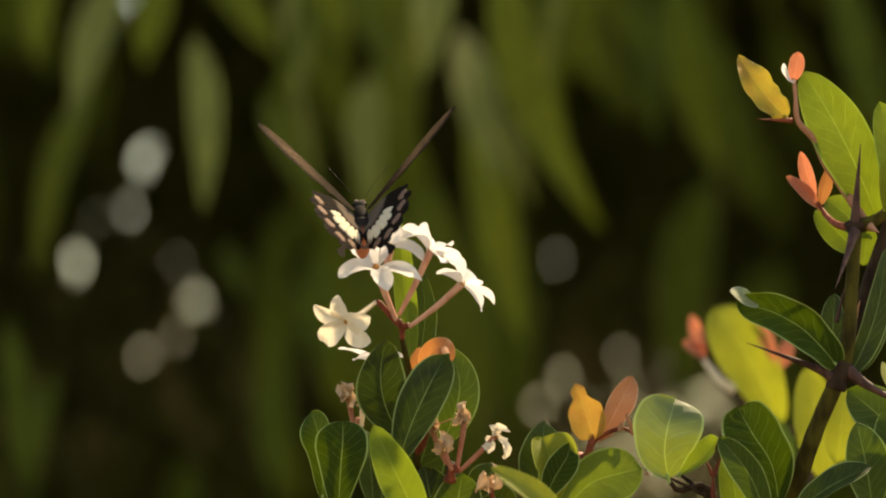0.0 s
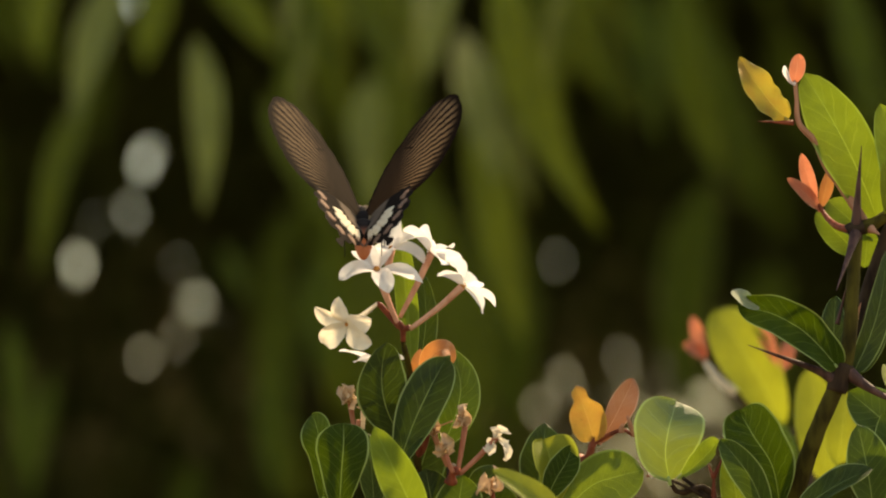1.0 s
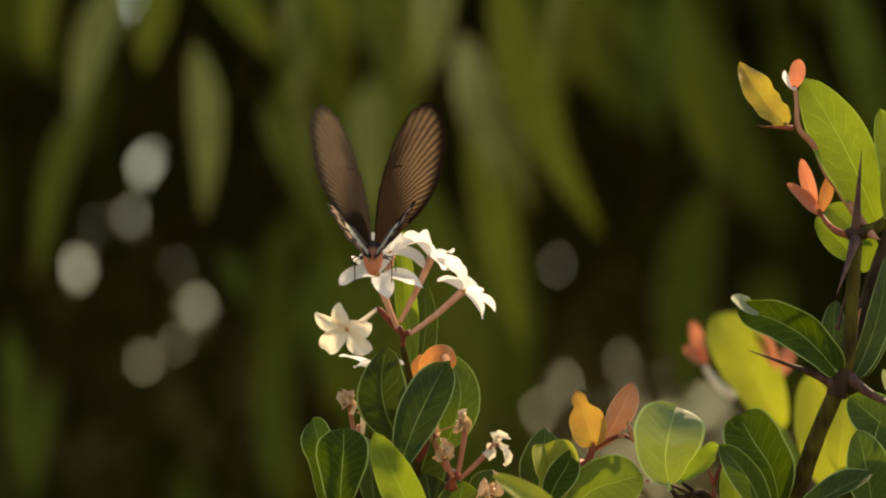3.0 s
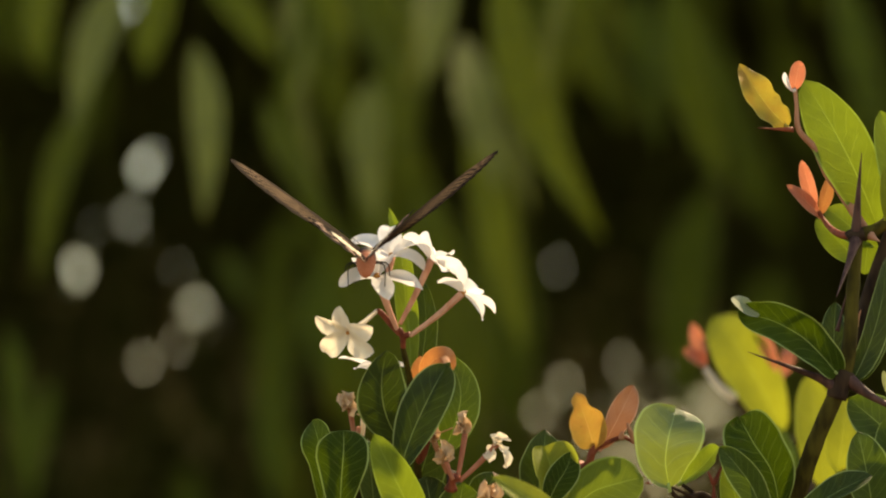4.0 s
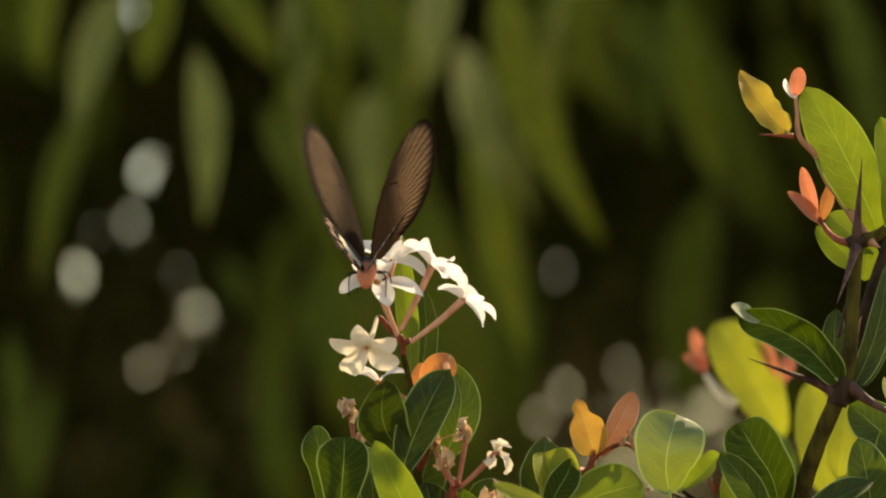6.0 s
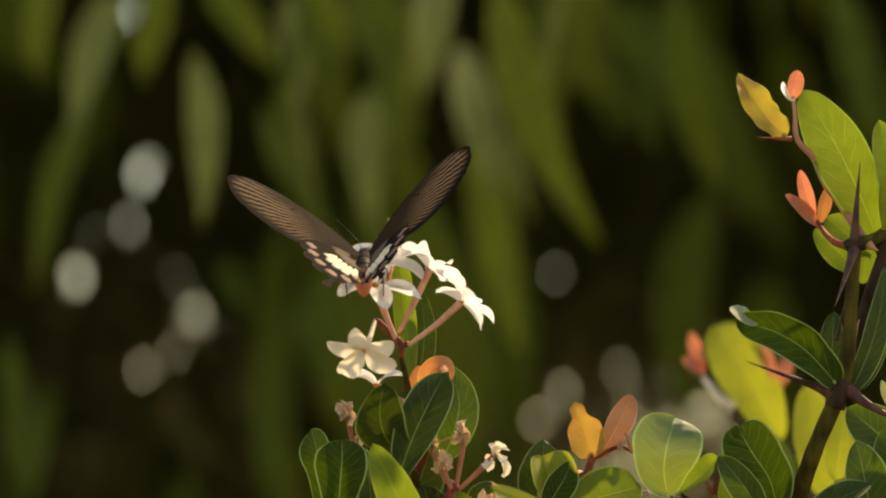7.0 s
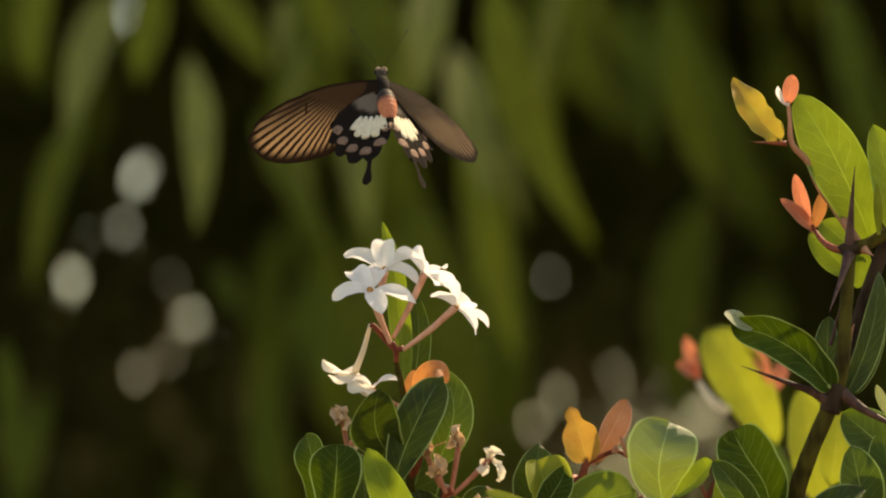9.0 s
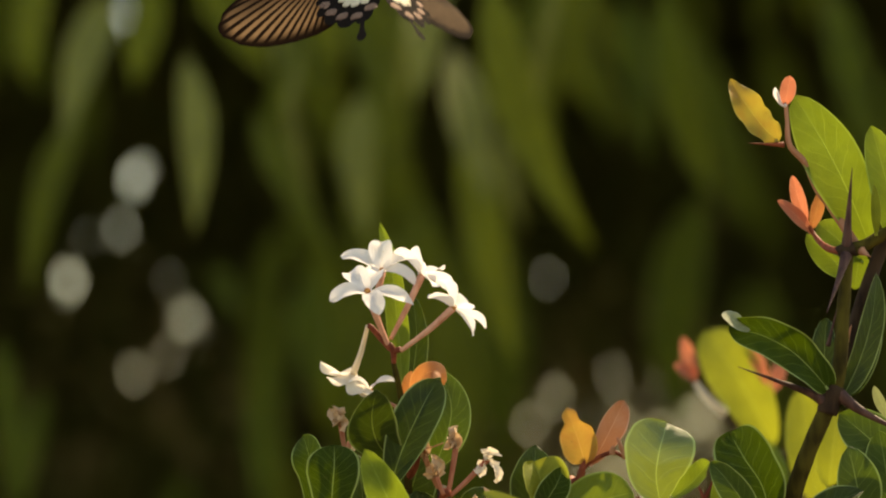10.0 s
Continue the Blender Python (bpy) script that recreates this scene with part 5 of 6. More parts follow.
        (1.7, pose(-0.0221, 1.5857, 1.0801, 16, -0.1, 0.6)),
        (1.8, pose(-0.0225, 1.5857, 1.0802, 15, 0.1, 0.4)),
        (1.9, pose(-0.0225, 1.5858, 1.0792, 14, 0.3, 0.2)),
        (2.0, pose(-0.0215, 1.5859, 1.0776, 14, -0.1, -0.0)),
        (2.1, pose(-0.0215, 1.5858, 1.0790, 15, -0.4, -0.1)),
        (2.2, pose(-0.0208, 1.5858, 1.0790, 14, -0.3, -0.2)),
        (2.3, pose(-0.0208, 1.5858, 1.0791, 14, -0.3, -0.2)),
        (2.4, pose(-0.0211, 1.5858, 1.0795, 14, -0.0, -0.3)),
        (2.5, pose(-0.0204, 1.5858, 1.0796, 15, 0.3, -0.4)),
        (2.6, pose(-0.0208, 1.5858, 1.0786, 14, -0.7, -0.5)),
        (2.7, pose(-0.0208, 1.5859, 1.0780, 12, -1.6, -0.6)),
        (2.8, pose(-0.0211, 1.5859, 1.0773, 11, -0.6, -0.7)),
        (2.9, pose(-0.0215, 1.5859, 1.0774, 11, -0.3, -0.8)),
        (3.0, pose(-0.0222, 1.5860, 1.0768, 12, -0.0, -0.8)),
        (3.1, pose(-0.0222, 1.5860, 1.0765, 12, 0.1, -0.9)),
        (3.2, pose(-0.0225, 1.5860, 1.0762, 11, -0.6, -1.0)),
        (3.3, pose(-0.0232, 1.5861, 1.0759, 10, -1.1, -1.1)),
        (3.4, pose(-0.0236, 1.5861, 1.0753, 10, -0.6, -1.2)),
        (3.5, pose(-0.0239, 1.5861, 1.0750, 10, -0.4, -1.2)),
        (3.6, pose(-0.0243, 1.5862, 1.0747, 10, -0.1, -1.3)),
        (3.7, pose(-0.0243, 1.5862, 1.0744, 10, -0.0, -1.4)),
        (3.8, pose(-0.0246, 1.5862, 1.0748, 10, 0.1, -1.5)),
        (3.9, pose(-0.0243, 1.5861, 1.0752, 9, -0.1, -1.6)),
        (4.0, pose(-0.0243, 1.5861, 1.0756, 8, -0.6, -1.7)),
        (4.1, pose(-0.0247, 1.5862, 1.0740, 8, -0.3, -1.7)),
        (4.2, pose(-0.0240, 1.5865, 1.0710, 8, -0.0, -1.8)),
        (4.3, pose(-0.0244, 1.5864, 1.0722, 8, -0.0, -1.9)),
        (4.4, pose(-0.0238, 1.5864, 1.0723, 7, -1.2, -2.0)),
        (4.5, pose(-0.0245, 1.5863, 1.0734, 6, -2.1, -2.1)),
        (4.6, pose(-0.0235, 1.5863, 1.0732, 6, -1.1, -2.2)),
        (4.7, pose(-0.0234, 1.5864, 1.0726, 7, -0.9, -2.3)),
        (4.8, pose(-0.0237, 1.5864, 1.0716, 8, -0.0, -2.3)),
        (4.9, pose(-0.0237, 1.5864, 1.0717, 7, -0.3, -2.4)),
        (5.0, pose(-0.0244, 1.5864, 1.0721, 6, -1.0, -2.5)),
        (5.1, pose(-0.0241, 1.5863, 1.0729, 6, -1.1, -2.6)),
        (5.2, pose(-0.0241, 1.5863, 1.0731, 6, -0.7, -2.7)),
        (5.3, pose(-0.0245, 1.5863, 1.0732, 7, -0.1, -2.8)),
        (5.4, pose(-0.0242, 1.5863, 1.0730, 7, -0.1, -2.8)),
        (5.5, pose(-0.0243, 1.5863, 1.0741, 6, -0.3, -2.9)),
        (5.6, pose(-0.0246, 1.5862, 1.0742, 6, -1.1, -3.0)),
        (5.7, pose(-0.0238, 1.5862, 1.0743, 6, -1.3, -3.1)),
        (5.8, pose(-0.0238, 1.5862, 1.0744, 7, -1.2, -3.2)),
        (5.9, pose(-0.0237, 1.5862, 1.0745, 8, -0.8, -3.3)),
        (6.0, pose(-0.0240, 1.5862, 1.0746, 9, -0.2, -3.3)),
        (6.1, pose(-0.0239, 1.5862, 1.0747, 10, -0.1, -3.4)),
        (6.2, pose(-0.0242, 1.5862, 1.0754, 11, -0.3, -3.5)),
        (6.3, pose(-0.0245, 1.5861, 1.0766, 12, -1.0, -3.6)),
        (6.4, pose(-0.0245, 1.5860, 1.0777, 13, -1.1, -3.7)),
        (6.5, pose(-0.0244, 1.5859, 1.0788, 15, -0.7, -3.8)),
        (6.6, pose(-0.0247, 1.5858, 1.0806, 17, -0.3, -3.8)),
        (6.7, pose(-0.0246, 1.5856, 1.0821, 19, -0.1, -3.9)),
        (6.8, pose(-0.0262, 1.5858, 1.0808, 22, -0.9, -4.0)),
        (6.9, pose(-0.0234, 1.5861, 1.0770, 22, -2.0, -3.7)),
        (7.0, pose(-0.0246, 1.5861, 1.0767, 24, -2.0, -3.4)),
        (7.1, pose(-0.0248, 1.5860, 1.0784, 28, -1.7, -3.1)),
        (7.2, pose(-0.0251, 1.5857, 1.0812, 36, -0.3, -2.9)),
        (7.3, pose(-0.0250, 1.5855, 1.0844, 38, -0.6, -2.6)),
        (7.4, pose(-0.0242, 1.5857, 1.0822, 30, -1.3, -2.3)),
        (7.5, pose(-0.0237, 1.5858, 1.0807, 32, -1.8, -2.0)),
        (7.6, pose(-0.0236, 1.5855, 1.0843, 42, -1.7, -1.7)),
        (7.7, pose(-0.0227, 1.5854, 1.0859, 46, -1.0, -1.4)),
        (7.8, pose(-0.0238, 1.5850, 1.0906, 46, -0.0, -1.1)),
        (7.9, pose(-0.0213, 1.5883, 1.0921, 42, -0.2, -0.9)),
        (8.0, pose(-0.0213, 1.5918, 1.0908, 13, -0.9, -0.6)),
        (8.1, pose(-0.0197, 1.5947, 1.0976, 36, -0.8, -0.3)),
        (8.2, pose(-0.0197, 1.5974, 1.1063, 58, -0.3, -0.0)),
        (8.3, pose(-0.0194, 1.6005, 1.1095, 64, 0.2, 1.3)),
        (8.4, pose(-0.0185, 1.6001, 1.1149, 70, 0.6, 2.7)),
        (8.5, pose(-0.0177, 1.6001, 1.1146, 60, 1.1, 4.0)),
        (8.6, pose(-0.0168, 1.5998, 1.1186, 60, 0.3, 14.0)),
        (8.7, pose(-0.0139, 1.5994, 1.1231, 56, -0.2, 14.0)),
        (8.8, pose(-0.0170, 1.5992, 1.1251, 34, -0.5, 8.0)),
        (8.9, pose(-0.0173, 1.5990, 1.1280, 40, -0.0, 12.0)),
        (9.0, pose(-0.0172, 1.5985, 1.1344, 50, 0.3, 12.0)),
        (9.1, pose(-0.0167, 1.5979, 1.1416, 58, 0.2, 12.0)),
        (9.2, pose(-0.0167, 1.5974, 1.1472, 68, 1.2, 12.0)),
        (9.3, pose(-0.0171, 1.5968, 1.1552, 66, 1.2, 12.0)),
        (9.4, pose(-0.0146, 1.5968, 1.1545, 62, 0.6, 10.0)),
        (9.5, pose(-0.0148, 1.5968, 1.1542, 60, 0.8, 4.0)),
        (9.6, pose(-0.0176, 1.5966, 1.1569, 42, 0.4, 2.0)),
        (9.7, pose(-0.0195, 1.5967, 1.1566, 10, -0.9, -0.0)),
        (9.8, pose(-0.0190, 1.5958, 1.1669, 32, 0.5, 8.0)),
        (9.9, pose(-0.0217, 1.5956, 1.1685, 43, 0.4, 10.0)),
        (10.0, pose(-0.0212, 1.5951, 1.1733, 37, -5.0, 12.0)),
    ])
    walk(wings["FL"], [
        (0.0, pose(-0.0016, 0.0005, 0.0016, -41, 14, -53)),
        (0.1, pose(-0.0016, 0.0005, 0.0016, -30, 15, -37)),
        (0.2, pose(-0.0016, 0.0005, 0.0016, -15, 27, -37)),
        (0.3, pose(-0.0016, 0.0005, 0.0016, -14, 29, -54)),
        (0.4, pose(-0.0016, 0.0005, 0.0016, -22, 32, -74)),
        (0.5, pose(-0.0016, 0.0005, 0.0016, -69, 30, -81)),
        (0.6, pose(-0.0016, 0.0005, 0.0016, -99, 14, -70)),
        (0.7, pose(-0.0016, 0.0005, 0.0016, -61, 14, -54)),
        (0.8, pose(-0.0016, 0.0005, 0.0016, -24, 17, -33)),
        (0.9, pose(-0.0016, 0.0005, 0.0016, -14, 26, -32)),
        (1.0, pose(-0.0016, 0.0005, 0.0016, -18, 33, -50)),
        (1.1, pose(-0.0016, 0.0005, 0.0016, -34, 42, -62)),
        (1.2, pose(-0.0016, 0.0005, 0.0016, -69, 48, -80)),
        (1.3, pose(-0.0016, 0.0005, 0.0016, -108, 42, -77)),
        (1.4, pose(-0.0016, 0.0005, 0.0016, -71, 32, -58)),
        (1.5, pose(-0.0016, 0.0005, 0.0016, -45, 30, -45)),
        (1.6, pose(-0.0016, 0.0005, 0.0016, -12, 33, -22)),
        (1.7, pose(-0.0016, 0.0005, 0.0016, 8, 43, -12)),
        (1.8, pose(-0.0016, 0.0005, 0.0016, -18, 57, -53)),
        (1.9, pose(-0.0016, 0.0005, 0.0016, -69, 66, -75)),
        (2.0, pose(-0.0016, 0.0005, 0.0016, -87, 51, -56)),
        (2.1, pose(-0.0016, 0.0005, 0.0016, -61, 39, -42)),
        (2.2, pose(-0.0016, 0.0005, 0.0016, -11, 32, -14)),
        (2.3, pose(-0.0016, 0.0005, 0.0016, 1, 36, -25)),
        (2.4, pose(-0.0016, 0.0005, 0.0016, -27, 55, -55)),
        (2.5, pose(-0.0016, 0.0005, 0.0016, -81, 54, -71)),
        (2.6, pose(-0.0016, 0.0005, 0.0016, -78, 44, -49)),
        (2.7, pose(-0.0016, 0.0005, 0.0016, -44, 36, -33)),
        (2.8, pose(-0.0016, 0.0005, 0.0016, -13, 32, -19)),
        (2.9, pose(-0.0016, 0.0005, 0.0016, 2, 38, -25)),
        (3.0, pose(-0.0016, 0.0005, 0.0016, -22, 57, -53)),
        (3.1, pose(-0.0016, 0.0005, 0.0016, -80, 59, -75)),
        (3.2, pose(-0.0016, 0.0005, 0.0016, -81, 47, -52)),
        (3.3, pose(-0.0016, 0.0005, 0.0016, -47, 38, -37)),
        (3.4, pose(-0.0016, 0.0005, 0.0016, -9, 33, -19)),
        (3.5, pose(-0.0016, 0.0005, 0.0016, 1, 40, -31)),
        (3.6, pose(-0.0016, 0.0005, 0.0016, -28, 55, -54)),
        (3.7, pose(-0.0016, 0.0005, 0.0016, -90, 58, -67)),
        (3.8, pose(-0.0016, 0.0005, 0.0016, -80, 55, -52)),
        (3.9, pose(-0.0016, 0.0005, 0.0016, -44, 45, -30)),
        (4.0, pose(-0.0016, 0.0005, 0.0016, 4, 35, -1)),
        (4.1, pose(-0.0016, 0.0005, 0.0016, 3, 44, -28)),
        (4.2, pose(-0.0016, 0.0005, 0.0016, -2, 80, -18)),
        (4.3, pose(-0.0016, 0.0005, 0.0016, -94, 66, -54)),
        (4.4, pose(-0.0016, 0.0005, 0.0016, -44, 43, -25)),
        (4.5, pose(-0.0016, 0.0005, 0.0016, -20, 32, -14)),
        (4.6, pose(-0.0016, 0.0005, 0.0016, 14, 36, -7)),
        (4.7, pose(-0.0016, 0.0005, 0.0016, 12, 50, -23)),
        (4.8, pose(-0.0016, 0.0005, 0.0016, -56, 76, -57)),
        (4.9, pose(-0.0016, 0.0005, 0.0016, -96, 66, -55)),
        (5.0, pose(-0.0016, 0.0005, 0.0016, -53, 51, -32)),
        (5.1, pose(-0.0016, 0.0005, 0.0016, -23, 40, -13)),
        (5.2, pose(-0.0016, 0.0005, 0.0016, 1, 45, -19)),
        (5.3, pose(-0.0016, 0.0005, 0.0016, -17, 62, -41)),
        (5.4, pose(-0.0016, 0.0005, 0.0016, -92, 73, -72)),
        (5.5, pose(-0.0016, 0.0005, 0.0016, -93, 61, -56)),
        (5.6, pose(-0.0016, 0.0005, 0.0016, -52, 46, -33)),
        (5.7, pose(-0.0016, 0.0005, 0.0016, -25, 37, -21)),
        (5.8, pose(-0.0016, 0.0005, 0.0016, -8, 34, -19)),
        (5.9, pose(-0.0016, 0.0005, 0.0016, -1, 42, -24)),
        (6.0, pose(-0.0016, 0.0005, 0.0016, -24, 57, -47)),
        (6.1, pose(-0.0016, 0.0005, 0.0016, -89, 66, -74)),
        (6.2, pose(-0.0016, 0.0005, 0.0016, -100, 55, -62)),
        (6.3, pose(-0.0016, 0.0005, 0.0016, -60, 41, -40)),
        (6.4, pose(-0.0016, 0.0005, 0.0016, -22, 32, -27)),
        (6.5, pose(-0.0016, 0.0005, 0.0016, -12, 36, -34)),
        (6.6, pose(-0.0016, 0.0005, 0.0016, -36, 41, -60)),
        (6.7, pose(-0.0016, 0.0005, 0.0016, -95, 42, -75)),
        (6.8, pose(-0.0016, 0.0005, 0.0016, -77, 22, -59)),
        (6.9, pose(-0.0016, 0.0005, 0.0016, -40, 24, -35)),
        (7.0, pose(-0.0016, 0.0005, 0.0016, -5, 26, -22)),
        (7.1, pose(-0.0016, 0.0005, 0.0016, -3, 24, -36)),
        (7.2, pose(-0.0016, 0.0005, 0.0016, -54, 19, -72)),
        (7.3, pose(-0.0016, 0.0005, 0.0016, -77, 6, -61)),
        (7.4, pose(-0.0016, 0.0005, 0.0016, -34, 16, -37)),
        (7.5, pose(-0.0016, 0.0005, 0.0016, -17, 22, -10)),
        (7.6, pose(-0.0016, 0.0005, 0.0016, -3, 13, -14)),
        (7.7, pose(-0.0016, 0.0005, 0.0016, -0, 12, -31)),
        (7.8, pose(-0.0016, 0.0005, 0.0016, -40, 14, -70)),
        (7.9, pose(-0.0016, 0.0005, 0.0016, -72, 13, -57)),
        (8.0, pose(-0.0016, 0.0005, 0.0016, 4, 26, -8)),
        (8.1, pose(-0.0016, 0.0005, 0.0016, -14, -2, -12)),
        (8.2, pose(-0.0016, 0.0005, 0.0016, -4, -33, 0)),
        (8.3, pose(-0.0016, 0.0005, 0.0016, 10, -32, -9)),
        (8.4, pose(-0.0016, 0.0005, 0.0016, 26, -13, -14)),
        (8.5, pose(-0.0016, 0.0005, 0.0016, 14, -10, -41)),
        (8.6, pose(-0.0016, 0.0005, 0.0016, -52, -10, -88)),
        (8.7, pose(-0.0016, 0.0005, 0.0016, -76, -18, -70)),
        (8.8, pose(-0.0016, 0.0005, 0.0016, -20, -1, -34)),
        (8.9, pose(-0.0016, 0.0005, 0.0016, -21, -16, -16)),
        (9.0, pose(-0.0016, 0.0005, 0.0016, 19, -44, -7)),
        (9.1, pose(-0.0016, 0.0005, 0.0016, 18, -32, 2)),
        (9.2, pose(-0.0016, 0.0005, 0.0016, 6, -25, -28)),
        (9.3, pose(-0.0016, 0.0005, 0.0016, -16, -25, -70)),
        (9.4, pose(-0.0016, 0.0005, 0.0016, -90, 3, -80)),
        (9.5, pose(-0.0016, 0.0005, 0.0016, -104, 6, -71)),
        (9.6, pose(-0.0016, 0.0005, 0.0016, -67, 13, -44)),
        (9.7, pose(-0.0016, 0.0005, 0.0016, -2, 5, -24)),
        (9.8, pose(-0.0016, 0.0005, 0.0016, -15, -24, -3)),
        (9.9, pose(-0.0016, 0.0005, 0.0016, 14, -29, 13)),
        (10.0, pose(-0.0016, 0.0005, 0.0016, 25, -26, 5)),
    ])
    walk(wings["FR"], [
        (0.0, pose(0.0016, 0.0005, 0.0016, -48, -23, 49)),
        (0.1, pose(0.0016, 0.0005, 0.0016, -42, -14, 52)),
        (0.2, pose(0.0016, 0.0005, 0.0016, -16, -31, 39)),
        (0.3, pose(0.0016, 0.0005, 0.0016, -9, -35, 47)),
        (0.4, pose(0.0016, 0.0005, 0.0016, -27, -34, 73)),
        (0.5, pose(0.0016, 0.0005, 0.0016, -66, -29, 83)),
        (0.6, pose(0.0016, 0.0005, 0.0016, -102, -16, 75)),
        (0.7, pose(0.0016, 0.0005, 0.0016, -69, -19, 59)),
        (0.8, pose(0.0016, 0.0005, 0.0016, -32, -22, 39)),
        (0.9, pose(0.0016, 0.0005, 0.0016, -18, -28, 37)),
        (1.0, pose(0.0016, 0.0005, 0.0016, -14, -36, 44)),
        (1.1, pose(0.0016, 0.0005, 0.0016, -20, -39, 59)),
        (1.2, pose(0.0016, 0.0005, 0.0016, -64, -36, 83)),
        (1.3, pose(0.0016, 0.0005, 0.0016, -110, -44, 79)),
        (1.4, pose(0.0016, 0.0005, 0.0016, -71, -36, 58)),
        (1.5, pose(0.0016, 0.0005, 0.0016, -40, -40, 33)),
        (1.6, pose(0.0016, 0.0005, 0.0016, -12, -38, 19)),
        (1.7, pose(0.0016, 0.0005, 0.0016, 4, -41, 25)),
        (1.8, pose(0.0016, 0.0005, 0.0016, -9, -56, 50)),
        (1.9, pose(0.0016, 0.0005, 0.0016, -53, -61, 77)),
        (2.0, pose(0.0016, 0.0005, 0.0016, -81, -52, 60)),
        (2.1, pose(0.0016, 0.0005, 0.0016, -53, -42, 43)),
        (2.2, pose(0.0016, 0.0005, 0.0016, -15, -31, 29)),
        (2.3, pose(0.0016, 0.0005, 0.0016, 7, -37, 29)),
        (2.4, pose(0.0016, 0.0005, 0.0016, -3, -55, 54)),
        (2.5, pose(0.0016, 0.0005, 0.0016, -64, -50, 83)),
        (2.6, pose(0.0016, 0.0005, 0.0016, -68, -49, 54)),
        (2.7, pose(0.0016, 0.0005, 0.0016, -39, -44, 39)),
        (2.8, pose(0.0016, 0.0005, 0.0016, -14, -34, 27)),
        (2.9, pose(0.0016, 0.0005, 0.0016, 9, -39, 26)),
        (3.0, pose(0.0016, 0.0005, 0.0016, -3, -58, 50)),
        (3.1, pose(0.0016, 0.0005, 0.0016, -60, -57, 80)),
        (3.2, pose(0.0016, 0.0005, 0.0016, -63, -52, 50)),
        (3.3, pose(0.0016, 0.0005, 0.0016, -34, -45, 33)),
        (3.4, pose(0.0016, 0.0005, 0.0016, -8, -35, 22)),
        (3.5, pose(0.0016, 0.0005, 0.0016, 10, -43, 19)),
        (3.6, pose(0.0016, 0.0005, 0.0016, -15, -56, 50)),
        (3.7, pose(0.0016, 0.0005, 0.0016, -79, -58, 66)),
        (3.8, pose(0.0016, 0.0005, 0.0016, -53, -54, 40)),
        (3.9, pose(0.0016, 0.0005, 0.0016, -29, -46, 25)),
        (4.0, pose(0.0016, 0.0005, 0.0016, 4, -37, 4)),
        (4.1, pose(0.0016, 0.0005, 0.0016, 12, -46, 18)),
        (4.2, pose(0.0016, 0.0005, 0.0016, 7, -78, 19)),
        (4.3, pose(0.0016, 0.0005, 0.0016, -82, -66, 55)),
        (4.4, pose(0.0016, 0.0005, 0.0016, -28, -50, 25)),
        (4.5, pose(0.0016, 0.0005, 0.0016, -0, -41, 3)),
        (4.6, pose(0.0016, 0.0005, 0.0016, 11, -41, 19)),
        (4.7, pose(0.0016, 0.0005, 0.0016, 24, -56, 30)),
        (4.8, pose(0.0016, 0.0005, 0.0016, -71, -75, 91)),
        (4.9, pose(0.0016, 0.0005, 0.0016, -107, -70, 73)),
        (5.0, pose(0.0016, 0.0005, 0.0016, -42, -58, 30)),
        (5.1, pose(0.0016, 0.0005, 0.0016, -23, -46, 16)),
        (5.2, pose(0.0016, 0.0005, 0.0016, 11, -49, 18)),
        (5.3, pose(0.0016, 0.0005, 0.0016, -1, -63, 40)),
        (5.4, pose(0.0016, 0.0005, 0.0016, -77, -76, 74)),
        (5.5, pose(0.0016, 0.0005, 0.0016, -85, -63, 65)),
        (5.6, pose(0.0016, 0.0005, 0.0016, -41, -53, 34)),
        (5.7, pose(0.0016, 0.0005, 0.0016, -19, -44, 31)),
        (5.8, pose(0.0016, 0.0005, 0.0016, -12, -40, 31)),
        (5.9, pose(0.0016, 0.0005, 0.0016, 7, -47, 27)),
        (6.0, pose(0.0016, 0.0005, 0.0016, -10, -59, 50)),
        (6.1, pose(0.0016, 0.0005, 0.0016, -77, -68, 79)),
        (6.2, pose(0.0016, 0.0005, 0.0016, -93, -57, 69)),
        (6.3, pose(0.0016, 0.0005, 0.0016, -51, -46, 45)),
        (6.4, pose(0.0016, 0.0005, 0.0016, -21, -37, 34)),
        (6.5, pose(0.0016, 0.0005, 0.0016, -6, -40, 37)),
        (6.6, pose(0.0016, 0.0005, 0.0016, -24, -43, 61)),
        (6.7, pose(0.0016, 0.0005, 0.0016, -82, -43, 77)),
        (6.8, pose(0.0016, 0.0005, 0.0016, -81, -26, 71)),
        (6.9, pose(0.0016, 0.0005, 0.0016, -51, -31, 54)),
        (7.0, pose(0.0016, 0.0005, 0.0016, -14, -30, 42)),
        (7.1, pose(0.0016, 0.0005, 0.0016, -10, -28, 55)),
        (7.2, pose(0.0016, 0.0005, 0.0016, -64, -20, 91)),
        (7.3, pose(0.0016, 0.0005, 0.0016, -89, -5, 81)),
        (7.4, pose(0.0016, 0.0005, 0.0016, -41, -17, 52)),
        (7.5, pose(0.0016, 0.0005, 0.0016, -25, -21, 30)),
        (7.6, pose(0.0016, 0.0005, 0.0016, -3, -19, 17)),
        (7.7, pose(0.0016, 0.0005, 0.0016, 2, -11, 40)),
        (7.8, pose(0.0016, 0.0005, 0.0016, -51, -12, 79)),
        (7.9, pose(0.0016, 0.0005, 0.0016, -78, -9, 68)),
        (8.0, pose(0.0016, 0.0005, 0.0016, 2, -29, 10)),
        (8.1, pose(0.0016, 0.0005, 0.0016, -18, 2, 18)),
        (8.2, pose(0.0016, 0.0005, 0.0016, -11, 33, 2)),
        (8.3, pose(0.0016, 0.0005, 0.0016, 10, 32, 7)),
        (8.4, pose(0.0016, 0.0005, 0.0016, 25, 6, 8)),
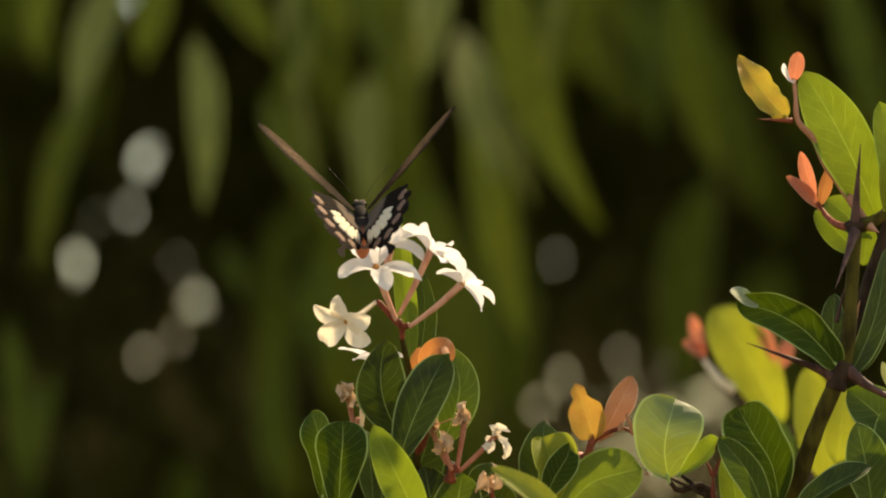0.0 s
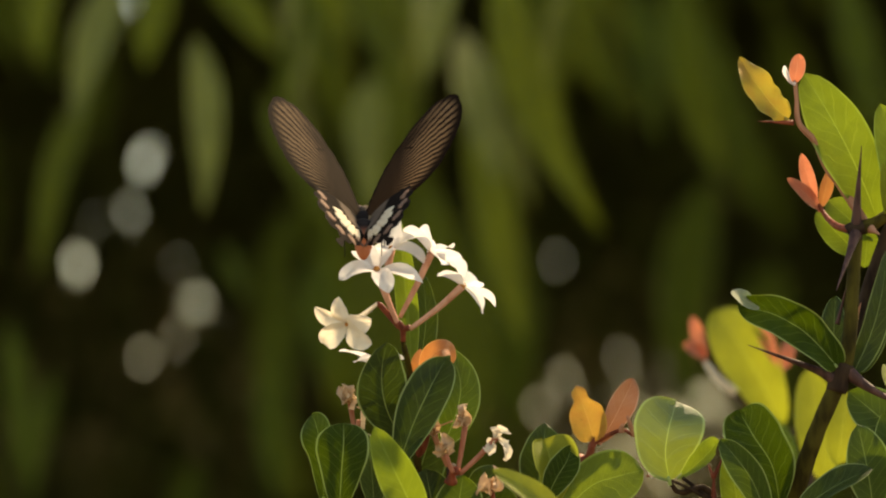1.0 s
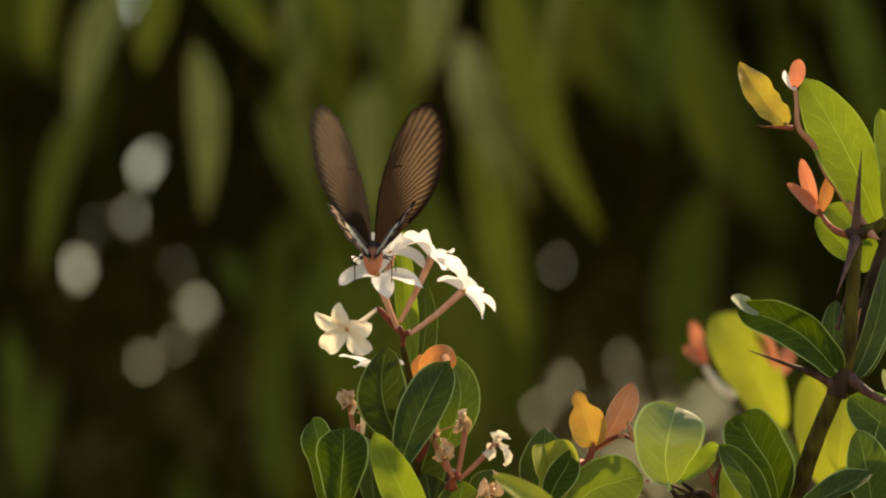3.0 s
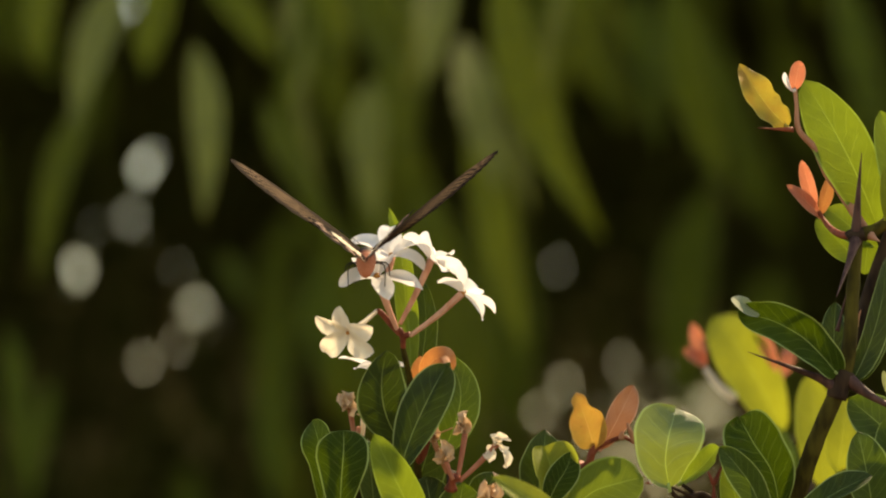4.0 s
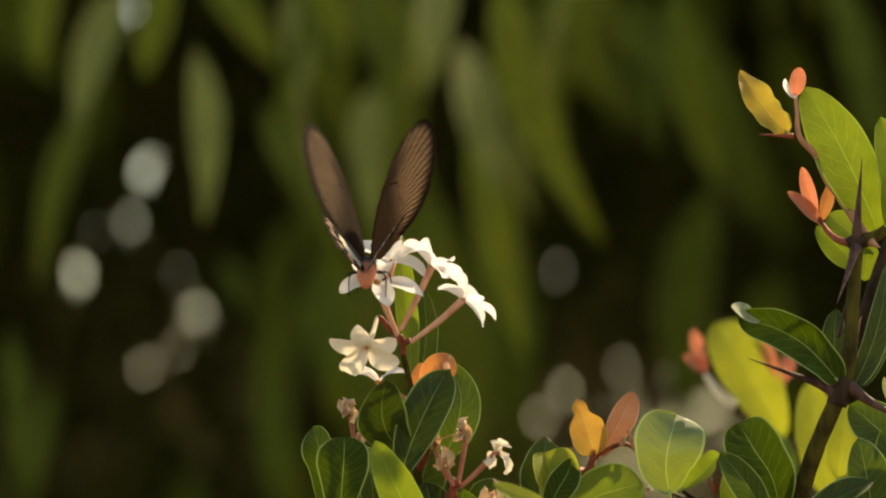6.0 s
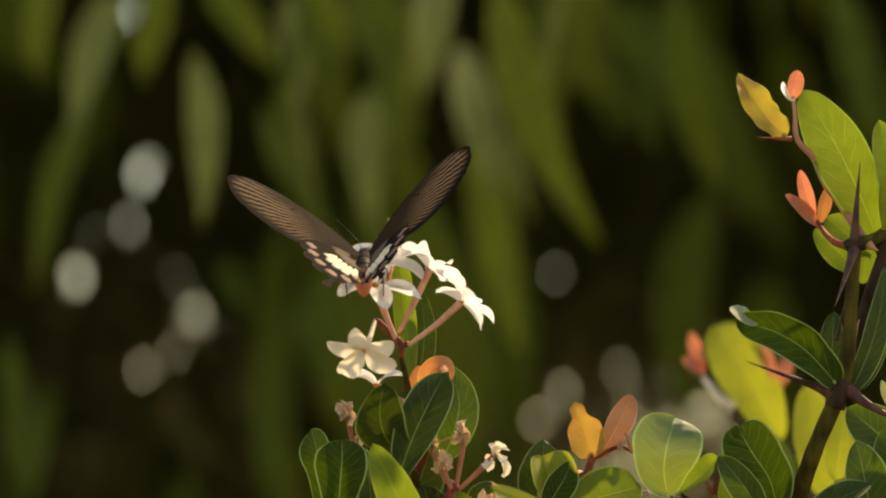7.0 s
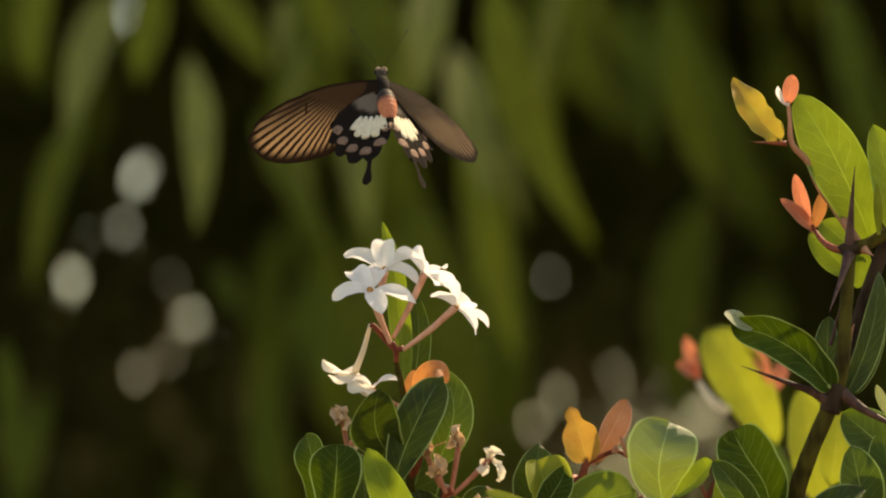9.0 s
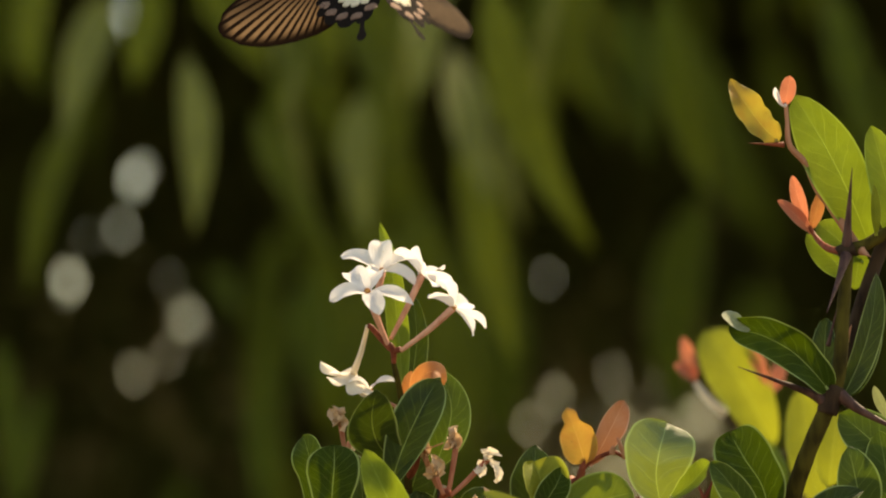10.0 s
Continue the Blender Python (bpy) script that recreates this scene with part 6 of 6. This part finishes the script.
        (8.5, pose(0.0016, 0.0005, 0.0016, 5, -3, 24)),
        (8.6, pose(0.0016, 0.0005, 0.0016, -37, 2, 60)),
        (8.7, pose(0.0016, 0.0005, 0.0016, -71, 2, 46)),
        (8.8, pose(0.0016, 0.0005, 0.0016, -27, -11, 18)),
        (8.9, pose(0.0016, 0.0005, 0.0016, -24, 12, 12)),
        (9.0, pose(0.0016, 0.0005, 0.0016, 0, 44, 8)),
        (9.1, pose(0.0016, 0.0005, 0.0016, 10, 38, 4)),
        (9.2, pose(0.0016, 0.0005, 0.0016, -1, 7, 12)),
        (9.3, pose(0.0016, 0.0005, 0.0016, -17, -9, 28)),
        (9.4, pose(0.0016, 0.0005, 0.0016, -56, -5, 66)),
        (9.5, pose(0.0016, 0.0005, 0.0016, -67, -2, 65)),
        (9.6, pose(0.0016, 0.0005, 0.0016, -56, -15, 38)),
        (9.7, pose(0.0016, 0.0005, 0.0016, -6, -8, 33)),
        (9.8, pose(0.0016, 0.0005, 0.0016, 23, 35, 24)),
        (9.9, pose(0.0016, 0.0005, 0.0016, 9, 49, 7)),
        (10.0, pose(0.0016, 0.0005, 0.0016, 13, 41, 13)),
    ])
    walk(wings["HL"], [
        (0.0, pose(-0.0014, -0.001, 0.0012, 0, 42, 0)),
        (0.1, pose(-0.0014, -0.001, 0.0012, 0, 40, 0)),
        (0.2, pose(-0.0014, -0.001, 0.0012, 0, 42, 0)),
        (0.3, pose(-0.0014, -0.001, 0.0012, 0, 48, 0)),
        (0.4, pose(-0.0014, -0.001, 0.0012, 0, 50, 0)),
        (0.5, pose(-0.0014, -0.001, 0.0012, 0, 48, 0)),
        (0.6, pose(-0.0014, -0.001, 0.0012, 0, 46, 0)),
        (0.7, pose(-0.0014, -0.001, 0.0012, 0, 44, 0)),
        (0.8, pose(-0.0014, -0.001, 0.0012, 0, 36, 0)),
        (0.9, pose(-0.0014, -0.001, 0.0012, 0, 38, 0)),
        (1.0, pose(-0.0014, -0.001, 0.0012, 0, 46, 0)),
        (1.1, pose(-0.0014, -0.001, 0.0012, 0, 52, 0)),
        (1.2, pose(-0.0014, -0.001, 0.0012, 0, 54, 0)),
        (1.3, pose(-0.0014, -0.001, 0.0012, 0, 54, 0)),
        (1.4, pose(-0.0014, -0.001, 0.0012, 0, 50, 0)),
        (1.5, pose(-0.0014, -0.001, 0.0012, 0, 46, 0)),
        (1.6, pose(-0.0014, -0.001, 0.0012, 0, 38, 0)),
        (1.7, pose(-0.0014, -0.001, 0.0012, 0, 42, 0)),
        (1.8, pose(-0.0014, -0.001, 0.0012, 0, 52, 0)),
        (1.9, pose(-0.0014, -0.001, 0.0012, 0, 56, 0)),
        (2.0, pose(-0.0014, -0.001, 0.0012, 0, 56, 0)),
        (2.1, pose(-0.0014, -0.001, 0.0012, 0, 48, 0)),
        (2.2, pose(-0.0014, -0.001, 0.0012, 0, 38, 0)),
        (2.3, pose(-0.0014, -0.001, 0.0012, 0, 42, 0)),
        (2.4, pose(-0.0014, -0.001, 0.0012, 0, 50, 0)),
        (2.5, pose(-0.0014, -0.001, 0.0012, 0, 55, 0)),
        (2.6, pose(-0.0014, -0.001, 0.0012, 0, 52, 0)),
        (2.7, pose(-0.0014, -0.001, 0.0012, 0, 46, 0)),
        (2.8, pose(-0.0014, -0.001, 0.0012, 0, 38, 0)),
        (2.9, pose(-0.0014, -0.001, 0.0012, 0, 42, 0)),
        (3.0, pose(-0.0014, -0.001, 0.0012, 0, 52, 0)),
        (3.1, pose(-0.0014, -0.001, 0.0012, 0, 56, 0)),
        (3.2, pose(-0.0014, -0.001, 0.0012, 0, 54, 0)),
        (3.3, pose(-0.0014, -0.001, 0.0012, 0, 48, 0)),
        (3.4, pose(-0.0014, -0.001, 0.0012, 0, 40, 0)),
        (3.5, pose(-0.0014, -0.001, 0.0012, 0, 44, 0)),
        (3.6, pose(-0.0014, -0.001, 0.0012, 0, 54, 0)),
        (3.7, pose(-0.0014, -0.001, 0.0012, 0, 58, 0)),
        (3.8, pose(-0.0014, -0.001, 0.0012, 0, 56, 0)),
        (3.9, pose(-0.0014, -0.001, 0.0012, 0, 50, 0)),
        (4.0, pose(-0.0014, -0.001, 0.0012, 0, 38, 0)),
        (4.1, pose(-0.0014, -0.001, 0.0012, 0, 46, 0)),
        (4.2, pose(-0.0014, -0.001, 0.0012, 0, 58, 0)),
        (4.3, pose(-0.0014, -0.001, 0.0012, 0, 62, 0)),
        (4.4, pose(-0.0014, -0.001, 0.0012, 0, 50, 0)),
        (4.5, pose(-0.0014, -0.001, 0.0012, 0, 38, 0)),
        (4.6, pose(-0.0014, -0.001, 0.0012, 0, 40, 0)),
        (4.7, pose(-0.0014, -0.001, 0.0012, 0, 50, 0)),
        (4.8, pose(-0.0014, -0.001, 0.0012, 0, 60, 0)),
        (4.9, pose(-0.0014, -0.001, 0.0012, 0, 62, 0)),
        (5.0, pose(-0.0014, -0.001, 0.0012, 0, 52, 0)),
        (5.1, pose(-0.0014, -0.001, 0.0012, 0, 44, 0)),
        (5.2, pose(-0.0014, -0.001, 0.0012, 0, 46, 0)),
        (5.3, pose(-0.0014, -0.001, 0.0012, 0, 54, 0)),
        (5.4, pose(-0.0014, -0.001, 0.0012, 0, 60, 0)),
        (5.5, pose(-0.0014, -0.001, 0.0012, 0, 62, 0)),
        (5.6, pose(-0.0014, -0.001, 0.0012, 0, 54, 0)),
        (5.7, pose(-0.0014, -0.001, 0.0012, 0, 42, 0)),
        (5.8, pose(-0.0014, -0.001, 0.0012, 0, 38, 0)),
        (5.9, pose(-0.0014, -0.001, 0.0012, 0, 44, 0)),
        (6.0, pose(-0.0014, -0.001, 0.0012, 0, 54, 0)),
        (6.1, pose(-0.0014, -0.001, 0.0012, 0, 60, 0)),
        (6.2, pose(-0.0014, -0.001, 0.0012, 0, 60, 0)),
        (6.3, pose(-0.0014, -0.001, 0.0012, 0, 52, 0)),
        (6.4, pose(-0.0014, -0.001, 0.0012, 0, 42, 0)),
        (6.5, pose(-0.0014, -0.001, 0.0012, 0, 44, 0)),
        (6.6, pose(-0.0014, -0.001, 0.0012, 0, 52, 0)),
        (6.7, pose(-0.0014, -0.001, 0.0012, 0, 54, 0)),
        (6.8, pose(-0.0014, -0.001, 0.0012, 0, 46, 0)),
        (6.9, pose(-0.0014, -0.001, 0.0012, 0, 36, 0)),
        (7.0, pose(-0.0014, -0.001, 0.0012, 0, 32, 0)),
        (7.1, pose(-0.0014, -0.001, 0.0012, 0, 42, 0)),
        (7.2, pose(-0.0014, -0.001, 0.0012, 0, 52, 0)),
        (7.3, pose(-0.0014, -0.001, 0.0012, 0, 52, 0)),
        (7.4, pose(-0.0014, -0.001, 0.0012, 0, 46, 0)),
        (7.5, pose(-0.0014, -0.001, 0.0012, 0, 42, 0)),
        (7.6, pose(-0.0014, -0.001, 0.0012, 0, 28, 0)),
        (7.7, pose(-0.0014, -0.001, 0.0012, 0, 22, 0)),
        (7.8, pose(-0.0014, -0.001, 0.0012, 0, 50, 0)),
        (7.9, pose(-0.0014, -0.001, 0.0012, 0, 54, 0)),
        (8.0, pose(-0.0014, -0.001, 0.0012, 12, 36, -4)),
        (8.1, pose(-0.0014, -0.001, 0.0012, 0, 4, 0)),
        (8.2, pose(-0.0014, -0.001, 0.0012, 0, -8, 0)),
        (8.3, pose(-0.0014, -0.001, 0.0012, 0, -4, 0)),
        (8.4, pose(-0.0014, -0.001, 0.0012, 0, 6, 0)),
        (8.5, pose(-0.0014, -0.001, 0.0012, 0, 24, 0)),
        (8.6, pose(-0.0014, -0.001, 0.0012, 0, 72, 0)),
        (8.7, pose(-0.0014, -0.001, 0.0012, 0, 60, 0)),
        (8.8, pose(-0.0014, -0.001, 0.0012, 0, 20, 0)),
        (8.9, pose(-0.0014, -0.001, 0.0012, 0, 2, 0)),
        (9.0, pose(-0.0014, -0.001, 0.0012, 0, -34, 0)),
        (9.1, pose(-0.0014, -0.001, 0.0012, 0, -22, 0)),
        (9.2, pose(-0.0014, -0.001, 0.0012, 0, 10, 0)),
        (9.3, pose(-0.0014, -0.001, 0.0012, -5, 40, -3)),
        (9.4, pose(-0.0014, -0.001, 0.0012, -38, 70, -36)),
        (9.5, pose(-0.0014, -0.001, 0.0012, -60, 67, -58)),
        (9.6, pose(-0.0014, -0.001, 0.0012, -28, 59, -24)),
        (9.7, pose(-0.0014, -0.001, 0.0012, 0, 14, 0)),
        (9.8, pose(-0.0014, -0.001, 0.0012, 0, -8, 0)),
        (9.9, pose(-0.0014, -0.001, 0.0012, 0, -24, 0)),
        (10.0, pose(-0.0014, -0.001, 0.0012, 0, -26, 0)),
    ])
    walk(wings["HR"], [
        (0.0, pose(0.0014, -0.001, 0.0012, 0, -50, 0)),
        (0.1, pose(0.0014, -0.001, 0.0012, 0, -48, 0)),
        (0.2, pose(0.0014, -0.001, 0.0012, 0, -50, 0)),
        (0.3, pose(0.0014, -0.001, 0.0012, 0, -52, 0)),
        (0.4, pose(0.0014, -0.001, 0.0012, 0, -52, 0)),
        (0.5, pose(0.0014, -0.001, 0.0012, 0, -52, 0)),
        (0.6, pose(0.0014, -0.001, 0.0012, 0, -52, 0)),
        (0.7, pose(0.0014, -0.001, 0.0012, 0, -50, 0)),
        (0.8, pose(0.0014, -0.001, 0.0012, 0, -42, 0)),
        (0.9, pose(0.0014, -0.001, 0.0012, 0, -44, 0)),
        (1.0, pose(0.0014, -0.001, 0.0012, 0, -48, 0)),
        (1.1, pose(0.0014, -0.001, 0.0012, 0, -54, 0)),
        (1.2, pose(0.0014, -0.001, 0.0012, 0, -56, 0)),
        (1.3, pose(0.0014, -0.001, 0.0012, 0, -56, 0)),
        (1.4, pose(0.0014, -0.001, 0.0012, 0, -54, 0)),
        (1.5, pose(0.0014, -0.001, 0.0012, 0, -52, 0)),
        (1.6, pose(0.0014, -0.001, 0.0012, 0, -46, 0)),
        (1.7, pose(0.0014, -0.001, 0.0012, 0, -48, 0)),
        (1.8, pose(0.0014, -0.001, 0.0012, 0, -54, 0)),
        (1.9, pose(0.0014, -0.001, 0.0012, 0, -56, 0)),
        (2.0, pose(0.0014, -0.001, 0.0012, 0, -56, 0)),
        (2.1, pose(0.0014, -0.001, 0.0012, 0, -54, 0)),
        (2.2, pose(0.0014, -0.001, 0.0012, 0, -46, 0)),
        (2.3, pose(0.0014, -0.001, 0.0012, 0, -48, 0)),
        (2.4, pose(0.0014, -0.001, 0.0012, 0, -52, 0)),
        (2.5, pose(0.0014, -0.001, 0.0012, 0, -52, 0)),
        (2.6, pose(0.0014, -0.001, 0.0012, 0, -54, 0)),
        (2.7, pose(0.0014, -0.001, 0.0012, 0, -52, 0)),
        (2.8, pose(0.0014, -0.001, 0.0012, 0, -46, 0)),
        (2.9, pose(0.0014, -0.001, 0.0012, 0, -48, 0)),
        (3.0, pose(0.0014, -0.001, 0.0012, 0, -54, 0)),
        (3.1, pose(0.0014, -0.001, 0.0012, 0, -56, 0)),
        (3.2, pose(0.0014, -0.001, 0.0012, 0, -56, 0)),
        (3.3, pose(0.0014, -0.001, 0.0012, 0, -54, 0)),
        (3.4, pose(0.0014, -0.001, 0.0012, 0, -48, 0)),
        (3.5, pose(0.0014, -0.001, 0.0012, 0, -50, 0)),
        (3.6, pose(0.0014, -0.001, 0.0012, 0, -56, 0)),
        (3.7, pose(0.0014, -0.001, 0.0012, 0, -60, 0)),
        (3.8, pose(0.0014, -0.001, 0.0012, 0, -58, 0)),
        (3.9, pose(0.0014, -0.001, 0.0012, 0, -54, 0)),
        (4.0, pose(0.0014, -0.001, 0.0012, 0, -46, 0)),
        (4.1, pose(0.0014, -0.001, 0.0012, 0, -50, 0)),
        (4.2, pose(0.0014, -0.001, 0.0012, 0, -60, 0)),
        (4.3, pose(0.0014, -0.001, 0.0012, 0, -62, 0)),
        (4.4, pose(0.0014, -0.001, 0.0012, 0, -54, 0)),
        (4.5, pose(0.0014, -0.001, 0.0012, 0, -46, 0)),
        (4.6, pose(0.0014, -0.001, 0.0012, 0, -46, 0)),
        (4.7, pose(0.0014, -0.001, 0.0012, 0, -54, 0)),
        (4.8, pose(0.0014, -0.001, 0.0012, 0, -60, 0)),
        (4.9, pose(0.0014, -0.001, 0.0012, 0, -62, 0)),
        (5.0, pose(0.0014, -0.001, 0.0012, 0, -56, 0)),
        (5.1, pose(0.0014, -0.001, 0.0012, 0, -50, 0)),
        (5.2, pose(0.0014, -0.001, 0.0012, 0, -50, 0)),
        (5.3, pose(0.0014, -0.001, 0.0012, 0, -56, 0)),
        (5.4, pose(0.0014, -0.001, 0.0012, 0, -60, 0)),
        (5.5, pose(0.0014, -0.001, 0.0012, 0, -62, 0)),
        (5.6, pose(0.0014, -0.001, 0.0012, 0, -56, 0)),
        (5.7, pose(0.0014, -0.001, 0.0012, 0, -48, 0)),
        (5.8, pose(0.0014, -0.001, 0.0012, 0, -46, 0)),
        (5.9, pose(0.0014, -0.001, 0.0012, 0, -50, 0)),
        (6.0, pose(0.0014, -0.001, 0.0012, 0, -56, 0)),
        (6.1, pose(0.0014, -0.001, 0.0012, 0, -60, 0)),
        (6.2, pose(0.0014, -0.001, 0.0012, 0, -60, 0)),
        (6.3, pose(0.0014, -0.001, 0.0012, 0, -54, 0)),
        (6.4, pose(0.0014, -0.001, 0.0012, 0, -48, 0)),
        (6.5, pose(0.0014, -0.001, 0.0012, 0, -50, 0)),
        (6.6, pose(0.0014, -0.001, 0.0012, 0, -54, 0)),
        (6.7, pose(0.0014, -0.001, 0.0012, 0, -56, 0)),
        (6.8, pose(0.0014, -0.001, 0.0012, 0, -54, 0)),
        (6.9, pose(0.0014, -0.001, 0.0012, 0, -48, 0)),
        (7.0, pose(0.0014, -0.001, 0.0012, 0, -46, 0)),
        (7.1, pose(0.0014, -0.001, 0.0012, 0, -50, 0)),
        (7.2, pose(0.0014, -0.001, 0.0012, 0, -54, 0)),
        (7.3, pose(0.0014, -0.001, 0.0012, 0, -56, 0)),
        (7.4, pose(0.0014, -0.001, 0.0012, 0, -50, 0)),
        (7.5, pose(0.0014, -0.001, 0.0012, 0, -46, 0)),
        (7.6, pose(0.0014, -0.001, 0.0012, 0, -34, 0)),
        (7.7, pose(0.0014, -0.001, 0.0012, 0, -28, 0)),
        (7.8, pose(0.0014, -0.001, 0.0012, 0, -50, 0)),
        (7.9, pose(0.0014, -0.001, 0.0012, 0, -54, 0)),
        (8.0, pose(0.0014, -0.001, 0.0012, 12, -40, 4)),
        (8.1, pose(0.0014, -0.001, 0.0012, 0, -8, 0)),
        (8.2, pose(0.0014, -0.001, 0.0012, 0, 6, 0)),
        (8.3, pose(0.0014, -0.001, 0.0012, 0, 4, 0)),
        (8.4, pose(0.0014, -0.001, 0.0012, 0, -6, 0)),
        (8.5, pose(0.0014, -0.001, 0.0012, 0, -18, 0)),
        (8.6, pose(0.0014, -0.001, 0.0012, 0, -52, 0)),
        (8.7, pose(0.0014, -0.001, 0.0012, 0, -58, 0)),
        (8.8, pose(0.0014, -0.001, 0.0012, 0, -24, 0)),
        (8.9, pose(0.0014, -0.001, 0.0012, 0, -4, 0)),
        (9.0, pose(0.0014, -0.001, 0.0012, 0, 40, 0)),
        (9.1, pose(0.0014, -0.001, 0.0012, 0, 30, 0)),
        (9.2, pose(0.0014, -0.001, 0.0012, 0, -8, 0)),
        (9.3, pose(0.0014, -0.001, 0.0012, -4, -24, 2)),
        (9.4, pose(0.0014, -0.001, 0.0012, -20, -48, 18)),
        (9.5, pose(0.0014, -0.001, 0.0012, -34, -46, 30)),
        (9.6, pose(0.0014, -0.001, 0.0012, -27, -57, 23)),
        (9.7, pose(0.0014, -0.001, 0.0012, 0, -22, 0)),
        (9.8, pose(0.0014, -0.001, 0.0012, 0, 18, 0)),
        (9.9, pose(0.0014, -0.001, 0.0012, 0, 34, 0)),
        (10.0, pose(0.0014, -0.001, 0.0012, 0, 34, 0)),
    ])
    walk(abdomen, [(t, pose(0, -0.0035, 0.0008, bend)) for t, bend in (
        (0.0, 38), (1.5, 36), (2.0, 30), (2.5, 24), (3.8, 22), (4.5, 22), (5.5, 22), (6.8, 28), (7.2, 30), (7.5, 30), (7.9, 36), (8.0, 52), (8.1, 14), (8.3, -6), (8.6, 6), (8.9, -4), (9.3, 0), (9.5, 14), (9.7, 10), (10.0, 0))])
    # the spent flower swings down in the breeze
    here = Matrix.Translation(sagging.location)
    walk(sagging, [(t, here @ droop_turn(d).to_matrix().to_4x4()) for t, d in (
        (0.0, (-0.54, -0.72, -0.42)), (0.6, (-0.56, -0.71, -0.41)), (1.0, (-0.54, -0.72, -0.42)), (1.8, (-0.54, -0.73, -0.41)), (2.5, (-0.53, -0.73, -0.42)), (3.3, (-0.53, -0.72, -0.43)),
        (4.0, (-0.52, -0.72, -0.45)), (4.25, (-0.48, -0.73, -0.48)), (4.5, (-0.28, -0.76, -0.58)), (5.0, (-0.17, -0.76, -0.62)), (5.5, (-0.18, -0.76, -0.61)), (6.2, (-0.19, -0.76, -0.61)),
        (7.0, (-0.20, -0.76, -0.61)), (7.5, (-0.33, -0.71, -0.60)), (7.8, (-0.52, -0.58, -0.58)), (8.0, (-0.54, -0.36, -0.74)), (8.2, (-0.52, 0.08, -0.82)), (8.5, (-0.43, 0.30, -0.83)),
        (9.0, (-0.29, 0.40, -0.85)), (9.5, (-0.27, 0.41, -0.85)), (10.0, (-0.27, 0.40, -0.85)))])
    here = pressed.location.copy()
    walk(pressed, [(t, pose(*here, rx, 0, 0)) for t, rx in ((0.0, 0), (2.5, 0), (3.3, 0), (4.0, 2), (4.5, 20), (5.0, 24), (7.0, 25), (7.5, 20), (8.0, 10), (8.5, 24), (9.0, 26), (10.0, 26))])


motions()
